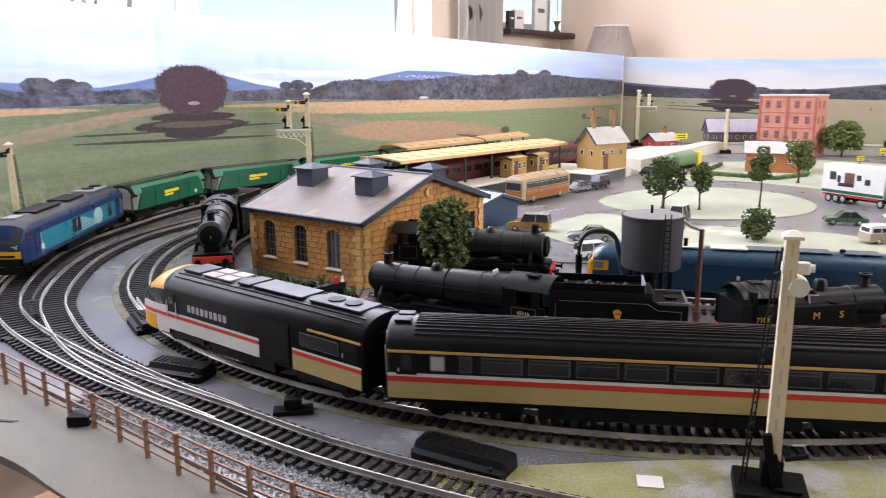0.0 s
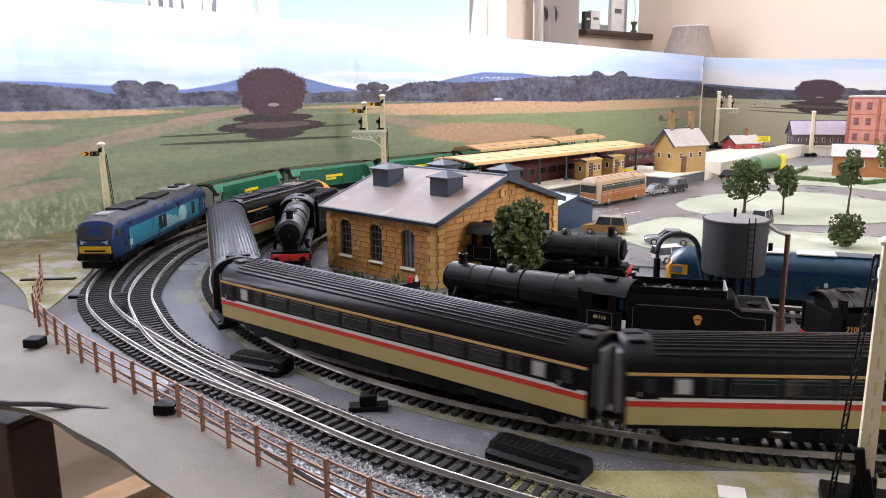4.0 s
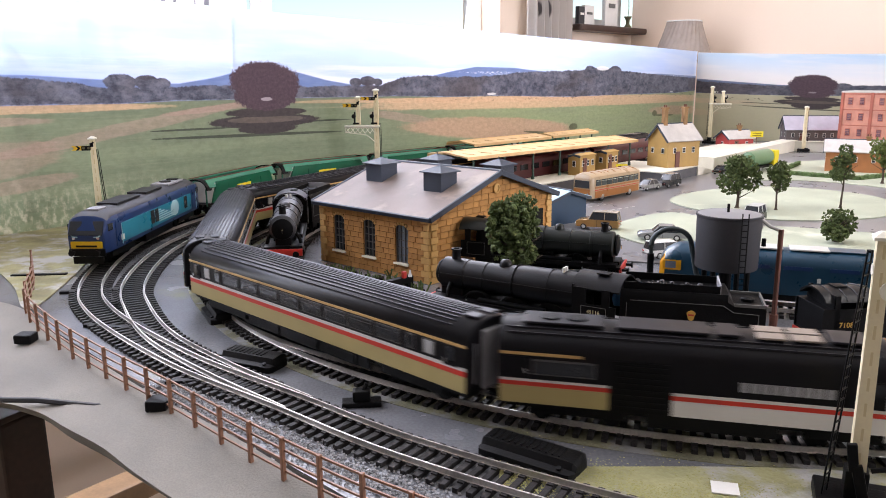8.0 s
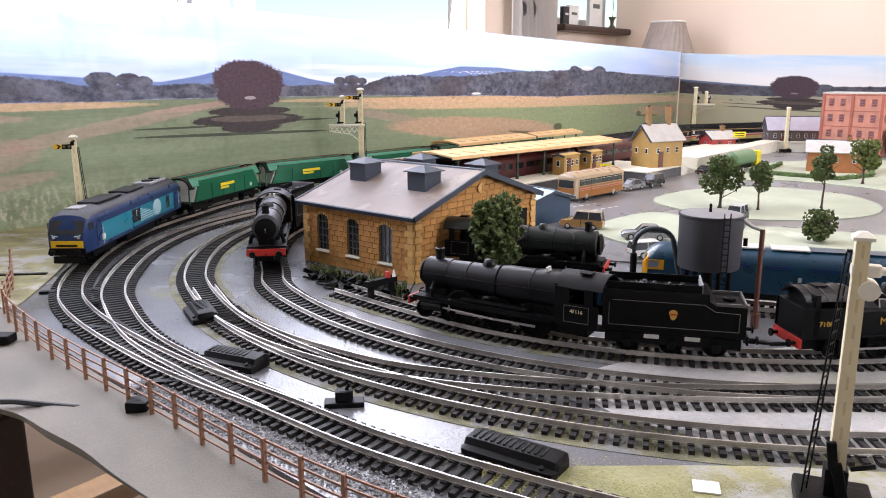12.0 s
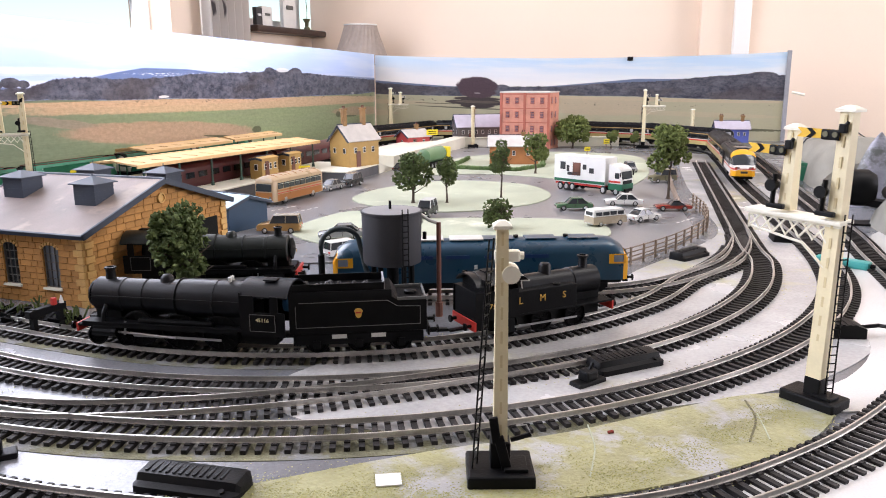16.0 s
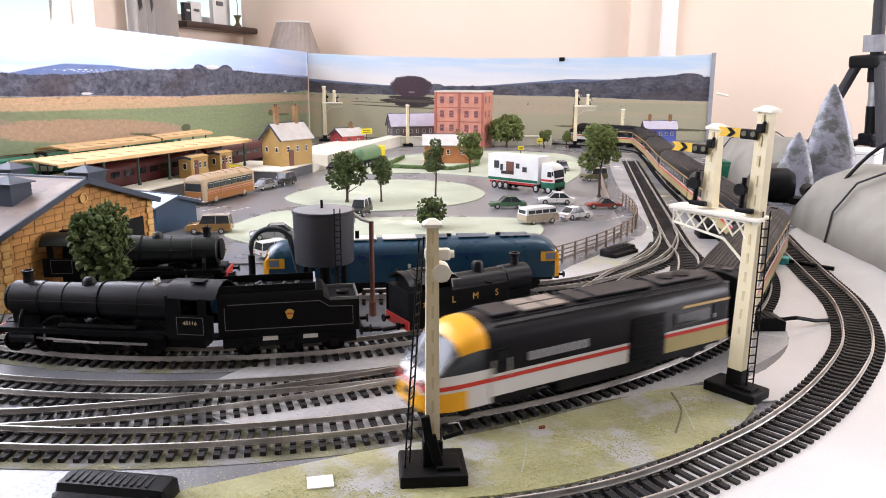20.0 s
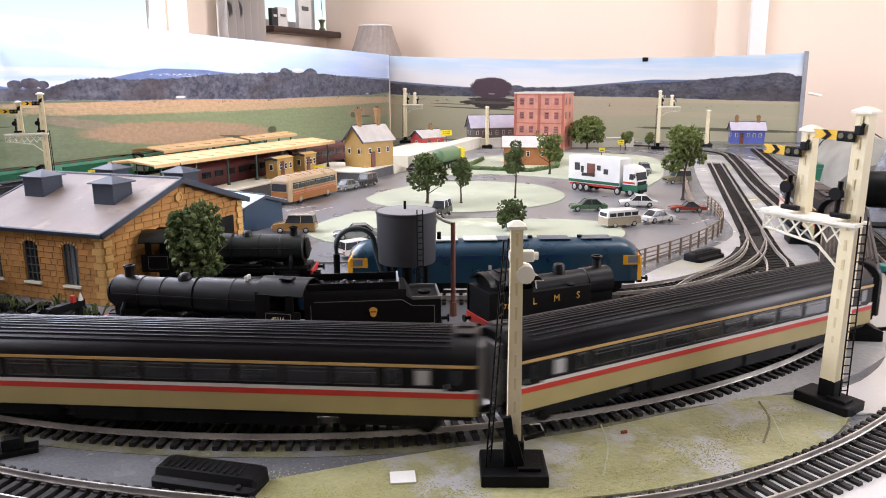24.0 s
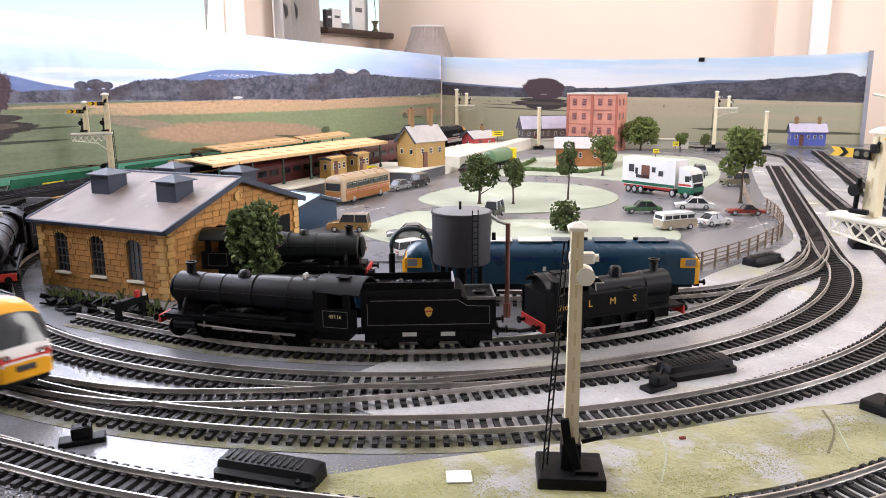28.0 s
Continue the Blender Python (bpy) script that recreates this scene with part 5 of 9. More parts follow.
        box(rod, (dx[0] + dx[-1]) / 2, s * 0.0128, drivers[1] - 0.003, dx[0] - dx[-1] + 0.004, 0.0006, 0.0016)
        part("coupling_rod", rod, HUB, e, "steel coupling rod")
        part("connecting_rod", tube(BM(), [(dx[1], s * 0.0136, drivers[1] - 0.003), (f - 0.026, s * 0.0136, 0.0110)], 0.0008, 5), HUB, e)
        part("valve_gear", tube(tube(BM(), [(dx[1] + 0.002, s * 0.0138, drivers[1] + 0.003), (dx[0] + 0.006, s * 0.0142, 0.0165), (f - 0.026, s * 0.0142, 0.0150)], 0.0006, 5), [(dx[0] + 0.006, s * 0.0142, 0.0185), (dx[0] + 0.007, s * 0.0142, 0.0095)], 0.0007, 5), HUB, e)
        part("splasher", box(BM(), dx[1], s * 0.0128, foot + 0.0022, 0.050, 0.004, 0.0032, 0.0014), SOOT, e)
        # the cab's side with its window opening
        cs = BM()
        z0, z1, ww0, ww1 = 0.0150, 0.0405, r + 0.009, r + 0.019
        box(cs, (r + cab0) / 2, s * 0.0160, (z0 + 0.0300) / 2, cab, 0.0010, 0.0300 - z0)
        box(cs, (ww1 + cab0) / 2, s * 0.0160, 0.0352, cab0 - ww1, 0.0010, 0.0106)
        box(cs, (r + ww0) / 2 + 0.002, s * 0.0160, 0.0352, ww0 - r - 0.004, 0.0010, 0.0106)
        side = part("cab_side", cs, SOOT, e)
        for z in (0.0178, 0.0286):
            part("lining", box(BM(), (r + cab0) / 2, s * 0.0166, z, 0.0160, 0.0003, 0.0003), LINING, side)
        for x in (-0.008, 0.008):
            part("lining", box(BM(), (r + cab0) / 2 + x, s * 0.0166, 0.0232, 0.0003, 0.0003, 0.0108), LINING, side)
        if number:
            words(number, 0.0034, PALE_TEXT, side, pose((r + cab0) / 2, s * 0.0167, 0.0250, 0, 0, 0 if s < 0 else 180), label="pale cab number")
    wheels(e, dx, drivers[1], spokes=14)
    wheels(e, (f - 0.008, f - 0.028), 0.0062)
    part("cab_front", box(BM(), cab0, 0, 0.0300, 0.0010, 0.0320, 0.0240), SOOT, e)
    roof = BM()
    loft(roof, [[(x, 0.0175 * math.sin(radians(a)), 0.0345 + 0.0135 * math.cos(radians(a)) + dz) for a in range(-66, 67, 12)] + [(x, 0.0168 * math.sin(radians(a)), 0.0335 + 0.0135 * math.cos(radians(a)) + dz) for a in range(66, -67, -12)] for x, dz in ((r - 0.002, 0), (cab0 + 0.001, 0))])
    part("cab_roof", roof, b, e, "curved cab roof", smooth=True)
    if with_block:
        part("blue_block", loft(BM(), [[(r + 0.006 + k * math.cos(a), -0.006 + k * math.sin(a), z) for a in np.linspace(0, 2 * math.pi, 10, endpoint=False)] for z, k in ((0.0255, 0.0030), (0.030, 0.0040), (0.034, 0.0034), (0.0365, 0.0018))]), FIGURE_BLUE, e, "plain faded blue shape in the cab", smooth=True)
    part("roof_hatch", box(BM(), r + 0.012, 0.004, 0.0484, 0.008, 0.007, 0.0008, 0.0002), SOOT, e)
    return e


def tender(m, label):
    t = thing("locomotive_tender", m, label, "tender")
    h = 0.0400
    secs = []
    for x in (-0.042, 0.042):
        secs.append([(x, -0.0160, 0.0145), (x, -0.0160, 0.0365), (x, -0.0140, 0.0405), (x, 0.0140, 0.0405), (x, 0.0160, 0.0365), (x, 0.0160, 0.0145)])
    part("tank", loft(BM(), [[(x, y, min(z, 0.0340) if x < -0.02 else z) for x, y, z in s] for s in secs[:1]] + [[(-0.0245, y, min(z, 0.0340)) for _, y, z in secs[0]], [(-0.0205, y, z) for _, y, z in secs[0]], secs[1]]), SOOT, t, "black flat-sided tender tank", smooth=True)
    coal = BM()
    for k in range(40):
        x, y = random.uniform(-0.006, 0.034), random.uniform(-0.009, 0.009)
        bmesh.ops.create_icosphere(coal, subdivisions=1, radius=random.uniform(0.0010, 0.0022), matrix=pose(x, y, 0.0402 + 0.0008 * random.random(), random.uniform(0, 90), random.uniform(0, 90), 0))
    tagged(part("coal", coal, COAL, t, "heap of coal"), kind="stuff")
    for s in (-1, 1):
        part("coal_board", box(BM(), 0.012, s * 0.0125, 0.0425, 0.056, 0.0007, 0.0050), SOOT, t)
    part("coal_plate", box(BM(), -0.016, 0, 0.0428, 0.0010, 0.0250, 0.0056, m=pose(0, 0, 0, 0, 0, 0)), GREY_END, t, "grey sloping coal plate")
    part("filler", lathe(BM(), [(0.0040, 0), (0.0040, 0.0016), (0.0028, 0.0022), (0.0006, 0.0024)], 16, pose(-0.033, 0, 0.0340)), SOOT, t)
    part("rear_rim", box(box(box(BM(), -0.033, -0.0150, 0.0348, 0.018, 0.0010, 0.0018), -0.033, 0.0150, 0.0348, 0.018, 0.0010, 0.0018), -0.0415, 0, 0.0348, 0.0010, 0.030, 0.0018), LINING, t)
    for s in (-1, 1):
        y = s * 0.0163
        for z0, z1, x0, x1 in ((0.0185, 0.0188, -0.038, 0.038), (0.0342, 0.0345, -0.018, 0.036)):
            part("lining", box(BM(), (x0 + x1) / 2, y, (z0 + z1) / 2, x1 - x0, 0.0003, 0.0004), LINING, t)
        for x, z0, z1 in ((-0.038, 0.0187, 0.0300), (0.038, 0.0187, 0.0325)):
            part("lining", box(BM(), x, y, (z0 + z1) / 2, 0.0004, 0.0003, z1 - z0), LINING, t)
        part("lining", tube(BM(), [(-0.038, y, 0.0300), (-0.024, y, 0.0305), (-0.018, y, 0.0343)], 0.0002, 4), LINING, t)
        crest = BM()
        plate(crest, [(0.0026 * math.cos(a) * (1.15 if math.sin(a) < 0 else 0.8), 0.0032 * math.sin(a)) for a in np.linspace(0, 2 * math.pi, 14, endpoint=False)], 0, 0.0004)
        c = part("crest", crest, GOLD_TEXT, t, "small gold and red crest")
        c.matrix_basis = pose(0.0, y, 0.0270, 90 if s < 0 else -90, 0, 0)
        part("crest_band", box(BM(), 0, -0.0004, 0.0003, 0.0034, 0.0010, 0.0004), RED, c)
        part("side_frame", box(BM(), 0, s * 0.0146, 0.0105, 0.080, 0.0018, 0.0070, 0.0006), SOOT, t)
        for x in (-0.012, 0.012):
            part("frame_slot", box(BM(), x, s * 0.0156, 0.0122, 0.0090, 0.0004, 0.0026, 0.0001), HOPPER_LIGHT, t, "light slot in the tender frame")
        for x in (-0.026, 0.0, 0.026):
            part("axle_box", box(BM(), x, s * 0.0160, 0.0075, 0.0046, 0.0022, 0.0050, 0.0005), SOOT, t)
    wheels(t, (-0.026, 0.0, 0.026), 0.0070)
    part("buffer_beam", box(BM(), -0.0432, 0, 0.0135, 0.0014, 0.0320, 0.0056, 0.0003), SOOT, t)
    buffers(t, -0.0438, -1)
    part("coupling", box(box(BM(), -0.050, 0, 0.0085, 0.014, 0.0040, 0.0016), 0.046, 0, 0.0100, 0.012, 0.010, 0.0016), BLACK, t)
    return t


def tank_engine(m, label):
    e = thing("tank_locomotive", m, label, "locomotive", "steam engines")
    f, r = 0.057, -0.057
    part("boiler", lathe(BM(), [(0.0098, 0), (0.0098, 0.058), (0.0104, 0.0585), (0.0104, 0.080), (0.0086, 0.0812), (0.0040, 0.0830)], 28, pose(-0.030, 0, 0.0310, 0, 90, 0)), BOILER, e, smooth=True)
    part("chimney", lathe(BM(), [(0.0042, -0.002), (0.0033, 0.0006), (0.0030, 0.0060), (0.0042, 0.0070), (0.0042, 0.0082), (0.0026, 0.0083), (0.0024, 0.005)], 18, pose(f - 0.016, 0, 0.0412)), BOILER, e, smooth=True)
    part("dome", lathe(BM(), [(0.0054, -0.002), (0.0046, 0.0006), (0.0044, 0.0050), (0.0034, 0.0068), (0.0008, 0.0074)], 20, pose(0.008, 0, 0.0402)), BOILER, e, smooth=True)
    part("running_plate", box(BM(), 0, 0, 0.0172, f - r, 0.0325, 0.0014, 0.0003), SOOT, e)
    part("main_frame", box(BM(), 0, 0, 0.0120, f - r - 0.01, 0.0120, 0.0110), BLACK, e)
    for s in (-1, 1):
        t = part("side_tank", box(BM(), -0.004, s * 0.0124, 0.0258, 0.058, 0.0072, 0.0160, 0.0006), SOOT, e, "black side tank with gold letters")
        for x, ch in ((-0.022, "L"), (-0.004, "M"), (0.014, "S")):
            xx = x if s < 0 else -0.008 - x
            words(ch, 0.0068, GOLD_TEXT, t, pose(xx, s * 0.01625, 0.0270, 0, 0, 0 if s < 0 else 180))
        part("tank_lid", lathe(BM(), [(0.0030, 0), (0.0030, 0.0012), (0.0008, 0.0018)], 14, pose(0.010, s * 0.0124, 0.0338)), SOOT, e)
        c = part("cab_side", box(BM(), -0.0370, s * 0.0158, 0.0270, 0.026, 0.0010, 0.0190), SOOT, e)
        part("cab_rear_post", box(BM(), -0.0485, s * 0.0158, 0.0400, 0.003, 0.0010, 0.0100), SOOT, e)
        part("bunker_side", box(BM(), -0.0520, s * 0.0158, 0.0270, 0.011, 0.0010, 0.0190), SOOT, e)
        words("7108", 0.0048, GOLD_TEXT, c, pose(-0.0420, s * 0.01645, 0.0262, 0, 0, 0 if s < 0 else 180), label="gold running number")
        part("coupling_rod", box(BM(), 0, s * 0.0128, 0.0080, 0.056, 0.0006, 0.0014), HUB, e)
        part("footstep", box(BM(), -0.030, s * 0.0160, 0.0110, 0.006, 0.0020, 0.0100, 0.0004), SOOT, e)
    part("bunker", box(BM(), -0.0530, 0, 0.0270, 0.007, 0.031, 0.0190, 0.0004), SOOT, e)
    front = part("buffer_beam", box(BM(), f + 0.0004, 0, 0.0135, 0.0014, 0.0325, 0.0062), RED, e, "red buffer beam")
    buffers(front, f, 1)
    rear = part("buffer_beam", box(BM(), r - 0.0004, 0, 0.0135, 0.0014, 0.0325, 0.0066), RED, e, "red buffer beam")
    buffers(rear, r, -1)
    for x in (r - 0.006, f + 0.006):
        part("coupling", box(BM(), x, 0, 0.0085, 0.012, 0.004, 0.0014), BLACK, e)
    roof = BM()
    loft(roof, [[(x, 0.0178 * math.sin(radians(a)), 0.0350 + 0.0120 * math.cos(radians(a))) for a in range(-62, 63, 12)] + [(x, 0.0170 * math.sin(radians(a)), 0.0340 + 0.0120 * math.cos(radians(a))) for a in range(62, -63, -12)] for x in (-0.0560, -0.0225)])
    cr = part("cab_roof", roof, BOILER, e, "arched cab roof with ribs", smooth=True)
    for x in (-0.050, -0.042, -0.034, -0.027):
        rib = BM()
        tube(rib, [(x, 0.0180 * math.sin(radians(a)), 0.0352 + 0.0120 * math.cos(radians(a))) for a in range(-58, 59, 14)], 0.0004, 5)
        part("roof_rib", rib, BOILER, cr)
    part("roof_hatch", box(BM(), -0.040, 0, 0.0474, 0.008, 0.008, 0.0008), SOOT, cr)
    part("cab_front", box(box(BM(), -0.0235, 0, 0.0320, 0.0010, 0.0310, 0.0260), -0.0500, 0, 0.0390, 0.0010, 0.0310, 0.0120), SOOT, e)
    part("front_tank_step", box(BM(), 0.040, 0, 0.0215, 0.022, 0.0150, 0.0080, 0.0008), SOOT, e)
    wheels(e, (-0.029, 0.0, 0.029), 0.0090, spokes=12)
    return e


def blue_diesel(m, label):
    e = thing("diesel_locomotive", m, label, "locomotive", "diesel engines")
    h, w = 0.122, 0.0172
    secs = [(-h, 0.0150, 0.0300, 0.0330), (-h + 0.004, 0.0166, 0.0330, 0.0405), (-h + 0.012, w, 0.0345, 0.0455), (-h + 0.018, w, 0.0345, 0.0465), (h - 0.018, w, 0.0345, 0.0465), (h - 0.012, w, 0.0345, 0.0455), (h - 0.004, 0.0166, 0.0330, 0.0405), (h, 0.0150, 0.0300, 0.0330)]
    bm = loft(BM(), [arch(x, ww, 0.0125, ze, zt) for x, ww, ze, zt in secs])
    for f in bm.faces:
        p = f.calc_center_median()
        if abs(p.x) > h - 0.005 and p.z < 0.036:
            f.material_index = 1
    part("body", bm, (RAIL_BLUE, NOSE_YELLOW), e, "rail-blue body with yellow ends", smooth=True)
    for s in (-1, 1):
        for d in (-1, 1):
            cw = part("cab_surround", box(BM(), d * (h - 0.0095), s * (w + 0.0002), 0.0305, 0.014, 0.0005, 0.0080), NOSE_YELLOW, e, "yellow cab window surround")
            part("cab_window", box(BM(), d * (h - 0.0085), s * (w + 0.0005), 0.0308, 0.0080, 0.0005, 0.0056), PANE, cw)
        for x in (-0.05, -0.02, 0.012, 0.045):
            part("side_grille", box(BM(), x, s * (w + 0.0001), 0.0340, 0.020, 0.0005, 0.0030), DEEP_BLUE, e)
        part("side_window", box(BM(), -0.005, s * (w + 0.0002), 0.0255, 0.0026, 0.0004, 0.0036), HOPPER_LIGHT, e)
        part("side_skirt", box(BM(), 0, s * 0.0145, 0.0105, 0.10, 0.004, 0.0060, 0.0006), BLACK, e)
    for d in (-1, 1):
        for s in (-1, 1):
            part("windscreen", box(BM(), 0, 0, 0, 0.0004, 0.0120, 0.0062, m=pose(d * (h - 0.0012), s * 0.0068, 0.0350, 0, -d * 25, 0)), PANE, e)
        buffers(e, d * h, d)
        part("buffer_beam", box(BM(), d * (h - 0.0015), 0, 0.0130, 0.004, 0.030, 0.0050), BLACK, e)
    for x in (-0.075, -0.045, -0.012):
        part("roof_panel", box(BM(), x, 0, 0.0466, 0.028, 0.018, 0.0012, 0.0003), HOPPER_LIGHT, e, "pale translucent roof panel")
    for x in (0.03, 0.072):
        part("exhaust", cyl(BM(), (x, 0, 0.0455), (x, 0, 0.0485), 0.0022, n=12), BLACK, e)
    for x in (0.015, 0.05, 0.085):
        part("roof_hatch", box(BM(), x, 0, 0.0464, 0.026, 0.016, 0.0010, 0.0003), RAIL_BLUE, e)
    part("underframe", box(BM(), 0, 0, 0.0110, 2 * h - 0.01, 0.028, 0.0030), BLACK, e)
    bogie(e, 0.075, 0.050, 0.0068)
    bogie(e, -0.075, 0.050, 0.0068)
    return e


def modern_diesel(m, label):
    e = thing("diesel_locomotive", m, label, "locomotive", "diesel engines")
    h, w = 0.118, 0.0176
    secs = [(-h, 0.0155, 0.0290, 0.0315), (-h + 0.006, 0.0172, 0.0360, 0.0430), (-h + 0.015, w, 0.0370, 0.0468), (h - 0.015, w, 0.0370, 0.0468), (h - 0.006, 0.0172, 0.0360, 0.0430), (h, 0.0155, 0.0290, 0.0315)]
    bm = loft(BM(), [arch(x, ww, 0.0120, ze, zt) for x, ww, ze, zt in secs])
    for f in bm.faces:
        if f.calc_center_median().z > 0.0400:
            f.material_index = 1
    part("body", bm, (DEEP_BLUE, TANK_GREY), e, "deep blue body with a dark grey roof", smooth=True)
    for s in (-1, 1):
        y = s * (w + 0.0002)
        part("cyan_panel", box(BM(), 0.0, y, 0.0240, 0.175, 0.0005, 0.0170), CYAN, e, "cyan side panel")
        for k in range(6):
            part("pale_streak", box(BM(), -0.020 + k * 0.006, s * (w + 0.0006), 0.0185 + k * 0.0022, 0.052 - k * 0.006, 0.0004, 0.0011), PALE_CYAN, e)
        sw = plate(BM(), [(0.011 * math.cos(a), 0.0080 * math.sin(a)) for a in np.linspace(0, 2 * math.pi, 20, endpoint=False)], 0, 0.0004)
        sp = part("pale_roundel", sw, PALE_CYAN, e, "pale roundel on the side")
        sp.matrix_basis = pose(-0.038, s * (w + 0.0006), 0.0250, 90 if s < 0 else -90, 0, 0)
        for x in (-0.070, 0.010, 0.020):
            part("side_grille", box(BM(), x, s * (w + 0.0007), 0.0255, 0.0080, 0.0005, 0.0125), GLASS_DARK, e)
        for x in (h - 0.022, -h + 0.022):
            d = part("cab_door", box(BM(), x, y, 0.0250, 0.0080, 0.0005, 0.0220), DEEP_BLUE, e)
            part("handrail", box(BM(), x - 0.0055, s * (w + 0.0012), 0.0235, 0.0005, 0.0005, 0.0180), PALE_CYAN, d)
        for x in (h - 0.009, -h + 0.009):
            part("cab_window", box(BM(), x, s * (w - 0.0002), 0.0330, 0.0080, 0.0008, 0.0060), GLASS_DARK, e)
        part("logo_bar", box(BM(), h - 0.030, s * (w + 0.0005), 0.0200, 0.006, 0.0004, 0.005), WHITE, e)
        part("fuel_tank", box(BM(), 0, s * 0.011, 0.0080, 0.070, 0.010, 0.0080, 0.001), BLACK, e)
    for d in (-1, 1):
        part("windscreen", box(BM(), 0, 0, 0, 0.0008, 0.0290, 0.0125, 0.0003, m=pose(d * (h - 0.0014), 0, 0.0330, 0, -d * 27, 0)), GLASS_DARK, e, "wide black windscreen")
        part("nose_panel", box(BM(), d * (h + 0.0002), 0, 0.0248, 0.0014, 0.0290, 0.0050, 0.0004), DEEP_BLUE, e)
        ye = part("yellow_end", box(BM(), d * (h + 0.0004), 0, 0.0190, 0.0016, 0.0270, 0.0060, 0.0004), LAMP_YELLOW, e, "yellow warning panel")
        part("grille_slot", box(BM(), d * (h + 0.0013), 0, 0.0180, 0.0004, 0.0180, 0.0016), BLACK, ye)
        for s in (-1, 1):
            part("marker_strip", tube(BM(), [(d * (h + 0.0008), s * 0.0125, 0.0275), (d * (h + 0.0012), s * 0.0110, 0.0262), (d * (h + 0.0014), s * 0.0070, 0.0258)], 0.0005, 5), PALE_CYAN, ye)
            part("headlight", cyl(BM(), (d * h, s * 0.0105, 0.0250), (d * (h + 0.0014), s * 0.0105, 0.0250), 0.0014, n=10), CHROME, ye)
        part("buffer_beam", box(BM(), d * (h - 0.0006), 0, 0.0125, 0.004, 0.031, 0.0060, 0.0004), BLACK, e)
        buffers(e, d * (h + 0.001), d)
        part("snow_plough", box(BM(), d * (h - 0.001), 0, 0.0055, 0.002, 0.026, 0.0060), BLACK, e)
    for x, l in ((-0.07, 0.045), (-0.01, 0.04), (0.05, 0.05)):
        part("roof_unit", box(BM(), x, 0, 0.0470, l, 0.0190, 0.0022, 0.0006), COACH_ROOF if x > -0.03 else GREY_END, e, "grey roof equipment")
    for x in (-0.085, -0.065):
        part("roof_fan", cyl(BM(), (x, 0, 0.0478), (x, 0, 0.0490), 0.0062, n=18), BLACK, e)
    part("cab_roof_panel", box(BM(), h - 0.022, 0, 0.0466, 0.016, 0.012, 0.0016, 0.0004), GREY_END, e)
    part("underframe", box(BM(), 0, 0, 0.0108, 2 * h - 0.01, 0.028, 0.0030), BLACK, e)
    bogie(e, 0.080, 0.036, 0.0068)
    bogie(e, -0.080, 0.036, 0.0068)
    return e


def hopper(label):
    e = thing("hopper_wagon", Matrix(), label, "railway wagon", "hopper wagons behind the blue diesel")
    h, w = 0.080, 0.0168
    bm = prism(BM(), [(-h + 0.010, 0.0150), (h - 0.010, 0.0150), (h - 0.020, 0.0360), (h - 0.022, 0.0385), (-h + 0.022, 0.0385), (-h + 0.020, 0.0360)], -w, w)
    part("body", bm, HOPPER_GREEN, e, "green hopper body with sloping ends")
    for s in (-1, 1):
        part("top_chamfer", loft(BM(), [[(x, s * w, 0.0330), (x, s * 0.0110, 0.0422), (x, s * 0.0100, 0.0410), (x, s * (w - 0.001), 0.0322)] for x in (-h + 0.006, h - 0.006)]), HOPPER_TOP, e, "paler green sloped top plate")
        part("top_rail", box(BM(), 0, s * 0.0108, 0.0425, 2 * h - 0.012, 0.0012, 0.0010), RUST, e)
        for x in (-0.036, -0.012, 0.012, 0.036):
            part("rib", box(BM(), x, s * (w + 0.0003), 0.0245, 0.0012, 0.0008, 0.0170), HOPPER_GREEN, e)
        part("logo_bar", box(BM(), 0.004, s * (w + 0.0008), 0.0285, 0.030, 0.0005, 0.0034), YELLOW_SIGN, e, "yellow lettering bar")
        part("logo_bar", box(BM(), 0.010, s * (w + 0.0008), 0.0245, 0.018, 0.0005, 0.0026), YELLOW_SIGN, e, "yellow lettering bar")
        part("roundel", cyl(BM(), (-0.050, s * w, 0.0205), (-0.050, s * (w + 0.0006), 0.0205), 0.0026, n=14), HOPPER_LIGHT, e)
    for d in (-1, 1):
        part("end_slope", box(BM(), 0, 0, 0, 0.0245, 0.0300, 0.0010, m=pose(d * (h - 0.0138), 0, 0.0262, 0, d * 64, 0)), HOPPER_LIGHT, e, "pale sloping end plate")
        hood = BM()
        loft(hood, [[(x, 0.0168 * math.cos(radians(a)), 0.0300 + 0.0130 * math.sin(radians(a))) for a in range(0, 181, 20)] + [(x, 0.0150 * math.cos(radians(a)), 0.0300 + 0.0115 * math.sin(radians(a))) for a in range(180, -1, -20)] for x in (d * (h - 0.010), d * (h - 0.001))])
        part("end_hood", hood, BLACK, e, "black arched end hood", smooth=True)
        part("end_frame", box(box(BM(), d * (h - 0.002), -0.0140, 0.0220, 0.0014, 0.0014, 0.0200), d * (h - 0.002), 0.0140, 0.0220, 0.0014, 0.0014, 0.0200), HOPPER_GREEN, e)
        buffers(e, d * h, d)
    part("underframe", box(box(BM(), 0, 0, 0.0132, 2 * h, 0.0280, 0.0024), 0, 0, 0.0100, 0.060, 0.022, 0.0070, 0.001), BLACK, e)
    bogie(e, 0.054, 0.026, 0.0058)
    bogie(e, -0.054, 0.026, 0.0058)
    return e


def parked(line, s, turned, base=0.1):
    """A standing vehicle's pose on a line; turned: it faces against the line."""
    a, _ = along(line, s + base / 2)
    b, _ = along(line, s - base / 2)
    h = (b - a) if turned else (a - b)
    return facing((a + b) / 2, h, RAIL_TOP)


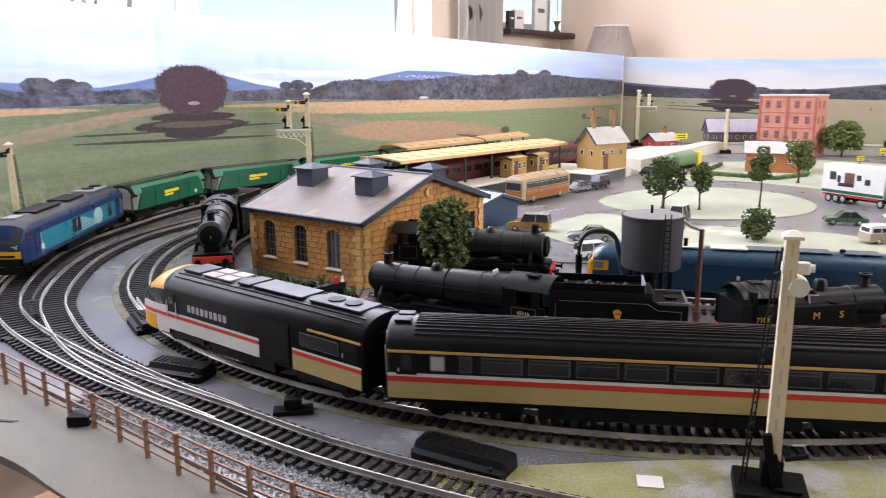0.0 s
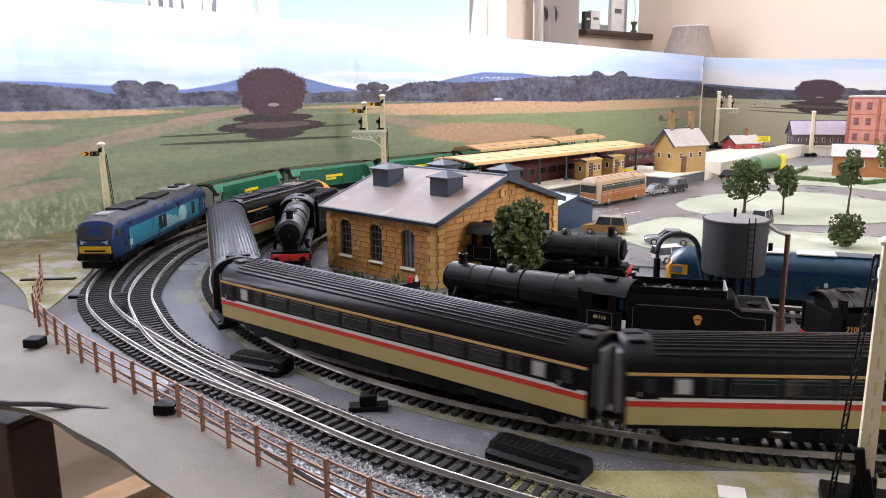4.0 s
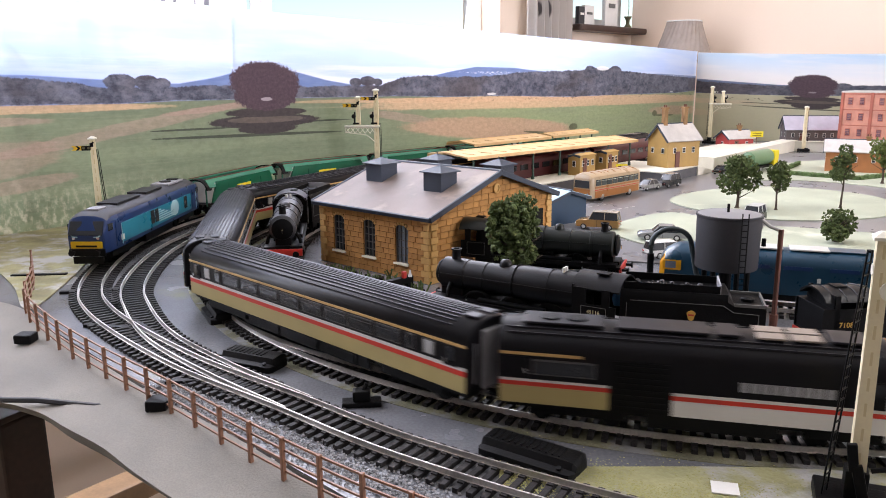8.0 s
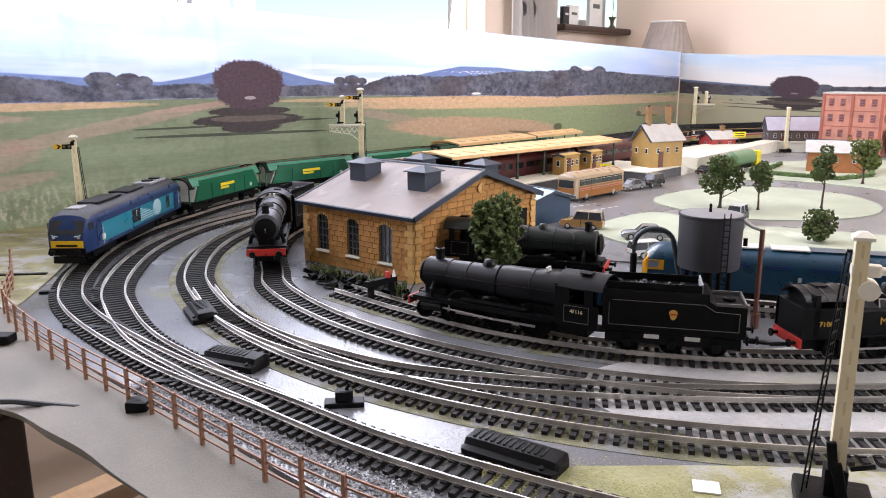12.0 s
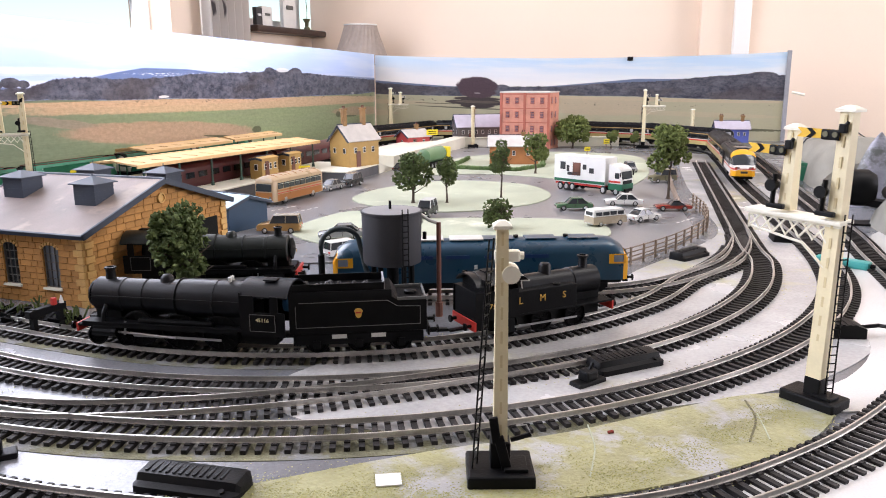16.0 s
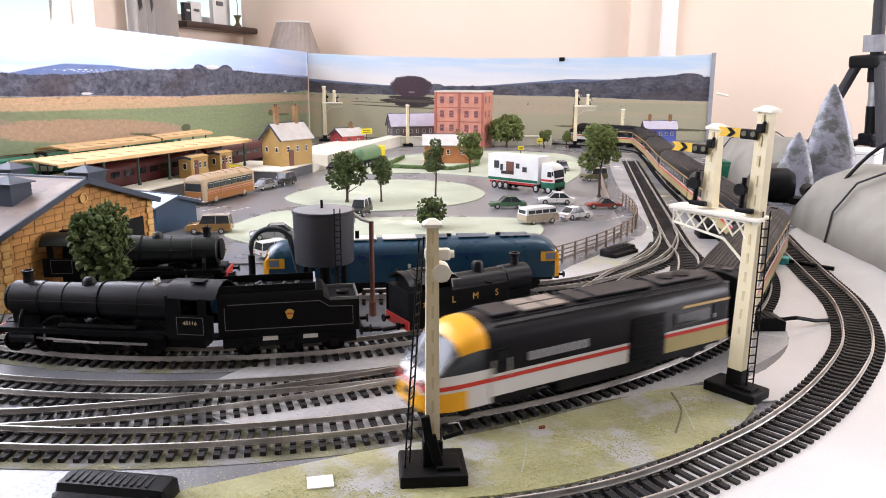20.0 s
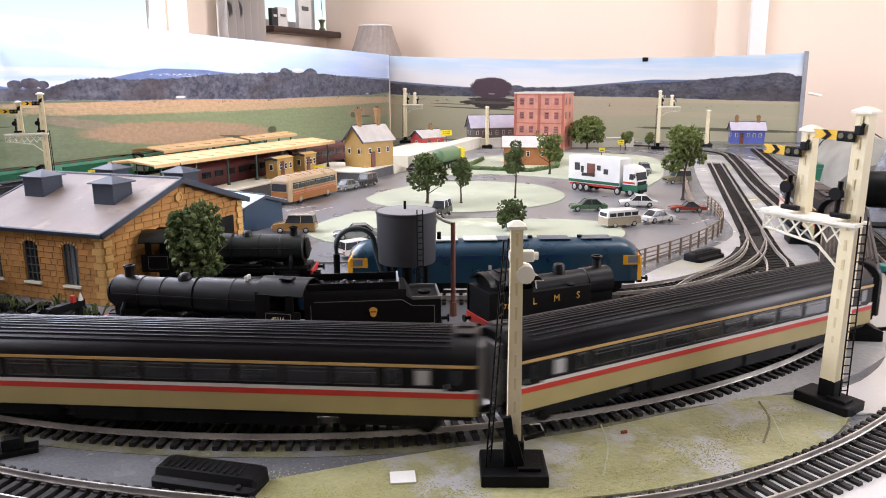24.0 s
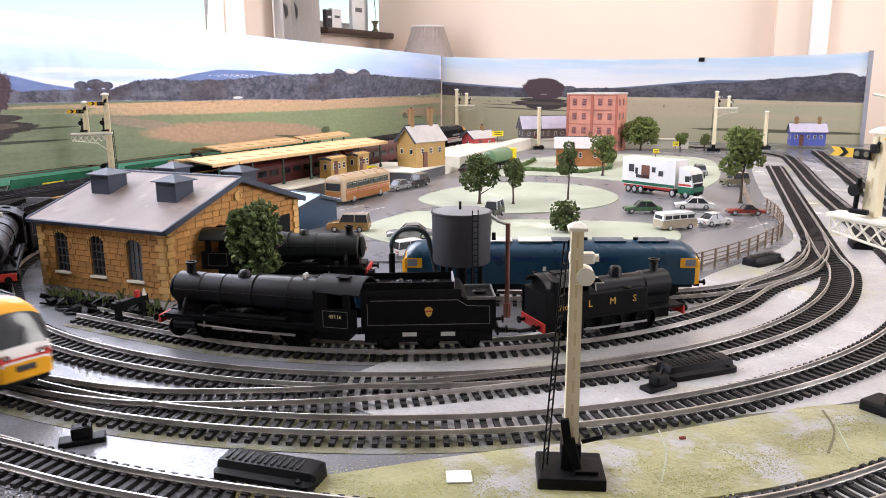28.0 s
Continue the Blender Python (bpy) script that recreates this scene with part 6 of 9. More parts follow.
# the siding's line runs from the right; the black engine faces its end
steam_engine(parked(SIDING, 0.6445, False, 0.06) @ Matrix.Diagonal((0.945, 0.905, 0.905, 1)), "black six-coupled steam engine with curved cab roof, standing on a siding", with_block=True, number="45116")
tender(parked(SIDING, 0.5435, False, 0.05) @ Matrix.Scale(0.93, 4), "black lined tender heaped with coal behind the steam engine")
tank_engine(parked(SIDING, 0.430, True, 0.05) @ Matrix.Scale(0.88, 4), "small black tank engine with gold letters on its side tanks")
blue_diesel(parked(DIESEL_ROAD, 0.366, True, 0.13) @ Matrix.Scale(0.875, 4), "blue diesel locomotive with yellow ends on a siding")
steam_engine(parked(SHED_ROAD, 0.090, True, 0.06) @ Matrix.Scale(0.91, 4), "dark green steam engine that looks out of the engine shed", L=0.140, boiler_mat=mat("dark_green_boiler", (0.009, 0.012, 0.010), 0.4, vary=0.25, spec=0.35), boiler_z=0.0318)
steam_engine(parked(INNER, 1.705, True, 0.06), "black and grey steam engine with a red buffer beam", L=0.140, boiler_mat=mat("weathered_grey_boiler", (0.035, 0.035, 0.040), 0.42, vary=0.25, second=(0.012, 0.012, 0.014), patch=0.04, patch_scale=40))
back_tender = tender(parked(INNER, 1.820, True, 0.05), "plain black tender behind the grey-boilered engine")
modern_diesel(parked(OUTER, 2.418, True, 0.13), "blue and cyan diesel locomotive with a yellow warning panel")
wagon = hopper("green hopper wagon with sloping pale ends and yellow lettering")
for i in range(5):
    w = wagon if i == 0 else copy_thing(wagon, Matrix())
    w.matrix_basis = parked(OUTER, 2.622 + 0.171 * i, True, 0.10)


# ---- signals ----
def ladder(parent, p, q, w=0.0045, step=0.0042, material=None):
    p, q = Vector(p), Vector(q)
    side = Vector((0.45, 0.89, 0)) * w / 2
    l = part("ladder", tube(tube(BM(), [p - side, q - side], 0.0004, 5), [p + side, q + side], 0.0004, 5), material or BLACK, parent)
    n = int((q - p).length / step)
    for i in range(1, n):
        c = p.lerp(q, i / n)
        part("rung", cyl(BM(), c - side, c + side, 0.00035, n=5), material or BLACK, l)
    return l


# darker cream for the slots: shade of the moulding put into the colour
SHADED_SLOT = mat("shaded_cream_slot", (0.66, 0.55, 0.31), 0.5, vary=0.05)


def post(parent, x, y, z0, z1, w=0.0075, material=None):
    """A square tapered post with a cap and moulded slots."""
    bm = loft(BM(), [[(x + a * k, y + b * k, z) for a, b in ((-1, -1), (1, -1), (1, 1), (-1, 1))] for z, k in ((z0, w / 2), (z1, w * 0.40))])
    ps = part("post", bm, material or CREAM, parent, "cream lattice-moulded post")
    part("cap", loft(BM(), [[(x + a * k, y + b * k, z) for a, b in ((-1, -1), (1, -1), (1, 1), (-1, 1))] for z, k in ((z1, w * 0.62), (z1 + 0.0012, w * 0.62), (z1 + 0.0030, w * 0.2))]), IVORY, ps)
    n = int((z1 - z0) / 0.0095)
    for i in range(n):
        z = z0 + (i + 0.6) * (z1 - z0) / n
        part("slot", box(BM(), x, y - w * 0.45, z, w * 0.16, 0.0005, 0.0052), SHADED_SLOT, ps)
    return ps


def arm(parent, x, y, z, d=-1, length=0.021, white=False, tilt=0.0, yoff=-0.0045):
    """A distant signal's arm with its fishtail, chevron and lamp spectacle; d: the side that it points to."""
    m = pose(x, y + yoff, z, 0, tilt, 0)
    o = [(0, -0.0022), (d * length, -0.0022), (d * (length - 0.0024), 0.0), (d * length, 0.0022), (0, 0.0022)]
    a = part("signal_arm", prism(BM(), o, -0.0004, 0.0004), WHITE if white else SIG_YELLOW, parent, "white distant arm" if white else "yellow fishtailed distant arm")
    a.matrix_basis = m
    c = d * length * 0.66
    part("chevron", prism(BM(), [(c, -0.0022), (c + d * 0.0024, -0.0022), (c, 0.0), (c + d * 0.0024, 0.0022), (c, 0.0022), (c - d * 0.0024, 0.0)], -0.0007, 0.0007), BLACK, a)
    if white:
        return a
    part("spectacle", box(BM(), d * 0.0045, 0, -0.0002, 0.0092, 0.0014, 0.0050, 0.0008), BLACK, a)
    for k in (0.0022, 0.0068):
        part("lens", cyl(BM(), (d * k, -0.0012, 0), (d * k, 0.0012, 0), 0.0013, n=12), OLIVE, a)
    part("lamp", box(cyl(BM(), (-d * 0.0004, 0, 0.002), (-d * 0.003, 0, 0.006), 0.0009, n=8), -d * 0.0010, 0, 0.0030, 0.0034, 0.0030, 0.0042, 0.0006), BLACK, a)
    return a


def signal_foot(parent, sx, sy):
    b = part("base", box(BM(), 0, 0, 0.0030, sx, sy, 0.0060, 0.0012), BLACK, parent, "black plastic base plate")
    part("base_box", box(BM(), sx * 0.22, -sy * 0.1, 0.0068, sx * 0.35, sy * 0.5, 0.0016, 0.0004), BLACK, b)
    return b


def near_signal():
    s = thing("semaphore_signal", pose(0.1295, 0.2795, 0, 0, 0, -17), "tall cream semaphore signal with a white arm and black ladder", "railway signal", "semaphore signals")
    signal_foot(s, 0.0275, 0.024)
    post(s, 0, 0, 0.006, 0.1050, 0.0058)
    part("socket", box(BM(), 0, 0, 0.0110, 0.0082, 0.0082, 0.0120, 0.0008), BLACK, s)
    ladder(s, (-0.0105, -0.002, 0.005), (-0.0042, -0.002, 0.1010), 0.0046)
    part("bracket", cyl(box(BM(), 0.002, 0, 0.0940, 0.010, 0.0045, 0.0045, 0.0010), (0.0055, 0, 0.0940), (0.0085, 0, 0.0940), 0.0016, n=10), IVORY, s)
    part("drum", cyl(BM(), (0.0035, -0.0035, 0.0870), (0.0035, 0.0035, 0.0870), 0.0036, n=14), IVORY, s)
    arm(s, 0.003, 0.0095, 0.0870, 1, 0.0095, True, 40)
    part("weight_lever", tube(box(box(BM(), 0.0008, -0.0052, 0.0235, 0.0036, 0.0022, 0.0110, 0.0006, m=pose(0, 0, 0, 0, -8, 0)), 0.004, -0.0052, 0.0120, 0.0040, 0.0024, 0.0160, 0.0006, m=pose(0, 0, 0, 0, -14, 0)), [(0.004, -0.005, 0.019), (0.012, -0.006, 0.022)], 0.0010, 6), BLACK, s, "black weight lever")
    part("wire", tube(BM(), [(0.006, -0.005, 0.025), (0.010, -0.006, 0.026), (0.0115, -0.006, 0.023)], 0.0003, 5), HUB, s)
    return s


def bracket_signal(m, label, H=0.145, arms=True):
    """A bracket signal: a tall post, a truss to its left and a shorter post on the truss, each with a yellow arm."""
    s = thing("bracket_signal", m, label, "railway signal", "semaphore signals")
    signal_foot(s, 0.028, 0.017)
    part("socket", box(BM(), 0, 0, 0.0100, 0.0082, 0.0082, 0.0100, 0.0006), BLACK, s)
    deck = 0.0935
    post(s, 0, 0, 0.010, H, 0.0078)
    post(s, -0.0255, 0, deck + 0.002, H - 0.010, 0.0066)
    part("deck", box(BM(), -0.0200, 0, deck, 0.0500, 0.0130, 0.0022, 0.0005), IVORY, s, "cream bracket deck")
    truss = part("truss", box(BM(), -0.0200, -0.003, deck - 0.0018, 0.0480, 0.0014, 0.0016), IVORY, s, "cream lattice truss")
    z0, z1 = deck - 0.0125, deck - 0.001
    part("truss_chord", tube(BM(), [(-0.044, -0.003, z1), (-0.044, -0.003, z0 + 0.004), (-0.014, -0.003, z0), (-0.002, -0.003, z0 - 0.010)], 0.0007, 6), IVORY, truss)
    for i in range(6):
        x0, x1 = -0.044 + i * 0.0070, -0.037 + i * 0.0070
        part("truss_brace", tube(BM(), [(x0, -0.003, z1 if i % 2 else z0 + 0.003), (x1, -0.003, z0 + 0.002 if i % 2 else z1)], 0.0006, 5), IVORY, truss)
        part("truss_brace", tube(BM(), [(x0, -0.003, z0 + 0.003 if i % 2 else z1), (x1, -0.003, z1 if i % 2 else z0 + 0.002)], 0.0005, 5), IVORY, truss)
    ladder(s, (0.0065, 0.001, 0.006), (0.0050, 0.001, deck + 0.004), 0.0040)
    for x, z in ((-0.001, H - 0.0105), (-0.0265, H - 0.0200)):
        if arms:
            arm(s, x, 0, z, -1)
        else:
            arm(s, x, 0, z, -1, 0.012, True)
    for x, z in ((-0.002, deck + 0.008), (-0.0275, deck + 0.008)):
        part("counterweight", tube(cyl(box(BM(), x - 0.001, -0.006, z - 0.004, 0.009, 0.003, 0.0024, 0.0006), (x - 0.004, -0.0075, z + 0.006), (x - 0.004, -0.0045, z + 0.006), 0.0030, n=14), [(x - 0.003, -0.006, z - 0.004), (x - 0.0025, -0.006, z + 0.012)], 0.0012, 6), BLACK, s, "black counterweight lever")
    return s


near_signal()
bracket_signal(pose(0.306, 0.2985, 0, 0, 1.2, -72), "cream bracket signal with two yellow distant arms")
bracket_signal(pose(-0.190, 1.100, 0, 0, 0, 6), "distant cream bracket signal before the printed meadow", 0.1425)
bracket_signal(pose(0.969, 1.542, 0, 0, 0, 150), "distant cream bracket signal beside the far curve", 0.127, False)
bracket_signal(pose(0.476, 1.906, 0, 0, 0, 150), "distant cream bracket signal behind the station", 0.131, False)


def plain_signal(m, label, H, with_arm=True):
    s = thing("semaphore_signal", m, label, "railway signal", "semaphore signals")
    signal_foot(s, 0.022, 0.018)
    post(s, 0, 0, 0.005, H, 0.0068)
    ladder(s, (0.0085, 0, 0.005), (0.0036, 0, H - 0.01), 0.0030)
    if with_arm:
        arm(s, -0.002, 0, H - 0.0085, -1, 0.018)
    return s


plain_signal(pose(-0.435, 0.778, 0, 0, 0, 25), "cream semaphore signal with a yellow arm beside the blue diesel", 0.1005)
plain_signal(pose(0.622, 1.707, 0, 0, 0, 0), "distant cream signal post by the far houses", 0.092, False)
plain_signal(pose(1.113, 1.567, 0, 0, 0, 0), "distant cream signal post by the blue house", 0.081, False)


# ---- water tower, crane, point motors, fences ----
def water_tower():
    t = thing("water_tower", pose(0.139, 0.503, 0), "grey round water tower with a ladder", "water tower")
    part("tank", lathe(BM(), [(0.0192, 0.0400), (0.0195, 0.0408), (0.0200, 0.0732), (0.0206, 0.0738), (0.0206, 0.0750), (0.0195, 0.0751), (0.0190, 0.0747)], 40), TANK_GREY, t, "dark grey riveted tank", smooth=True)
    part("lid", lathe(BM(), [(0.0194, 0.0744), (0.0194, 0.0751), (0.002, 0.0760), (0.0004, 0.0762)], 40), mat("pale_grey_lid", (0.24, 0.24, 0.25), 0.5, vary=0.1), t, "lighter grey lid", smooth=True)
    for a in (45, 135, 225, 315):
        part("leg", cyl(BM(), (0.015 * math.cos(radians(a)), 0.015 * math.sin(radians(a)), 0), (0.015 * math.cos(radians(a)), 0.015 * math.sin(radians(a)), 0.040), 0.0018, n=10), SOOT, t)
    part("down_pipe", cyl(BM(), (0, 0, 0), (0, 0, 0.040), 0.0040, n=14), SOOT, t)
    lb = BM()
    for s in (-1, 1):
        tube(lb, [(s * 0.0019 + 0.004, -0.0215, 0.0), (s * 0.0019 + 0.004, -0.0211, 0.0785)], 0.0004, 5)
    lr = part("ladder", lb, BLACK, t)
    for k in range(20):
        part("rung", cyl(BM(), (0.0021, -0.0213, 0.003 + k * 0.0038), (0.0059, -0.0213, 0.003 + k * 0.0038), 0.00035, n=5), BLACK, lr)
    part("level_gauge", box(BM(), -0.001, -0.0005, 0.0785, 0.0016, 0.0016, 0.0060, 0.0004), SOOT, t)
    return t


water_tower()


def water_crane():
    c = thing("water_crane", pose(0.0925, 0.512, 0), "dark water crane with a bent pipe", "water crane")
    part("column", cyl(cyl(BM(), (0, 0, 0), (0, 0, 0.046), 0.0022, n=12), (0, 0, 0), (0, 0, 0.006), 0.0040, n=12), SOOT, c)
    pts = [(0, 0, 0.040)] + [(0.013 - 0.013 * math.cos(radians(a)), 0, 0.052 + 0.011 * math.sin(radians(a))) for a in range(0, 181, 15)] + [(0.030, 0, 0.034), (0.033, 0, 0.026)]
    part("pipe", tube(BM(), pts, 0.0017, 10), mat("slate_green_pipe", (0.045, 0.06, 0.065), 0.45, vary=0.15), c, "bent grey-green pipe", smooth=True)
    p = thing("filler_pole", pose(0.170, 0.497, 0), "rust-brown pole with a pale delivery hose", "water crane")
    part("pole", cyl(cyl(BM(), (0, 0, 0), (0, 0, 0.066), 0.0016, n=10), (0, 0, 0), (0, 0, 0.010), 0.0026, n=10), RUST, p)
    part("arm", tube(BM(), [(0.0005, 0, 0.0650), (-0.006, 0.003, 0.0672), (-0.012, 0.006, 0.0720)], 0.0012, 8), HOPPER_LIGHT, p, "pale delivery arm")
    part("hose", tube(BM(), [(-0.012, 0.006, 0.0715), (-0.0105, 0.006, 0.0660), (-0.0110, 0.006, 0.060)], 0.0012, 8), HOPPER_LIGHT, p)
    part("bucket", cyl(BM(), (-0.0085, 0.005, 0.0540), (-0.0085, 0.005, 0.0590), 0.0014, n=10), BLACK, p)


water_crane()


def point_motor(m, L=0.047, label="black plastic point motor housing beside the track"):
    """A long rounded housing with ribs on its back and a sloping side."""
    p = thing("point_motor", m, label, "point motor", "point motors")
    secs = []
    for i, (x, k) in enumerate(((-0.5, 0.72), (-0.47, 0.95), (-0.42, 1.0), (0.42, 1.0), (0.47, 0.95), (0.5, 0.72))):
        secs.append([(x * L, -0.0092 * k, 0), (x * L, -0.0090 * k, 0.0035), (x * L, -0.0060 * k, 0.0046 * k), (x * L, -0.0048 * k, 0.0076 * k), (x * L, 0.0046 * k, 0.0082 * k), (x * L, 0.0082 * k, 0.0066 * k), (x * L, 0.0090 * k, 0)])
    h = part("housing", loft(BM(), secs), BLACK, p, smooth=True)
    for k in range(int(L / 0.0030) - 3):
        part("rib", box(BM(), -L * 0.40 + k * 0.0030, 0.0006, 0.00795, 0.0011, 0.0082, 0.0006, 0.0002), BLACK, h)
    part("screw", cyl(BM(), (L * 0.36, -0.0068, 0.004), (L * 0.36, -0.0072, 0.0052), 0.0011, n=10), BLACK, h)
    return p


def at(p, q):
    return math.degrees(math.atan2(q[1] - p[1], q[0] - p[0]))


point_motor(pose(0.0085, 0.3085, 0, 0, 0, at((-0.014, 0.32), (0.03, 0.294))), 0.046)
point_motor(pose(-0.149, 0.413, 0, 0, 0, at((-0.169, 0.417), (-0.132, 0.403))), 0.038)
point_motor(pose(-0.202, 0.500, 0, 0, 0, -58), 0.036)
point_motor(pose(0.242, 0.3725, 0, 0, 0, 8), 0.044)
point_motor(pose(0.436, 0.592, 0, 0, 0, 22), 0.040)
point_motor(pose(0.566, 0.628, 0, 0, 0, 60), 0.030, "small black point motor housing beside the inner loop")


def switch_lever(m, label):
    p = thing("point_lever", m, label, "point lever")
    part("base", box(BM(), 0, 0, 0.0014, 0.0200, 0.0085, 0.0028, 0.0008), BLACK, p)
    part("body", box(BM(), 0, 0, 0.0055, 0.0090, 0.0070, 0.0060, 0.0014), BLACK, p)
    part("handle", tube(BM(), [(0.001, 0, 0.008), (0.003, 0, 0.0115)], 0.0010, 6), BLACK, p)
    return p


switch_lever(pose(-0.0755, 0.361, 0, 0, 0, 10), "small black point lever between the tracks")
switch_lever(pose(0.2105, 0.3565, 0, 0, 0, 18), "flat black track clip by the inner loop")


def fence(line, label, H=0.0175, spacing=0.0225, material=None, rails=4, lean=0.0):
    f = thing("lineside_fence", Matrix(), label, "fence")
    seg = np.linalg.norm(line[1] - line[0])
    total = seg * (len(line) - 1)
    n = int(total / spacing)
    for i in range(n + 1):
        p, h = along(line, min(total - 1e-5, total * i / n))
        part("post", box(BM(), 0, 0, H / 2, 0.0018, 0.0018, H, 0.0003), material, f).matrix_basis = facing(p, h) @ pose(0, 0, 0, lean, 0, 0)
    for k in range(rails):
        z = H * (0.22 + 0.72 * k / (rails - 1))
        part("rail", ribbon(BM(), line, -math.tan(radians(lean)) * z + 0.0006, 0.0004, z - 0.0004, z + 0.0005), material, f)
    return f


fence(spline([(-0.41, 0.615), (-0.375, 0.560), (-0.338, 0.493), (-0.285, 0.437), (-0.230, 0.390), (-0.172, 0.346), (-0.118, 0.303), (-0.06, 0.261), (0.005, 0.224)]), "brown plastic four-railed fence along the board's edge", 0.0195, 0.0225, BROWN_FENCE)
fence(spline([(0.352, 0.574), (0.405, 0.601), (0.458, 0.634), (0.521, 0.686), (0.575, 0.765), (0.605, 0.83)]), "olive-brown lineside fence at the car park's edge", 0.0165, 0.020, mat("drab_fence_plastic", (0.20, 0.145, 0.10), 0.55, vary=0.12))
fence(spline([(0.565, 0.80), (0.60, 0.86), (0.66, 0.96), (0.74, 1.09)]), "pale grey-brown fence behind the parked red car", 0.0150, 0.016, mat("pale_fence_plastic", (0.36, 0.28, 0.22), 0.55, vary=0.12))

# cork buffer strips and loose black bits at the board's edge
for x, y, a in ((-0.395, 0.60, 10), (-0.325, 0.555, 15), (-0.262, 0.470, -8), (-0.165, 0.385, 12)):
    c = thing("track_clip", pose(x, y, 0, 0, 0, a), "thin black plastic track clip lying on the board", "track clip", "loose track clips")
    part("bar", box(BM(), 0, 0, 0.0012, 0.045, 0.0045, 0.0024, 0.0005), BLACK, c)
for x, y in ((-0.305, 0.441), (-0.176, 0.349)):
    c = thing("fence_foot", pose(x, y, 0), "small black plastic foot under the fence", "fence foot", "fence feet")
    part("foot", box(BM(), 0, 0, 0.003, 0.011, 0.010, 0.006, 0.0012), BLACK, c)


def scrap_heap():
    s = thing("scrap_pile", pose(-0.105, 0.588, 0, 0, 0, -37), "heap of black scrap, hoses and weeds before the shed wall", "scrap pile")
    bm = BM()
    for k in range(70):
        box(bm, 0, 0, 0, random.uniform(0.003, 0.012), random.uniform(0.001, 0.004), random.uniform(0.001, 0.004), m=pose(random.uniform(-0.05, 0.05), random.gauss(-0.008, 0.006), random.uniform(0.001, 0.006), random.uniform(-30, 30), random.uniform(-30, 30), random.uniform(0, 180)))
    tagged(part("scrap", bm, SOOT, s), kind="stuff")
    for x, y in ((-0.012, -0.022), (-0.025, -0.018)):
        part("hose_ring", tube(BM(), [(x + 0.0065 * math.cos(a), y + 0.0045 * math.sin(a), 0.0012) for a in np.linspace(0, 2 * math.pi, 18)], 0.0009, 6), BLACK, s)
    weeds = BM()
    for k in range(160):
        x, y = random.uniform(-0.055, 0.05), random.gauss(-0.003, 0.004)
        hgt = random.uniform(0.003, 0.010) * (1.8 if abs(x - 0.020) < 0.006 else 1)
        box(weeds, 0, 0, hgt / 2, 0.0012, 0.0003, hgt, m=pose(x, y, 0.002, random.uniform(-25, 25), random.uniform(-25, 25), random.uniform(0, 180)))
    tagged(part("weed_clump", weeds, TREE_LEAF, s, "dark green weeds"), kind="stuff")
    b = thing("buffer_stop", pose(-0.083, 0.545, 0, 0, 0, -40), "black buffer stop with a red lamp at the siding's end", "buffer stop")
    part("frame", box(box(box(BM(), 0, -0.010, 0.009, 0.004, 0.003, 0.018), 0, 0.010, 0.009, 0.004, 0.003, 0.018), 0, 0, 0.015, 0.005, 0.028, 0.005, 0.0006), SOOT, b)
    part("lamp", box(BM(), 0.003, 0.004, 0.020, 0.003, 0.003, 0.005, 0.0006), RED, b)
    part("lamp_cap", lathe(BM(), [(0.0016, 0), (0.0004, 0.005)], 8, pose(0.003, 0.010, 0.0175)), WHITE, b)


scrap_heap()


# ---- ground covers ----
WORN = mat("worn_varnished_ground", (0.33, 0.32, 0.17), 0.33, vary=0.25, scale=30, fine=500, bump=0.5, second=(0.40, 0.40, 0.40), patch=0.12, patch_scale=26)
# white and pale slabs stand in for window glare on the grey board
slab("white_sheet", smooth_outline([(0.14, 0.165), (0.175, 0.203), (0.22, 0.240), (0.275, 0.262), (0.318, 0.282), (0.345, 0.304), (0.39, 0.330), (0.44, 0.372), (0.49, 0.42), (0.57, 0.51), (0.70, 0.63), (1.05, 0.55), (0.90, 0.28), (0.62, 0.15), (0.38, 0.16)]), 0.0002, 0.0010, WHITE_SHEET_GLARE, "glossy white sheet at the right, spread further as window glare on the board", category="ground cover")
slab("loop_glare", smooth_outline([(0.300, 0.305), (0.345, 0.318), (0.395, 0.350), (0.445, 0.42), (0.50, 0.50), (0.555, 0.58), (0.60, 0.59), (0.55, 0.50), (0.47, 0.39), (0.40, 0.325), (0.345, 0.290), (0.315, 0.283)]), 0.0002, 0.0009, WHITE_SHEET_GLARE, "white slab painted as window glare between the right-hand loops", category="ground cover")
slab("board_glare", smooth_outline([(0.15, 0.452), (0.08, 0.432), (0.045, 0.40), (0.055, 0.362), (0.11, 0.328), (0.20, 0.318), (0.33, 0.322), (0.42, 0.365), (0.50, 0.45), (0.60, 0.595), (0.75, 0.84), (1.02, 1.29), (0.98, 1.42), (0.86, 1.24), (0.70, 0.98), (0.60, 0.80), (0.525, 0.672), (0.44, 0.61), (0.36, 0.56), (0.28, 0.49)]), 0.0001, 0.0006, BOARD_GLARE, "pale slab painted as the window's reflection on the grey board", category="ground cover")
slab("grass_strip", smooth_outline([(-0.005, 0.298), (0.055, 0.305), (0.115, 0.308), (0.17, 0.306), (0.235, 0.313), (0.285, 0.316), (0.318, 0.300), (0.285, 0.270), (0.235, 0.256), (0.165, 0.252), (0.09, 0.268), (0.03, 0.287)]), 0.0002, 0.0010, WORN, "worn pale scatter grass between the front tracks", category="grass")
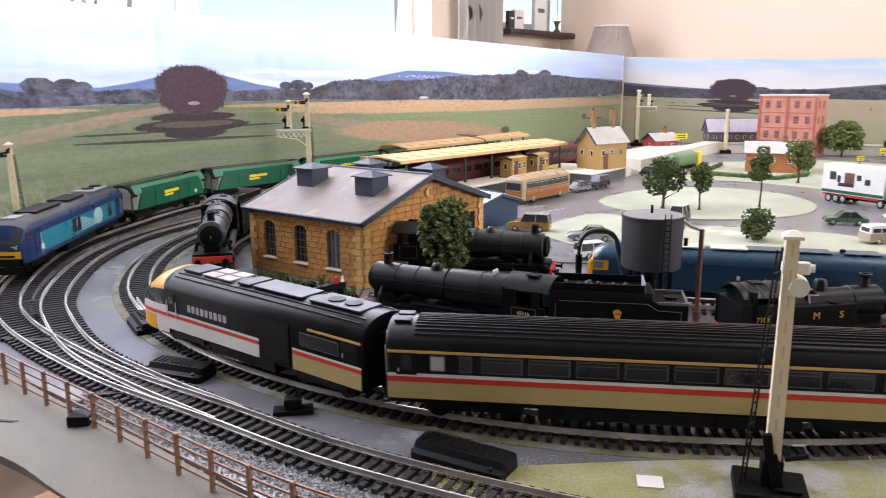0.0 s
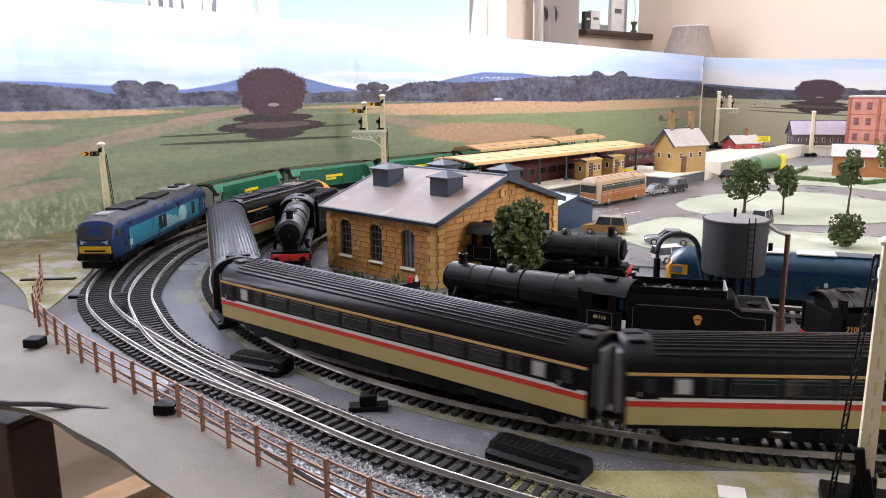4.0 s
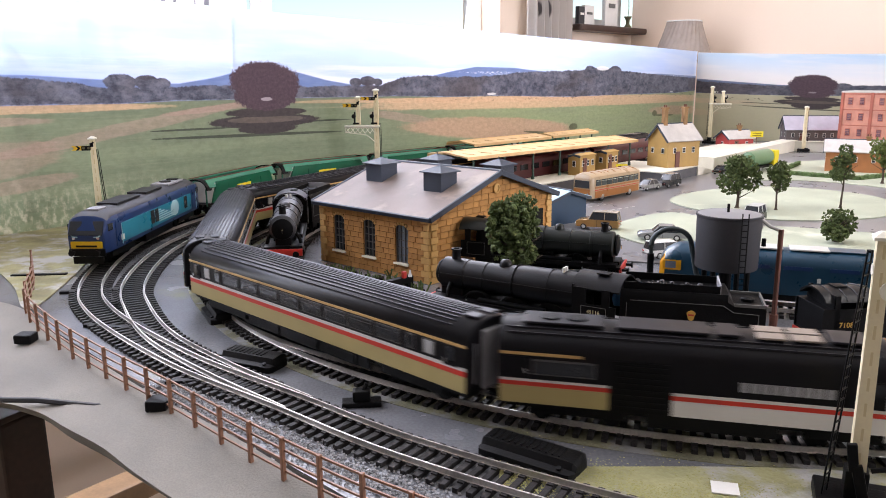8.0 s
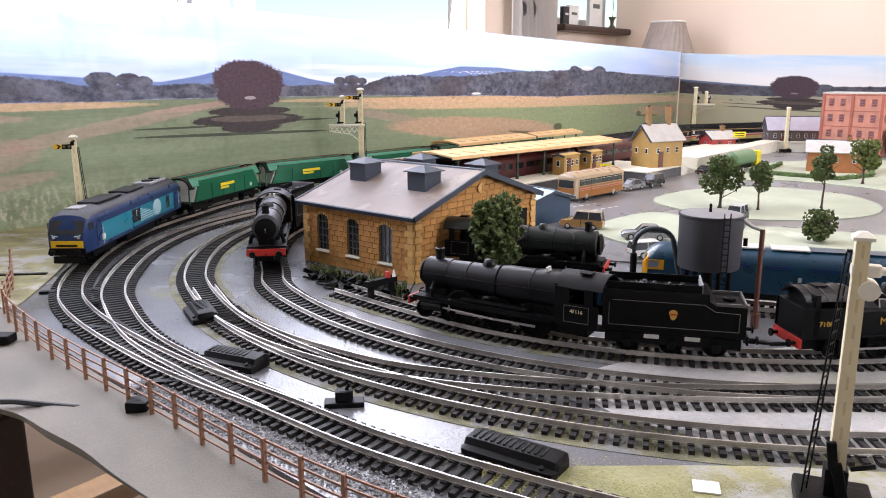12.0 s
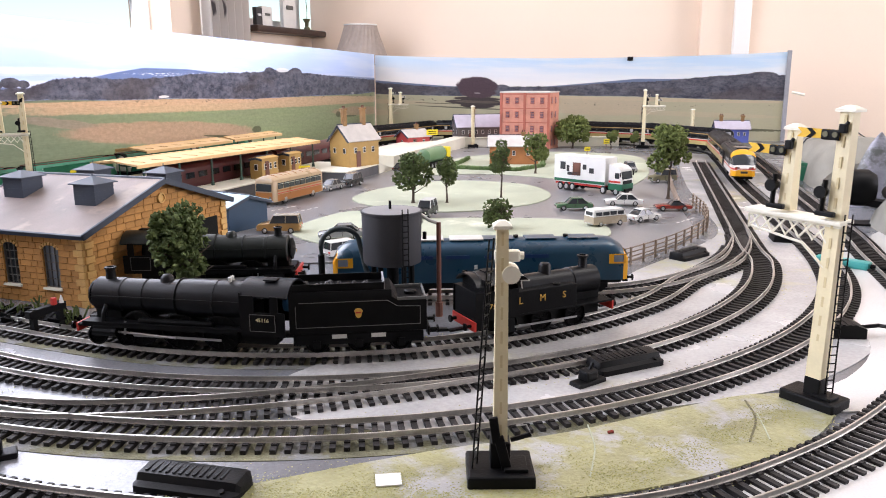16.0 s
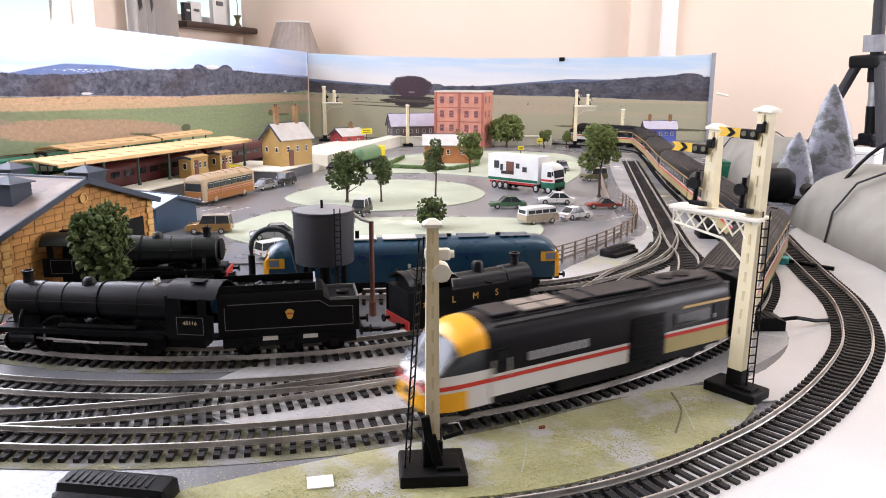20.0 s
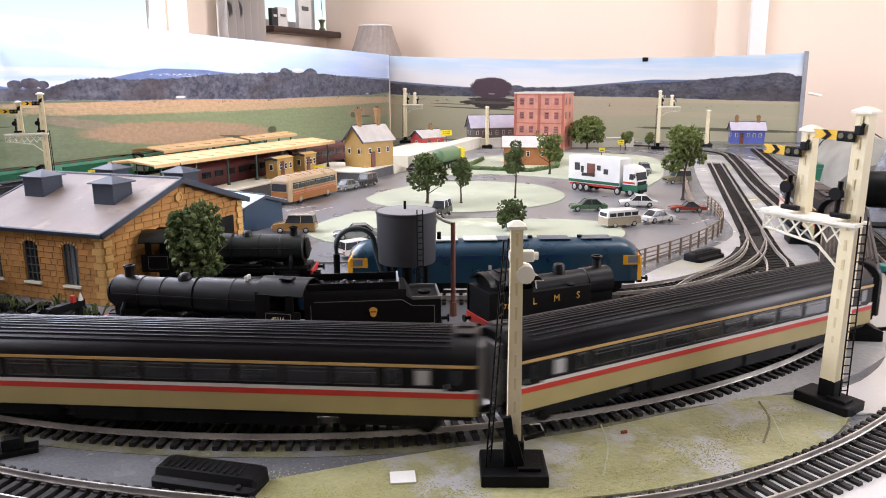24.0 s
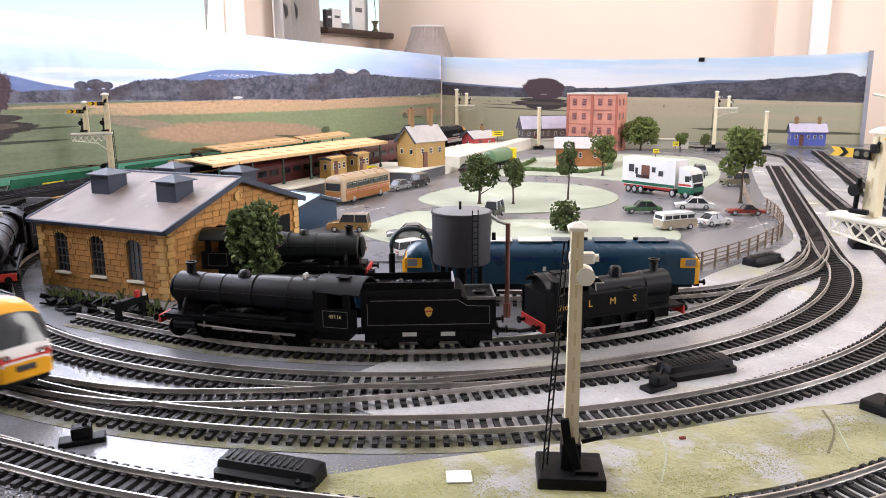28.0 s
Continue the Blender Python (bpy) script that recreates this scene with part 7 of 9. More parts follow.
slab("meadow_strip", smooth_outline([(-0.56, 0.71), (-0.46, 0.63), (-0.395, 0.565), (-0.345, 0.505), (-0.365, 0.60), (-0.395, 0.70), (-0.40, 0.80), (-0.47, 0.83)]), 0.0002, 0.0012, SCATTER, "worn green scatter grass before the printed meadow", category="grass")
sq = thing("paper_square", pose(0.0845, 0.2885, 0.0012, 0, 0, -10), "small square of white paper on the grass", "paper")
part("paper", box(BM(), 0, 0, 0.0003, 0.0105, 0.0095, 0.0005), WHITE, sq)


def island_mat(name, a, b, rough=0.85):
    """Loose grains, each of its own shade between a and b."""
    m, nt, bs = principled(name, rough, 0.0, 0.3)
    geo = nt.nodes.new("ShaderNodeNewGeometry")
    mx = nt.nodes.new("ShaderNodeMix")
    mx.data_type = "RGBA"
    mx.inputs["A"].default_value, mx.inputs["B"].default_value = (*a, 1), (*b, 1)
    nt.links.new(geo.outputs["Random Per Island"], mx.inputs["Factor"])
    nt.links.new(mx.outputs["Result"], bs.inputs["Base Color"])
    return m


def grains(name, label, category, n, place, r0, r1, material, flat=0.6, seed=3):
    """Many small loose grains lying on the board, in one mesh."""
    rng = np.random.default_rng(seed)
    xy = place(rng, n)
    n = len(xy)
    r = rng.uniform(r0, r1, n)
    base = np.array([(1, 0, 0), (0, 1, 0), (-1, 0, 0), (0, -1, 0), (0, 0, 1), (0, 0, -1)], float)
    faces = np.array([(0, 1, 4), (1, 2, 4), (2, 3, 4), (3, 0, 4), (1, 0, 5), (2, 1, 5), (3, 2, 5), (0, 3, 5)])
    v = base[None] * r[:, None, None] * rng.uniform(0.6, 1.4, (n, 6, 1))
    t = rng.uniform(0, 6.28, n)
    x, y = v[:, :, 0] * np.cos(t)[:, None] - v[:, :, 1] * np.sin(t)[:, None], v[:, :, 0] * np.sin(t)[:, None] + v[:, :, 1] * np.cos(t)[:, None]
    v = np.stack([x + xy[:, :1], y + xy[:, 1:2], v[:, :, 2] * flat + xy[:, 2:3] + r[:, None] * flat * 0.5], -1).reshape(-1, 3)
    f = (faces[None] + 6 * np.arange(n)[:, None, None]).reshape(-1, 3)
    me = bpy.data.meshes.new(name)
    me.from_pydata(v.tolist(), [], f.tolist())
    me.materials.append(material)
    return tagged(new(name, me), label, category, kind="stuff")


def beside(line, off, spread, lo, hi, z=0.0003):
    """Grains strewn along a line from lo to hi of its length, off metres to its side."""
    def place(rng, n):
        line_a = np.array(line)[:, :2]
        i = rng.uniform(lo, hi, n) * (len(line_a) - 2)
        k = i.astype(int)
        p = line_a[k] + (line_a[k + 1] - line_a[k]) * (i - k)[:, None]
        d = line_a[k + 1] - line_a[k]
        d = d / np.linalg.norm(d, axis=1)[:, None]
        keep = np.sin(i * 0.37) + np.sin(i * 0.113 + 1) + rng.normal(0, 0.6, n) > -0.4
        q = p + np.stack([-d[:, 1], d[:, 0]], -1) * (off + rng.normal(0, spread, n))[:, None]
        return np.column_stack([q, np.full(n, z)])[keep]
    return place


def on_strip(rng, n):
    """Thick at the strip's near end by the signal, thin and patchy towards the bracket signal."""
    x = -0.005 + 0.31 * rng.random(n) ** 1.5
    mid = 0.289 - 0.03 * np.sin((x - 0.02) * 8.0) + np.maximum(0, x - 0.16) * 0.22
    y = mid + rng.normal(0, 0.0125, n)
    keep = np.sin(x * 160 + y * 90) + np.sin(x * 70 - y * 210) + rng.normal(0, 0.7, n) > -0.7 + 5.0 * np.maximum(0, x - 0.12)
    return np.column_stack([x, y, np.full(n, 0.0011)])[keep]


def gravel_bed(rng, n):
    u = rng.random(n)
    x = -0.19 + 0.24 * u + rng.normal(0, 0.004, n)
    y = 0.377 - 0.163 * u + rng.normal(0, 0.0062, n)
    return np.column_stack([x, y, np.full(n, 0.0002) + 0.0004 * rng.random(n)])


GRASS_GRAIN = island_mat("scatter_grass_grain", (0.30, 0.305, 0.12), (0.44, 0.41, 0.19))
GRAVEL_GRAIN = island_mat("grey_gravel_grain", (0.10, 0.10, 0.105), (0.34, 0.34, 0.35), 0.7)
grains("gravel", "loose fine grey gravel between the outer track and the fence", "gravel", 5200, gravel_bed, 0.0004, 0.0010, GRAVEL_GRAIN)
grains("scatter_grass", "yellow-green scatter grass strewn between the front tracks", "grass", 15000, on_strip, 0.0002, 0.00050, GRASS_GRAIN, 0.35, seed=5)
grains("scatter_grass", "thin yellow-green scatter grass along the oval track", "grass", 2600, beside(MAIN, -0.019, 0.0028, 0.0, 1.0), 0.0003, 0.0007, GRASS_GRAIN, seed=7)
grains("scatter_grass", "thin yellow-green scatter grass along the siding", "grass", 1500, beside(SIDING, -0.019, 0.003, 0.05, 0.95), 0.0003, 0.0007, GRASS_GRAIN, seed=9)
grains("scatter_grass", "thin yellow-green scatter grass along the inner loop", "grass", 1200, beside(INNER, 0.019, 0.003, 0.0, 1.0), 0.0003, 0.0007, GRASS_GRAIN, seed=11)


# ---- car park, station and town ----
slab("car_park", smooth_outline([(0.03, 0.80), (0.06, 0.70), (0.20, 0.655), (0.335, 0.585), (0.41, 0.615), (0.50, 0.68), (0.57, 0.80), (0.68, 1.00), (0.80, 1.20), (0.90, 1.42), (0.80, 1.60), (0.62, 1.66), (0.46, 1.58), (0.34, 1.40), (0.20, 1.20), (0.09, 1.02)]), 0.0003, 0.0012, ASPHALT, "grey painted car park and roads", category="road")
slab("lawn_island", smooth_outline([(0.207, 1.013), (0.25, 1.085), (0.32, 1.135), (0.40, 1.145), (0.478, 1.07), (0.475, 0.97), (0.418, 0.903), (0.304, 0.880), (0.240, 0.925)]), 0.0013, 0.0026, LAWN, "pale green oval lawn in the car park", category="lawn")
slab("lawn_strip", smooth_outline([(0.105, 0.815), (0.150, 0.895), (0.195, 0.925), (0.245, 0.858), (0.328, 0.829), (0.43, 0.772), (0.42, 0.705), (0.35, 0.66), (0.25, 0.690), (0.14, 0.735)]), 0.0013, 0.0024, LAWN, "pale green lawn between the car park and sidings", category="lawn")
slab("lawn_corner", smooth_outline([(0.355, 1.235), (0.46, 1.215), (0.545, 1.13), (0.60, 1.00), (0.665, 1.05), (0.76, 1.18), (0.85, 1.40), (0.73, 1.52), (0.56, 1.50), (0.45, 1.40)]), 0.0013, 0.0024, LAWN, "pale green lawn round the small house and mill", category="lawn")
for a, b, c, d in ((0.10, 0.965, 40, 0.05), (0.125, 0.945, 40, 0.05), (0.50, 0.795, 30, 0.04), (0.52, 0.735, 30, 0.05)):
    for k in range(4):
        ln = thing("road_marking", pose(a + k * 0.012 * math.cos(radians(c)), b + k * 0.012 * math.sin(radians(c)), 0.0013, 0, 0, c), "short white painted parking line", "road marking", "parking lines")
        part("line", box(BM(), 0, 0, 0.0002, 0.007, 0.0016, 0.0003), WHITE, ln)


def station_pose(s, off):
    """A place along the station line; off: metres to its right."""
    p = np.array(LP) + LEFT * s + np.array([0.791, -0.612]) * off
    return pose(p[0], p[1], 0, 0, 0, math.degrees(math.atan2(LEFT[1], LEFT[0])))


def platform(s0, s1, off0, off1, label, z=0.018):
    p = thing("station_platform", station_pose(0, 0), label, "platform", "station platforms")
    part("wall", box(BM(), (s0 + s1) / 2, -(off0 + off1) / 2, z / 2 - 0.001, s1 - s0 - 0.002, off1 - off0 - 0.003, z - 0.002), PLATFORM_EDGE, p, "dark platform face")
    part("surface", box(BM(), (s0 + s1) / 2, -(off0 + off1) / 2, z - 0.001, s1 - s0, off1 - off0, 0.002, 0.0003), PLATFORM, p, "pale platform top")
    part("ramp", prism(BM(), [(s1, 0), (s1, z), (s1 + 0.075, 0.001), (s1 + 0.075, 0)], -off1, -off0), PLATFORM, p, "pale sloping platform end")
    return p


platform(0.10, 0.436, 0.078, 0.130, "long pale platform with a dark face beside the car park")
platform(0.438, 0.560, 0.078, 0.196, "wide pale platform end with a ramp under the station house")
platform(0.15, 0.95, -0.098, -0.045, "narrow far platform between the station tracks")
platform(0.62, 1.02, 0.06, 0.15, "pale far end of the station platform")


GREEN_IRON = mat("station_green", (0.03, 0.07, 0.05), 0.5)


def canopy(m, length, width, z, label, posts=6):
    """A shallow canopy that runs along x from m; its front edge lies on m's x axis, its columns just behind that edge."""
    c = thing("platform_canopy", m, label, "canopy", "platform canopies")
    bm = prism(BM(), [(-0.0005, z), (width * 0.55, z + 0.0040), (width, z + 0.0008), (width, z + 0.0030), (width * 0.55, z + 0.0062), (-0.0005, z + 0.0022)], 0, length, Matrix(((0, 1, 0, 0), (1, 0, 0, 0), (0, 0, 1, 0), (0, 0, 0, 1))))
    r = part("roof", bm, BUFF, c, "shallow buff canopy roof")
    part("ridge_strip", box(BM(), length / 2, width * 0.55, z + 0.0064, length, 0.0016, 0.0008), BUFF, r)
    for y in (0.0, width):
        part("valance", box(BM(), length / 2, y, z - 0.0002, length, 0.0012, 0.0036), BUFF, r, "buff valance")
    for i in range(int(length / 0.030)):
        part("roof_joint", box(BM(), 0.015 + i * 0.030, width * 0.27, z + 0.0044, 0.0007, width * 0.52, 0.0006, m=Matrix()), CANOPY_JOINT, r)
    for i in range(posts):
        x = 0.015 + (length - 0.03) * i / (posts - 1)
        part("column", cyl(cyl(BM(), (x, 0.005, 0.0), (x, 0.005, z), 0.0014, n=8), (x, 0.005, 0.0), (x, 0.005, 0.005), 0.0024, n=8), GREEN_IRON, c, "green iron column")
        part("bracket", box(BM(), x, width * 0.3, z - 0.0014, 0.0014, width * 0.55, 0.0018), GREEN_IRON, c)
    return c


CANOPY_JOINT = mat("brown_canopy_joint", (0.52, 0.32, 0.14), 0.6)
canopy(station_pose(0.115, 0.086) @ pose(0, 0, 0.018, 0, 0, -4.5), 0.390, 0.078, 0.0392, "long buff platform canopy on green columns", 7)
canopy(station_pose(0.285, -0.047) @ pose(0, 0, 0.018, 0, 0, -2), 0.200, 0.060, 0.0375, "second buff canopy over the far platform", 4)
canopy(station_pose(0.505, -0.050) @ pose(0, 0, 0.018, 0, 0, 0), 0.150, 0.040, 0.0370, "short buff canopy beyond the station house", 4)


def small_windows(parent, wdt, z, n, y, glass=None, w=0.006, h=0.009):
    for i in range(n):
        x = -wdt / 2 + wdt * (i + 0.5) / n
        win = part("window", box(BM(), x, y, z, w, 0.0008, h), WHITE, parent, "white-framed window")
        part("pane", box(BM(), x, y - math.copysign(0.0004, -y), z, w - 0.0016, 0.0008, h - 0.0016), glass or GLASS_DARK, win)
        part("bar", box(BM(), x, y - math.copysign(0.0008, -y), z, w - 0.001, 0.0004, 0.0005), WHITE, win)


CHIMNEY_BRICK = mat("brown_chimney_brick", (0.28, 0.16, 0.065), 0.75, vary=0.2, bump=0.4)


def house(m, label, w, d, eave, ridge, wall_m, roof_m, chimneys=(), windows=(3, 2), over=0.004, doors=1, rows=1, category="building", group="", chimney_h=0.018):
    """A gabled house: x along its ridge."""
    h = thing("model_house", m, label, category, group)
    part("wall", prism(BM(), [(-d / 2, 0), (d / 2, 0), (d / 2, eave), (0, ridge), (-d / 2, eave)], -w / 2, w / 2, Matrix(((0, 1, 0, 0), (1, 0, 0, 0), (0, 0, 1, 0), (0, 0, 0, 1)))), wall_m, h)
    sl, tilt = math.hypot(d / 2, ridge - eave), math.degrees(math.atan2(ridge - eave, d / 2))
    for s in (0, 180):
        r = part("roof", box(BM(), 0, -(sl + over) / 2, 0.0008, w + 2 * over, sl + over, 0.0018, 0.0003), roof_m, h, "roof slope")
        r.matrix_basis = pose(0, 0, ridge, 0, 0, s) @ pose(0, 0, 0, tilt, 0, 0)
        for e in (-1, 1):
            part("barge_board", box(BM(), e * (w / 2 + over), -(sl + over) / 2, -0.0004, 0.0012, sl + over, 0.0030), LEAD, r)
    part("ridge", cyl(BM(), (-w / 2 - over, 0, ridge + 0.0016), (w / 2 + over, 0, ridge + 0.0016), 0.0011, n=6), LEAD, h)
    for x, y in chimneys:
        c = part("chimney", box(box(BM(), x, y, ridge + chimney_h / 2 - 0.004, 0.0072, 0.0072, chimney_h + 0.008, 0.0004), x, y, ridge + chimney_h, 0.0094, 0.0094, 0.0026, 0.0004), CHIMNEY_BRICK, h, "brown brick chimney")
        for dx in (-0.0018, 0.0018):
            part("chimney_pot", cyl(BM(), (x + dx, y, ridge + chimney_h), (x + dx, y, ridge + chimney_h + 0.0052), 0.0014, 0.0011, n=8), RUST, c)
    for rr in range(rows):
        z = eave * (0.62 if rows == 1 else (rr + 0.55) / rows)
        for s in (-1, 1):
            small_windows(h, w * 0.9, z, windows[0], s * (d / 2 + 0.0002))
    for e in (-1, 1):
        for i in range(windows[1]):
            y = -d / 2 + d * (i + 0.5) / windows[1]
            win = part("window", box(BM(), e * (w / 2 + 0.0002), y, eave * 0.6, 0.0008, 0.006, 0.009), WHITE, h)
            part("pane", box(BM(), e * (w / 2 + 0.0006), y, eave * 0.6, 0.0008, 0.0044, 0.0074), GLASS_DARK, win)
    for i in range(doors):
        part("door", box(BM(), -w * 0.2 + i * w * 0.35, -d / 2 - 0.0005, 0.0125, 0.009, 0.0010, 0.025), RUST, h, "brown door")
    return h


LD = math.degrees(math.atan2(LEFT[1], LEFT[0]))
BD = math.degrees(math.atan2(ALONG_B[1], ALONG_B[0]))
house(pose(0.263, 1.279, 0.018, 0, 0, LD - 20), "ochre station house with two tall chimneys on the platform", 0.066, 0.046, 0.043, 0.066, OCHRE, ROOF_PALE, ((-0.022, 0.0), (0.020, 0.0)), (3, 2), chimney_h=0.026)
for o, t, w in ((0.345, 0.112, 0.042), (0.412, 0.114, 0.034)):
    house(station_pose(o, t) @ pose(0, 0, 0.018), "low ochre platform building under the canopy", w, 0.020, 0.028, 0.0300, OCHRE, OCHRE, (), (3, 1), 0.001)
house(pose(0.478, 1.705, 0, 0, 0, LD - 30), "small red-walled hut with a grey roof", 0.060, 0.045, 0.030, 0.044, RED_WALL, ROOF_PALE, ((0.010, 0.0),), (2, 1), chimney_h=0.010)
house(pose(0.647, 1.751, 0.012, 0, 0, BD + 22), "dark-walled goods house with a lilac slate roof", 0.105, 0.055, 0.034, 0.059, mat("dark_card_wall", (0.13, 0.11, 0.11), 0.7), LILAC_ROOF, ((-0.008, 0.0),), (6, 2), chimney_h=0.016)
house(pose(0.577, 1.352, 0.002, 0, 0, BD + 6), "small brown brick bungalow with a flat pale roof", 0.088, 0.062, 0.034, 0.050, mat("orange_brick_card", (0.42, 0.17, 0.06), 0.7, vary=0.15), ROOF_PALE, ((0.018, 0.0),), (3, 2), chimney_h=0.006)
house(pose(1.212, 1.556, 0.006, 0, 0, BD), "blue-walled signal house with a lilac roof", 0.072, 0.045, 0.032, 0.048, BLUE_WALL, LILAC_ROOF, ((-0.024, 0.0), (0.024, 0.0)), (5, 2), chimney_h=0.012)
house(pose(0.037, 0.886, 0.0, 0, 0, -50), "navy-walled store with a pale blue roof behind the engine shed", 0.085, 0.055, 0.029, 0.037, mat("navy_card", (0.022, 0.055, 0.105), 0.6), mat("light_blue_roof", (0.40, 0.56, 0.68), 0.5, vary=0.15), (), (0, 0), 0.004)


def mill():
    m = thing("brick_mill", pose(0.738, 1.648, 0, 0, 0, BD - 14), "tall salmon brick mill with rows of windows", "building")
    W, D, H = 0.114, 0.075, 0.124
    part("wall", box(BM(), 0, 0, H / 2, W, D, H), MILL_BRICK, m, "salmon brick walls")
    part("parapet", box(BM(), 0, 0, H + 0.0012, W + 0.003, D + 0.003, 0.0030, 0.0004), ROOF_PALE, m)
    for k in range(4):
        part("string_course", box(BM(), 0, -D / 2 - 0.0004, H * (k + 1) / 4 - 0.003, W + 0.0010, 0.0012, 0.0016), mat("dark_brick_band", (0.40, 0.12, 0.08), 0.7) if k == 0 else bpy.data.materials["dark_brick_band"], m)
    for x in (-W / 2, 0.0, W / 2):
        part("pilaster", box(BM(), x * 0.97, -D / 2 - 0.0006, H / 2, 0.0055, 0.0016, H), bpy.data.materials["dark_brick_band"], m)
    for r in range(4):
        for x in (-0.044, -0.022, 0.014, 0.036):
            z = H * (r + 0.45) / 4
            w = part("window", box(BM(), x + 0.004, -D / 2 - 0.0003, z, 0.0098, 0.0008, 0.0150), bpy.data.materials["dark_brick_band"], m, "window in a dark brick surround")
            part("pane", box(BM(), x + 0.004, -D / 2 - 0.0006, z, 0.0074, 0.0008, 0.0124), mat("dusty_pane", (0.16, 0.08, 0.10), 0.3) if "dusty_pane" not in bpy.data.materials else bpy.data.materials["dusty_pane"], w)
            for k in (-1, 0, 1):
                part("bar", box(BM(), x + 0.004, -D / 2 - 0.0011, z + k * 0.0032, 0.0074, 0.0004, 0.0005), MILL_BRICK, w)
        for y in (-0.02, 0.01):
            w = part("window", box(BM(), W / 2 + 0.0002, y, H * (r + 0.45) / 4, 0.0008, 0.0098, 0.0150), bpy.data.materials["dark_brick_band"], m)
            part("pane", box(BM(), W / 2 + 0.0006, y, H * (r + 0.45) / 4, 0.0008, 0.0074, 0.0124), bpy.data.materials["dusty_pane"], w)


mill()


def sign(m, w, h, z, label, material=None):
    s = thing("sign_board", m, label, "sign", "yellow signs")
    part("board", box(BM(), 0, 0, z, w, 0.0010, h, 0.0002), material or YELLOW_SIGN, s)
    part("post", cyl(BM(), (0, 0.001, 0), (0, 0.001, z), 0.0008, n=6), RUST, s)
    for k in (-1, 1):
        part("writing", box(BM(), 0, -0.0007, z + k * h * 0.18, w * 0.7, 0.0004, h * 0.12), BLACK, s)


sign(station_pose(0.36, 0.17) @ pose(0, 0, 0.018, 0, 0, -LD), 0.016, 0.011, 0.012, "yellow sign board on the platform")
sign(pose(0.518, 1.687, 0.0), 0.026, 0.012, 0.038, "yellow sign board beside the red hut")
sign(pose(0.545, 1.69, 0.0), 0.014, 0.012, 0.010, "small yellow sign beside the red hut")
sign(pose(0.735, 1.36, 0.0), 0.012, 0.008, 0.022, "small yellow sign before the far curve")
sign(pose(0.865, 1.52, 0.0), 0.014, 0.010, 0.020, "small yellow sign near the far trees")

# walls and ramps past the station, passing under the far trees
for a, b, zz in (((0.335, 1.36), (0.60, 1.73), 0.022), ((0.60, 1.73), (0.95, 1.62), 0.020)):
    a, b = np.array(a), np.array(b)
    t = thing("retaining_wall", facing((a + b) / 2, b - a), "pale low wall along the far road", "wall")
    part("face", box(BM(), 0, 0, zz / 2, float(np.linalg.norm(b - a)), 0.030, zz, 0.0006), PLATFORM, t)
    part("coping", box(BM(), 0, 0, zz + 0.0006, float(np.linalg.norm(b - a)), 0.034, 0.0014), PLATFORM, t)


def hedge_row(a, b, label):
    a, b = np.array(a), np.array(b)
    t = thing("hedge", facing((a + b) / 2, b - a), label, "hedge", "hedges round the small house")
    L = float(np.linalg.norm(b - a))
    bm = BM()
    n = int(L / 0.0022)
    for i in range(n):
        for k in range(3):
            bmesh.ops.create_icosphere(bm, subdivisions=1, radius=random.uniform(0.0022, 0.0030), matrix=pose(-L / 2 + L * i / n, random.gauss(0, 0.0012), 0.002 + k * 0.0024))
    part("foliage", bm, HEDGE, t)


hedge_row((0.435, 1.300), (0.530, 1.225), "clipped green hedge before the small house")
hedge_row((0.530, 1.225), (0.600, 1.270), "clipped green hedge beside the small house")
hedge_row((0.600, 1.270), (0.660, 1.400), "clipped green hedge behind the small house")
hedge_row((0.435, 1.300), (0.52, 1.44), "clipped green hedge along the far lawn")


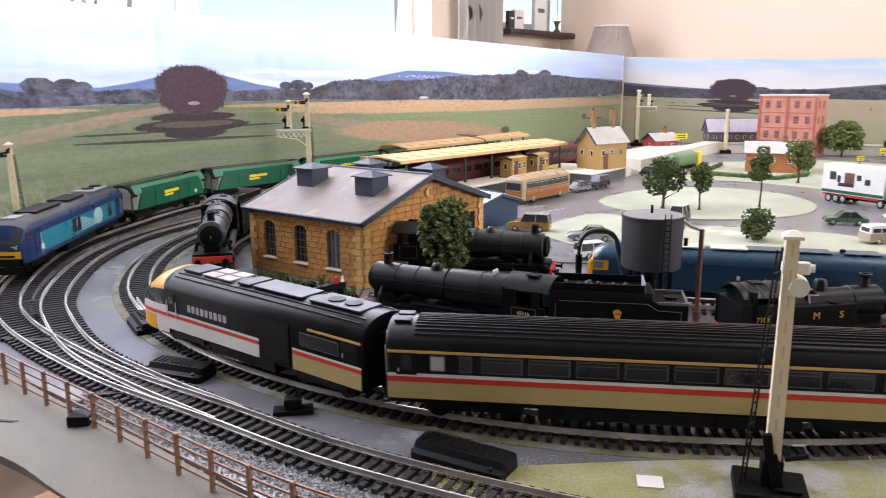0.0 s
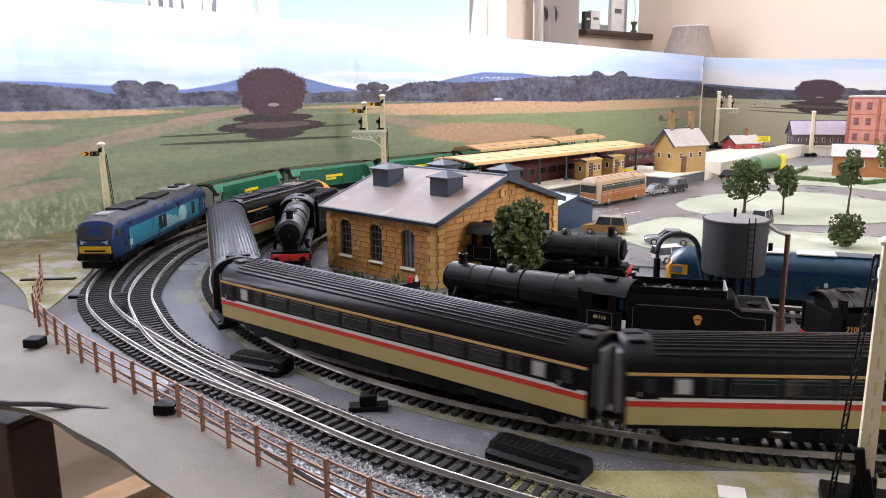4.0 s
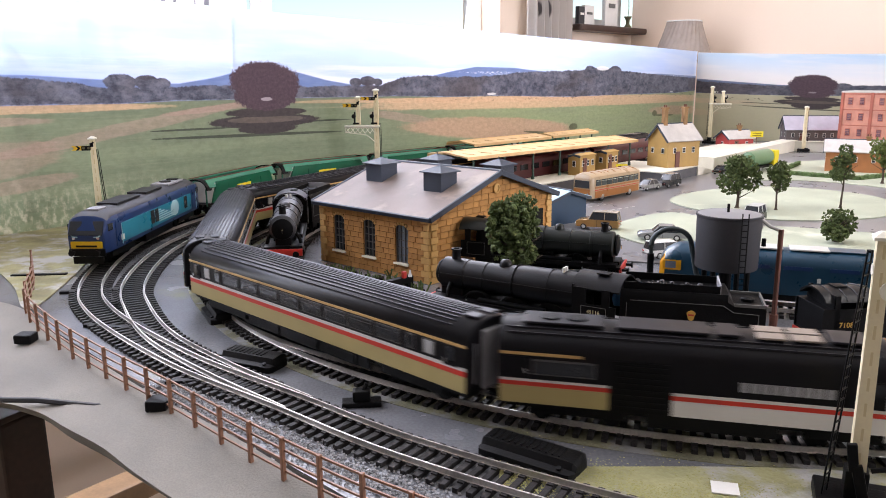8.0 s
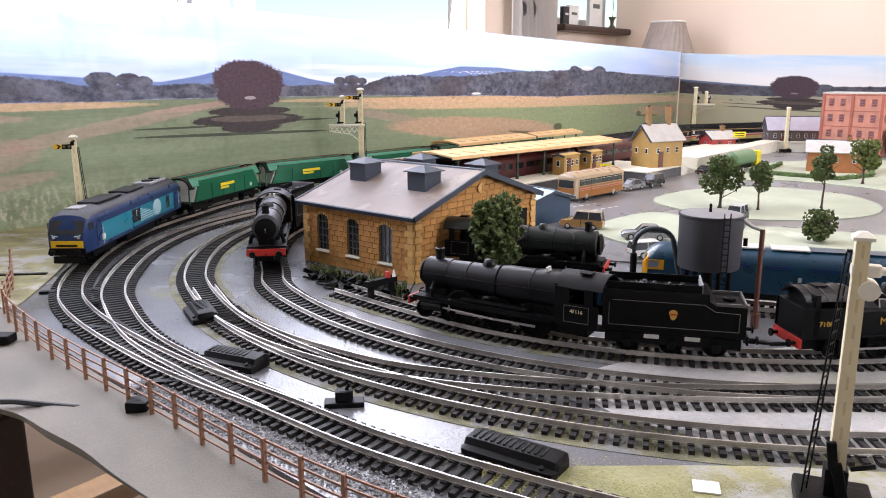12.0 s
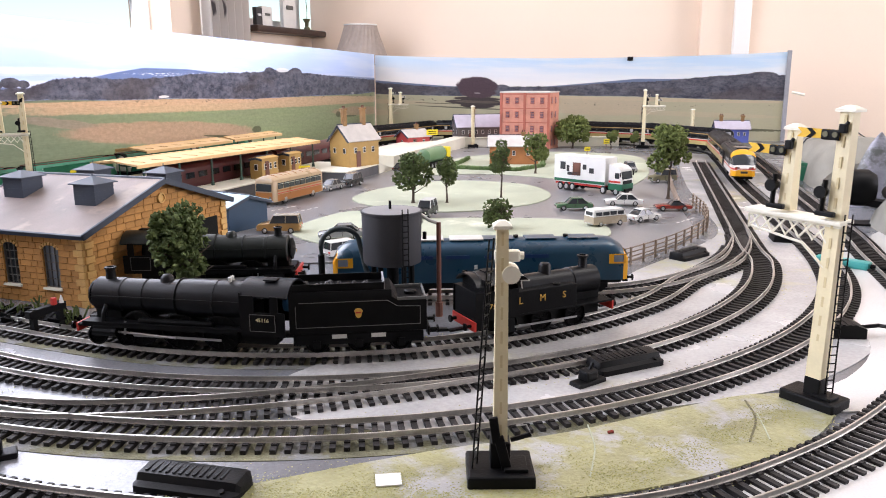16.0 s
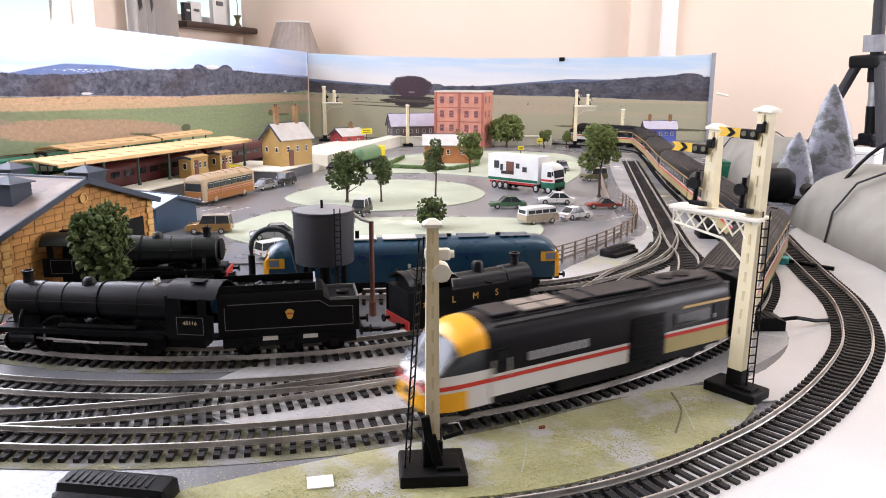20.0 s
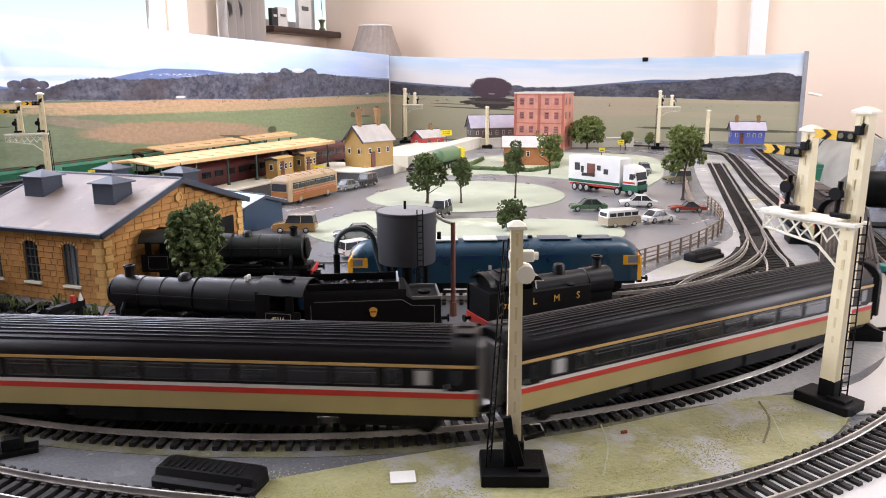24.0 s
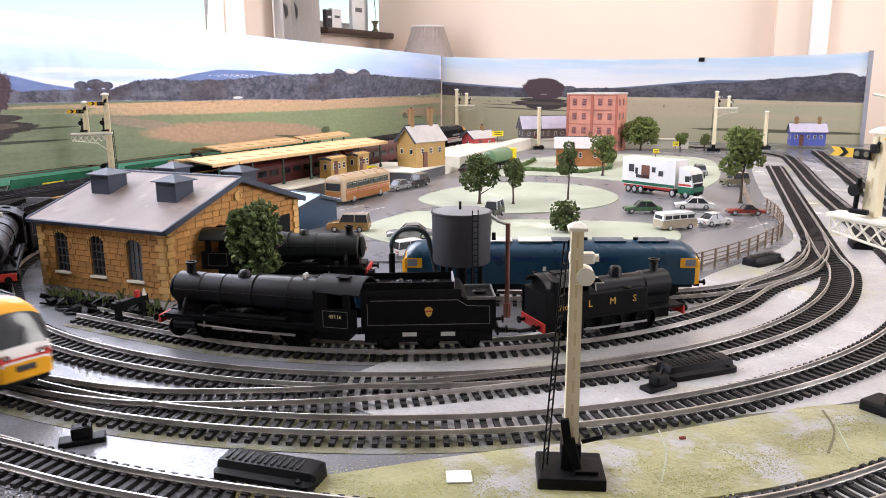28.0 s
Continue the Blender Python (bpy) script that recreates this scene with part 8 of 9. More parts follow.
def tree(m, label, H, crown_r, crown_z, trunk=0.0022, light=False, conical=0.35, seed=1):
    """A model tree: tapered trunk, limbs and a crown of many foam clumps with loose flakes round them."""
    rng = random.Random(seed)
    t = thing("model_tree", m, label, "tree", "model trees")
    tr = BM()
    pts = [(rng.gauss(0, 0.0004) * k, rng.gauss(0, 0.0004) * k, H * 0.8 * k / 5) for k in range(6)]
    for a, b, k in zip(pts, pts[1:], range(5)):
        cyl(tr, a, b, trunk * (1 - 0.14 * k), trunk * (1 - 0.14 * (k + 1)), n=8)
    lathe(tr, [(trunk * 1.9, 0), (trunk * 1.2, 0.002), (trunk, 0.004)], 10)
    for k in range(9):
        z = crown_z + (H - crown_z) * rng.uniform(0.0, 0.55)
        a = rng.uniform(0, 6.28)
        cyl(tr, (0, 0, z - 0.004), (crown_r * 0.7 * math.cos(a), crown_r * 0.7 * math.sin(a), z + 0.008), trunk * 0.4, trunk * 0.15, n=5)
    part("trunk", tr, BARK, t, "brown trunk and limbs")
    cr = BM()
    lobes = [(rng.uniform(0, 6.28), rng.uniform(0.35, 0.75), rng.uniform(0.1, 0.95), rng.uniform(0.35, 0.55)) for _ in range(9)]
    span = H - crown_z
    n = 0
    while n < 820:
        a, rr, hh, size = rng.choice(lobes)
        taper = 1 - conical * hh
        th, ph = rng.uniform(0, 6.28), math.acos(rng.uniform(-1, 1))
        q = size * crown_r * (0.75 + 0.3 * rng.random())
        x = rr * crown_r * taper * math.cos(a) * 0.75 + q * math.sin(ph) * math.cos(th)
        y = rr * crown_r * taper * math.sin(a) * 0.75 + q * math.sin(ph) * math.sin(th)
        z = crown_z + span * (0.12 + 0.72 * hh) + q * math.cos(ph) * 0.9
        if z < crown_z - 0.002 or z > H or math.hypot(x, y) > crown_r * (1.02 - conical * max(0, (z - crown_z) / span - 0.4)):
            continue
        r = bmesh.ops.create_icosphere(cr, subdivisions=1, radius=rng.uniform(0.034, 0.074) * crown_r, matrix=pose(x, y, z, rng.uniform(0, 180), rng.uniform(0, 180), 0))
        for v in r["verts"]:
            v.co += Vector((rng.gauss(0, 1), rng.gauss(0, 1), rng.gauss(0, 1))) * crown_r * 0.022
        n += 1
    flakes = [v.co.copy() for v in cr.verts if rng.random() < 0.16]
    for p in flakes:
        d = 0.035 * crown_r
        q = [cr.verts.new(p + Vector((rng.gauss(0, d), rng.gauss(0, d), rng.gauss(0, d)))) for _ in range(3)]
        cr.faces.new(q)
    part("crown", cr, TREE_LIGHT if light else TREE_LEAF, t, "dark green foam crown")
    return t


tree(pose(0.003, 0.563, 0), "bushy dark green tree before the shed gable", 0.080, 0.030, 0.012, 0.0026, False, 0.55, 3)
tree(pose(0.276, 0.958, 0.0020), "round dark green tree on the car park lawn", 0.069, 0.0275, 0.016, 0.0020, False, 0.35, 5)
tree(pose(0.318, 0.946, 0.0020), "slender dark green tree on the car park lawn", 0.065, 0.019, 0.020, 0.0014, False, 0.45, 7)
tree(pose(0.399, 0.962, 0.0020), "tall conical dark green tree on the lawn", 0.086, 0.020, 0.030, 0.0014, False, 0.75, 9)
tree(pose(0.549, 1.187, 0.0020), "round green tree behind the hedge", 0.066, 0.026, 0.022, 0.0018, True, 0.35, 11)
tree(pose(0.316, 0.765, 0.0020), "low bushy green tree beside the blue diesel", 0.031, 0.021, 0.004, 0.0018, False, 0.3, 13)
tree(pose(0.606, 0.886, 0.0015), "light green round-headed tree by the fence", 0.098, 0.034, 0.036, 0.0019, True, 0.3, 15)
tree(pose(0.815, 1.582, 0.0), "broad light green tree before the far curve", 0.072, 0.047, 0.018, 0.0024, True, 0.3, 17)
tree(pose(0.905, 1.57, 0.0), "small round tree near the far track", 0.040, 0.018, 0.014, 0.0014, True, 0.3, 19)
tree(pose(0.955, 1.555, 0.0), "small conical tree near the far track", 0.038, 0.015, 0.012, 0.0014, True, 0.6, 21)
tree(pose(0.985, 1.48, 0.0), "small dark tree beside the far signal", 0.060, 0.018, 0.012, 0.0014, False, 0.4, 23)


# ---- road vehicles ----
def road_wheels(parent, xs, half, r):
    for x in xs:
        for s in (-1, 1):
            w = part("wheel", cyl(BM(), (x, s * (half - 0.0026), r), (x, s * half, r), r, n=16), TYRE, parent)
            part("hub", lathe(BM(), [(r * 0.6, 0), (r * 0.5, 0.0005), (0.0004, 0.0007)], 12, pose(x, s * half, r, -90 * s, 0, 0)), HUB, w)


def body_of(parent, profile, half, material, name="body", tuck=0.12):
    """A car's body: an (x, z) side profile drawn across, with the upper part drawn in."""
    zs = [z for _, z in profile]
    zm = min(zs) + (max(zs) - min(zs)) * 0.55
    bm = BM()
    secs = []
    for y in (-half, -half * 0.86, half * 0.86, half):
        edge = abs(y) == half
        secs.append([(x * (0.985 if edge else 1), (y if not edge else math.copysign(half, y)) * (1 - tuck * max(0, (z - zm) / (max(zs) - zm + 1e-6))), z - (0.0006 if edge and z > zm else 0)) for x, z in profile])
    loft(bm, secs)
    return part(name, bm, material, parent, smooth=True)


def car(m, label, paint, L=0.056, W=0.0215, H=0.0180, roof=None, kind="saloon", category="car"):
    c = thing("model_car", m @ Matrix.Scale(0.80, 4), label, category, "parked model cars")
    h, hw = L / 2, W / 2
    z0 = 0.0040
    zb = H * 0.60
    body_of(c, [(-h, z0), (h, z0), (h, zb * 0.72), (h * 0.92, zb * 0.86), (h * 0.45, zb), (-h * 0.80, zb), (-h, zb * 0.90)], hw, paint, "body", 0.06)
    if kind == "saloon":
        top = [(h * 0.42, zb - 0.0004), (h * 0.14, H), (-h * 0.42, H), (-h * 0.74, zb - 0.0004)]
    elif kind == "sports":
        top = [(h * 0.22, zb - 0.0004), (h * 0.02, H * 0.96), (-h * 0.30, H * 0.96), (-h * 0.62, zb - 0.0004)]
    else:
        top = [(h * 0.40, zb - 0.0004), (h * 0.22, H), (-h * 0.90, H), (-h * 0.97, zb - 0.0004)]
    body_of(c, top, hw * 0.93, GLASS_DARK, "glasshouse", 0.22)
    x0, x1 = top[1][0], top[2][0]
    part("roof", box(BM(), (x0 + x1) / 2, 0, H + 0.0002, x0 - x1 + 0.001, W * 0.76, 0.0009, 0.0003), roof or paint, c)
    for s in (-1, 1):
        for p, q in ((top[0], top[1]), (top[3], top[2])):
            part("pillar", tube(BM(), [(p[0], s * hw * 0.93, p[1]), (q[0], s * hw * 0.76, q[1])], 0.0005, 5), roof or paint, c)
        part("pillar", tube(BM(), [((x0 + x1) / 2, s * hw * 0.93, zb), ((x0 + x1) / 2, s * hw * 0.76, H)], 0.0005, 5), roof or paint, c)
    for d in (-1, 1):
        part("bumper", box(BM(), d * (h + 0.0003), 0, z0 + 0.0014, 0.0012, W * 0.94, 0.0014, 0.0003), CHROME, c)
    for s in (-1, 1):
        part("headlight", cyl(BM(), (h * 0.985, s * hw * 0.70, zb * 0.62), (h + 0.0006, s * hw * 0.70, zb * 0.62), 0.0012, n=10), CHROME, c)
        part("tail_light", box(BM(), -h - 0.0002, s * hw * 0.74, zb * 0.72, 0.0006, 0.0030, 0.0014), RED, c)
        part("door_line", box(BM(), 0.0, s * (hw + 0.0001), (z0 + zb) / 2, 0.0004, 0.0002, zb - z0 - 0.001), BLACK, c)
    part("grille", box(BM(), h + 0.0002, 0, zb * 0.60, 0.0006, W * 0.5, 0.0022), BLACK, c)
    road_wheels(c, (-h * 0.58, h * 0.62), hw, 0.0040)
    return c


def coach_bus():
    m = pose(0.131, 1.052, 0.0013, 0, 0, 229)
    c = thing("touring_coach", m, "orange and cream vintage touring coach with a pale roof", "bus")
    h, hw = 0.058, 0.0160
    secs = [(-h, 0.86), (-h + 0.003, 0.97), (-h + 0.008, 1.0), (h - 0.010, 1.0), (h - 0.003, 0.96), (h, 0.82)]
    part("body", loft(BM(), [arch(x, hw * k, 0.0045, 0.0290 * (0.9 + 0.1 * k), 0.0372 * k) for x, k in secs]), BUS_CREAM, c, smooth=True)
    for s in (-1, 1):
        part("lower_panel", box(BM(), 0, s * (hw + 0.0002), 0.0095, 2 * h - 0.014, 0.0006, 0.0085), BUS_ORANGE, c, "orange lower panel")
        part("waist_stripe", box(BM(), 0, s * (hw + 0.0002), 0.0185, 2 * h - 0.014, 0.0006, 0.0020), BUS_ORANGE, c)
        part("waist_stripe", box(BM(), 0, s * (hw + 0.0002), 0.0152, 2 * h - 0.014, 0.0006, 0.0010), COACH_RED, c)
        for i in range(8):
            w = part("window", box(BM(), -h + 0.014 + i * 0.0126, s * (hw + 0.0003), 0.0246, 0.0112, 0.0006, 0.0078), GLASS_DARK, c, "side window")
            part("window_rail", box(BM(), -h + 0.014 + i * 0.0126, s * (hw + 0.0007), 0.0268, 0.0112, 0.0003, 0.0005), CHROME, w)
        part("headlight", cyl(BM(), (h - 0.001, s * 0.0095, 0.0098), (h + 0.0008, s * 0.0095, 0.0098), 0.0018, n=12), CHROME, c)
    part("windscreen", box(BM(), 0, 0, 0, 0.0008, 0.0230, 0.0095, 0.0003, m=pose(h + 0.0002, 0, 0.0228, 0, -5, 0)), GLASS_DARK, c, "wide windscreen")
    part("front_panel", box(BM(), h - 0.0004, 0, 0.0110, 0.0016, 0.0255, 0.0115, 0.0005), BUS_ORANGE, c)
    part("bumper", box(BM(), h + 0.0004, 0, 0.0055, 0.0014, 0.0290, 0.0018, 0.0004), CHROME, c)
    for i in range(7):
        part("roof_rib", tube(BM(), [(-h + 0.012 + i * 0.0150, hw * 0.9 * math.sin(radians(a)), 0.0290 + 0.0086 * math.cos(radians(a)) ** 0.8) for a in range(-70, 71, 14)], 0.0003, 4), BUS_ORANGE, c)
    road_wheels(c, (-0.030, 0.034), hw, 0.0062)


coach_bus()


def lorry():
    c = thing("articulated_lorry", pose(0.545, 0.974, 0.0015, 0, 0, -62) @ Matrix.Diagonal((0.73, 0.86, 0.88, 1)), "white box lorry with a red and green tractor unit", "lorry")
    part("trailer", box(BM(), -0.024, 0, 0.0345, 0.118, 0.0330, 0.0420, 0.0008), WHITE, c, "white box trailer")
    part("trailer_skirt", box(BM(), -0.024, 0, 0.0120, 0.112, 0.0300, 0.0040), RED, c, "red side skirt")
    for s in (-1, 1):
        part("stripe", box(BM(), -0.024, s * 0.0167, 0.0170, 0.116, 0.0005, 0.0044), HOPPER_GREEN, c, "grey-green base stripe")
        for x, z, w, h, mt in ((-0.062, 0.040, 0.012, 0.012, TANK_GREY), (-0.050, 0.036, 0.006, 0.010, TANK_GREY), (-0.030, 0.036, 0.018, 0.020, RUST), (-0.012, 0.040, 0.008, 0.008, TANK_GREY), (0.004, 0.035, 0.010, 0.008, TANK_GREY), (-0.036, 0.028, 0.030, 0.005, TANK_GREY)):
            part("advert_bar", box(BM(), x, s * 0.0167, z, w, 0.0005, h), mt, c, "faded advertising shape")
    part("roof_edge", box(BM(), -0.024, 0, 0.0558, 0.1185, 0.0335, 0.0012, 0.0004), WHITE, c)
    cab = part("cab", prism(BM(), [(0.042, 0.010), (0.070, 0.010), (0.0705, 0.024), (0.0670, 0.0400), (0.060, 0.0445), (0.042, 0.0480)], -0.0160, 0.0160), WHITE, c, "white sleeper cab")
    part("cab_lower", box(BM(), 0.0565, 0, 0.0135, 0.030, 0.0328, 0.0100, 0.0008), HOPPER_GREEN, cab)
    part("windscreen", box(BM(), 0, 0, 0, 0.0008, 0.0290, 0.0120, 0.0003, m=pose(0.0692, 0, 0.0315, 0, -12, 0)), GLASS_DARK, cab)
    part("grille", box(BM(), 0.0710, 0, 0.0185, 0.0008, 0.0250, 0.0100), BLACK, cab)
    for s in (-1, 1):
        part("side_window", box(BM(), 0.0600, s * 0.0162, 0.0310, 0.0090, 0.0006, 0.0085), GLASS_DARK, cab)
        part("mirror", box(BM(), 0.0690, s * 0.0190, 0.0330, 0.0014, 0.0024, 0.0070, 0.0004), BLACK, cab)
        part("cab_stripe", box(BM(), 0.055, s * 0.0163, 0.0215, 0.025, 0.0005, 0.0030), RED, cab)
    part("chassis", box(BM(), 0.0, 0, 0.0088, 0.150, 0.0200, 0.0040), BLACK, c)
    road_wheels(c, (-0.068, -0.054, -0.040, 0.030, 0.058), 0.0160, 0.0066)


lorry()


def camper(m, label):
    c = thing("camper_van", m @ Matrix.Scale(0.77, 4), label, "van", "parked model cars")
    h, hw = 0.029, 0.0115
    body_of(c, [(-h, 0.004), (h, 0.004), (h, 0.0125), (h * 0.94, 0.0150), (-h, 0.0150)], hw, SAND_CAR, "body", 0.0)
    body_of(c, [(h * 0.94, 0.0150), (h * 0.80, 0.0238), (h * 0.70, 0.0250), (-h * 0.94, 0.0250), (-h, 0.0150)], hw, WHITE_CAR, "upper_body", 0.12)
    for s in (-1, 1):
        for i in range(4):
            part("window", box(BM(), -0.020 + i * 0.0125, s * (hw - 0.0002), 0.0190, 0.0100, 0.0010, 0.0050), GLASS_DARK, c)
        part("headlight", cyl(BM(), (h - 0.0005, s * 0.0075, 0.0095), (h + 0.0006, s * 0.0075, 0.0095), 0.0014, n=10), CHROME, c)
    part("windscreen", box(BM(), 0, 0, 0, 0.0006, 0.0180, 0.0060, m=pose(h * 0.90, 0, 0.0192, 0, -14, 0)), GLASS_DARK, c)
    part("rear_window", box(BM(), -h * 0.985, 0, 0.0192, 0.0008, 0.0150, 0.0050), GLASS_DARK, c)
    for d in (-1, 1):
        part("bumper", box(BM(), d * (h + 0.0004), 0, 0.0052, 0.0010, 0.0215, 0.0016, 0.0003), CHROME, c)
    road_wheels(c, (-0.016, 0.017), hw, 0.0042)


camper(pose(0.437, 0.748, 0.0016, 0, 0, 8), "sand and white camper van parked by the fence")
car(pose(0.094, 0.824, 0.0016, 0, 0, 163), "gold estate off-roader with a pale roof", GOLD_CAR, 0.057, 0.0235, 0.0235, SAND_CAR, "estate")
car(pose(0.150, 0.766, 0.0026, 0, 0, 172), "grey-green saloon car parked behind the siding", GREY_CAR, 0.058, 0.0215, 0.0180)
car(pose(0.141, 0.694, 0.0016, 0, 0, 20), "pale grey estate car parked beside the blue diesel", WHITE_CAR, 0.052, 0.0205, 0.0185, None, "estate")
car(pose(0.450, 0.850, 0.0016, 0, 0, 165), "dark green saloon car in the car park", GREEN_CAR, 0.056)
car(pose(0.523, 0.858, 0.0016, 0, 0, 158), "cream saloon car in the car park", WHITE_CAR, 0.058)
car(pose(0.560, 0.806, 0.0016, 0, 0, 160), "maroon open sports car by the fence", RED_CAR, 0.054, 0.0205, 0.0150, BLACK_CAR, "sports")
car(pose(0.490, 0.758, 0.0016, 0, 0, 12), "white hatchback car by the fence", WHITE_CAR, 0.050, 0.0205, 0.0170)
car(pose(0.266, 0.862, 0.0026, 0, 0, 235), "black off-roader with a canvas back on the lawn's edge", BLACK_CAR, 0.050, 0.0215, 0.0235, WHITE_CAR, "estate")
car(pose(0.197, 1.118, 0.0016, 0, 0, 225), "silver saloon car parked behind the coach", GREY_CAR, 0.055)
car(pose(0.232, 1.150, 0.0016, 0, 0, 228), "black off-roader with a pale roof parked beside the platform", BLACK_CAR, 0.054, 0.0215, 0.0230, GREY_CAR, "estate")
car(pose(0.710, 1.158, 0.0016, 0, 0, 250), "silver estate car near the lorry", GREY_CAR, 0.052, 0.0210, 0.0200, None, "estate")
car(pose(0.690, 1.030, 0.0016, 0, 0, 180), "olive off-roader under the tree", OLIVE, 0.052, 0.0215, 0.0240, SAND_CAR, "estate")
car(pose(0.350, 1.300, 0.0016, 0, 0, 45), "black saloon car on the station approach", BLACK_CAR, 0.056)


def tanker():
    c = thing("tank_lorry", pose(0.420, 1.345, 0.0013, 0, 0, 50), "green tank lorry with a yellow cab near the station", "lorry")
    part("tank", lathe(BM(), [(0.006, -0.042), (0.0125, -0.038), (0.0130, 0.036), (0.006, 0.040)], 20, pose(-0.008, 0, 0.0230, 0, 90, 0)), TANKER_GREEN, c, "green tank", smooth=True)
    part("cab", box(BM(), 0.042, 0, 0.0200, 0.018, 0.0240, 0.0260, 0.0016), YELLOW_SIGN, c)
    part("windscreen", box(BM(), 0.0512, 0, 0.0250, 0.0008, 0.0200, 0.0080), GLASS_DARK, c)
    part("chassis", box(BM(), 0, 0, 0.0085, 0.098, 0.018, 0.0040), BLACK, c)
    road_wheels(c, (-0.034, -0.020, 0.040), 0.0120, 0.0055)


tanker()


# the coach standing at the far platform
def maroon_coach(s):
    c = thing("railway_coach", station_pose(s, 0.055) @ pose(0, 0, RAIL_TOP), "maroon coach standing under the station canopy", "railway coach", "maroon coaches")
    part("body", loft(BM(), [arch(x, 0.0165, 0.0115, 0.0345, 0.0440) for x in (-0.125, 0.125)]), mat("maroon_coach_paint", (0.065, 0.010, 0.010), 0.4) if "maroon_coach_paint" not in bpy.data.materials else bpy.data.materials["maroon_coach_paint"], c, smooth=True)
    for sd in (-1, 1):
        for i in range(9):
            part("window", box(BM(), -0.108 + i * 0.027, sd * 0.0167, 0.0275, 0.018, 0.0006, 0.0080), COACH_GLASS, c)
    part("underframe", box(BM(), 0, 0, 0.0095, 0.245, 0.028, 0.0050), BLACK, c)
    bogie(c, 0.085)
    bogie(c, -0.085)


track(np.array([np.array(LP) + LEFT * s + np.array([0.791, -0.612]) * 0.055 for s in np.arange(0.10, 1.0, 0.01)]), "platform track under the station canopy", lambda p: p[1] < 1.1)
maroon_coach(0.31)
maroon_coach(0.57)


# ---- right-hand edge of the board ----
CAMO = mat("camouflage_paint", (0.33, 0.33, 0.385), 0.35, vary=0.3, scale=35, second=(0.12, 0.125, 0.12), patch=0.15, patch_scale=34)


def canvas_cover(m, L, W, H, label, strap=True, seed=1):
    """A stiff canvas cover with a flattened ridge, folds and a strap."""
    rng = random.Random(seed)
    c = thing("canvas_cover", m, label, "canvas cover", "canvas covers")
    prof = [(-0.5, 0.0), (-0.50, 0.30), (-0.42, 0.72), (-0.22, 0.97), (0.10, 1.0), (0.34, 0.80), (0.47, 0.42), (0.5, 0.0)]
    secs = []
    n = 16
    for i in range(n + 1):
        u = i / n
        k = min(1.0, 0.55 + 2.4 * min(u, 1 - u) ** 0.8)
        secs.append([(L * (u - 0.5) + rng.gauss(0, 0.0012), W * p * (0.82 + 0.18 * k) + rng.gauss(0, 0.0012), max(0.0, H * z * k * (1 + 0.05 * math.sin(7 * u)) + (rng.gauss(0, 0.0012) if z else 0))) for p, z in prof])
    part("cover", loft(BM(), secs), CANVAS, c, "grey-green canvas with folds", smooth=True)
    if strap:
        part("strap", tube(BM(), [(L * 0.18, W * p * 1.02, H * z * 1.03 + 0.001) for p, z in prof], 0.0011, 6), TANK_GREY, c, "dark seam strap")
    return c


canvas_cover(pose(0.692, 0.463, 0, 0, 0, 64), 0.38, 0.150, 0.072, "grey-green canvas cover over a long object beside the outer track", True, 4)
canvas_cover(pose(0.985, 0.985, 0, 0, 0, 58), 0.30, 0.130, 0.068, "second grey-green canvas cover further along the board", True, 8)


def fin(m, H, w, label):
    f = thing("camouflage_fin", m, label, "model fin", "camouflage fins")
    secs = []
    for z, k in ((0, 1.0), (0.15, 1.02), (0.4, 0.9), (0.65, 0.66), (0.85, 0.38), (0.96, 0.15), (1.0, 0.04)):
        secs.append([(w * k * math.cos(a) + 0.02 * H * (1 - k), w * 0.45 * k * math.sin(a), H * z) for a in np.linspace(0, 2 * math.pi, 16, endpoint=False)])
    part("shell", loft(BM(), secs), CAMO, f, "grey and green mottled shell", smooth=True)


fin(pose(0.863, 0.743, 0.0, 0, -4, -42), 0.152, 0.033, "tall mottled grey and green fin standing on the board")
fin(pose(0.808, 0.752, 0.0, 0, 0, -42), 0.092, 0.026, "shorter mottled grey fin behind the tall one")
d = thing("webcam", pose(0.715, 0.668, -0.006, 0, 0, -35), "black round-headed webcam on a folding stand", "camera")
part("head", lathe(BM(), [(0.006, -0.022), (0.017, -0.018), (0.020, -0.006), (0.020, 0.008), (0.015, 0.016), (0.006, 0.018)], 24, pose(-0.012, 0, 0.046, 0, 90, 0)), BLACK, d, "round black housing", smooth=True)
part("stand", prism(BM(), [(0.02, 0.0), (0.046, 0.0), (0.034, 0.030), (0.0, 0.034), (-0.006, 0.028), (0.018, 0.024)], -0.012, 0.012), BLACK, d)
part("base", box(BM(), 0.0, 0, 0.004, 0.066, 0.030, 0.008, 0.002), BLACK, d)
part("hinge", cyl(BM(), (0.022, -0.014, 0.040), (0.022, 0.014, 0.040), 0.008, n=16), BLACK, d)
part("clamp", box(BM(), 0.045, 0, 0.045, 0.022, 0.018, 0.026, 0.004), TANK_GREY, d)
c = thing("loop_cable", pose(0, 0, 0), "black cable looped over the canvas cover", "cable")
part("cable", tube(BM(), [(0.70 + 0.07 * u, 0.60 - 0.10 * u, 0.035 + 0.065 * math.sin(math.pi * u)) for u in np.linspace(0, 1, 16)], 0.0020, 6), BLACK, c)
b = thing("paint_carton", pose(1.06, 0.74, 0, 0, 0, 25), "white carton with a red band", "carton")
part("carton", box(BM(), 0, 0, 0.028, 0.10, 0.05, 0.056, 0.001), WHITE, b)
part("band", box(BM(), 0, 0, 0.022, 0.1006, 0.0506, 0.014), RED, b)
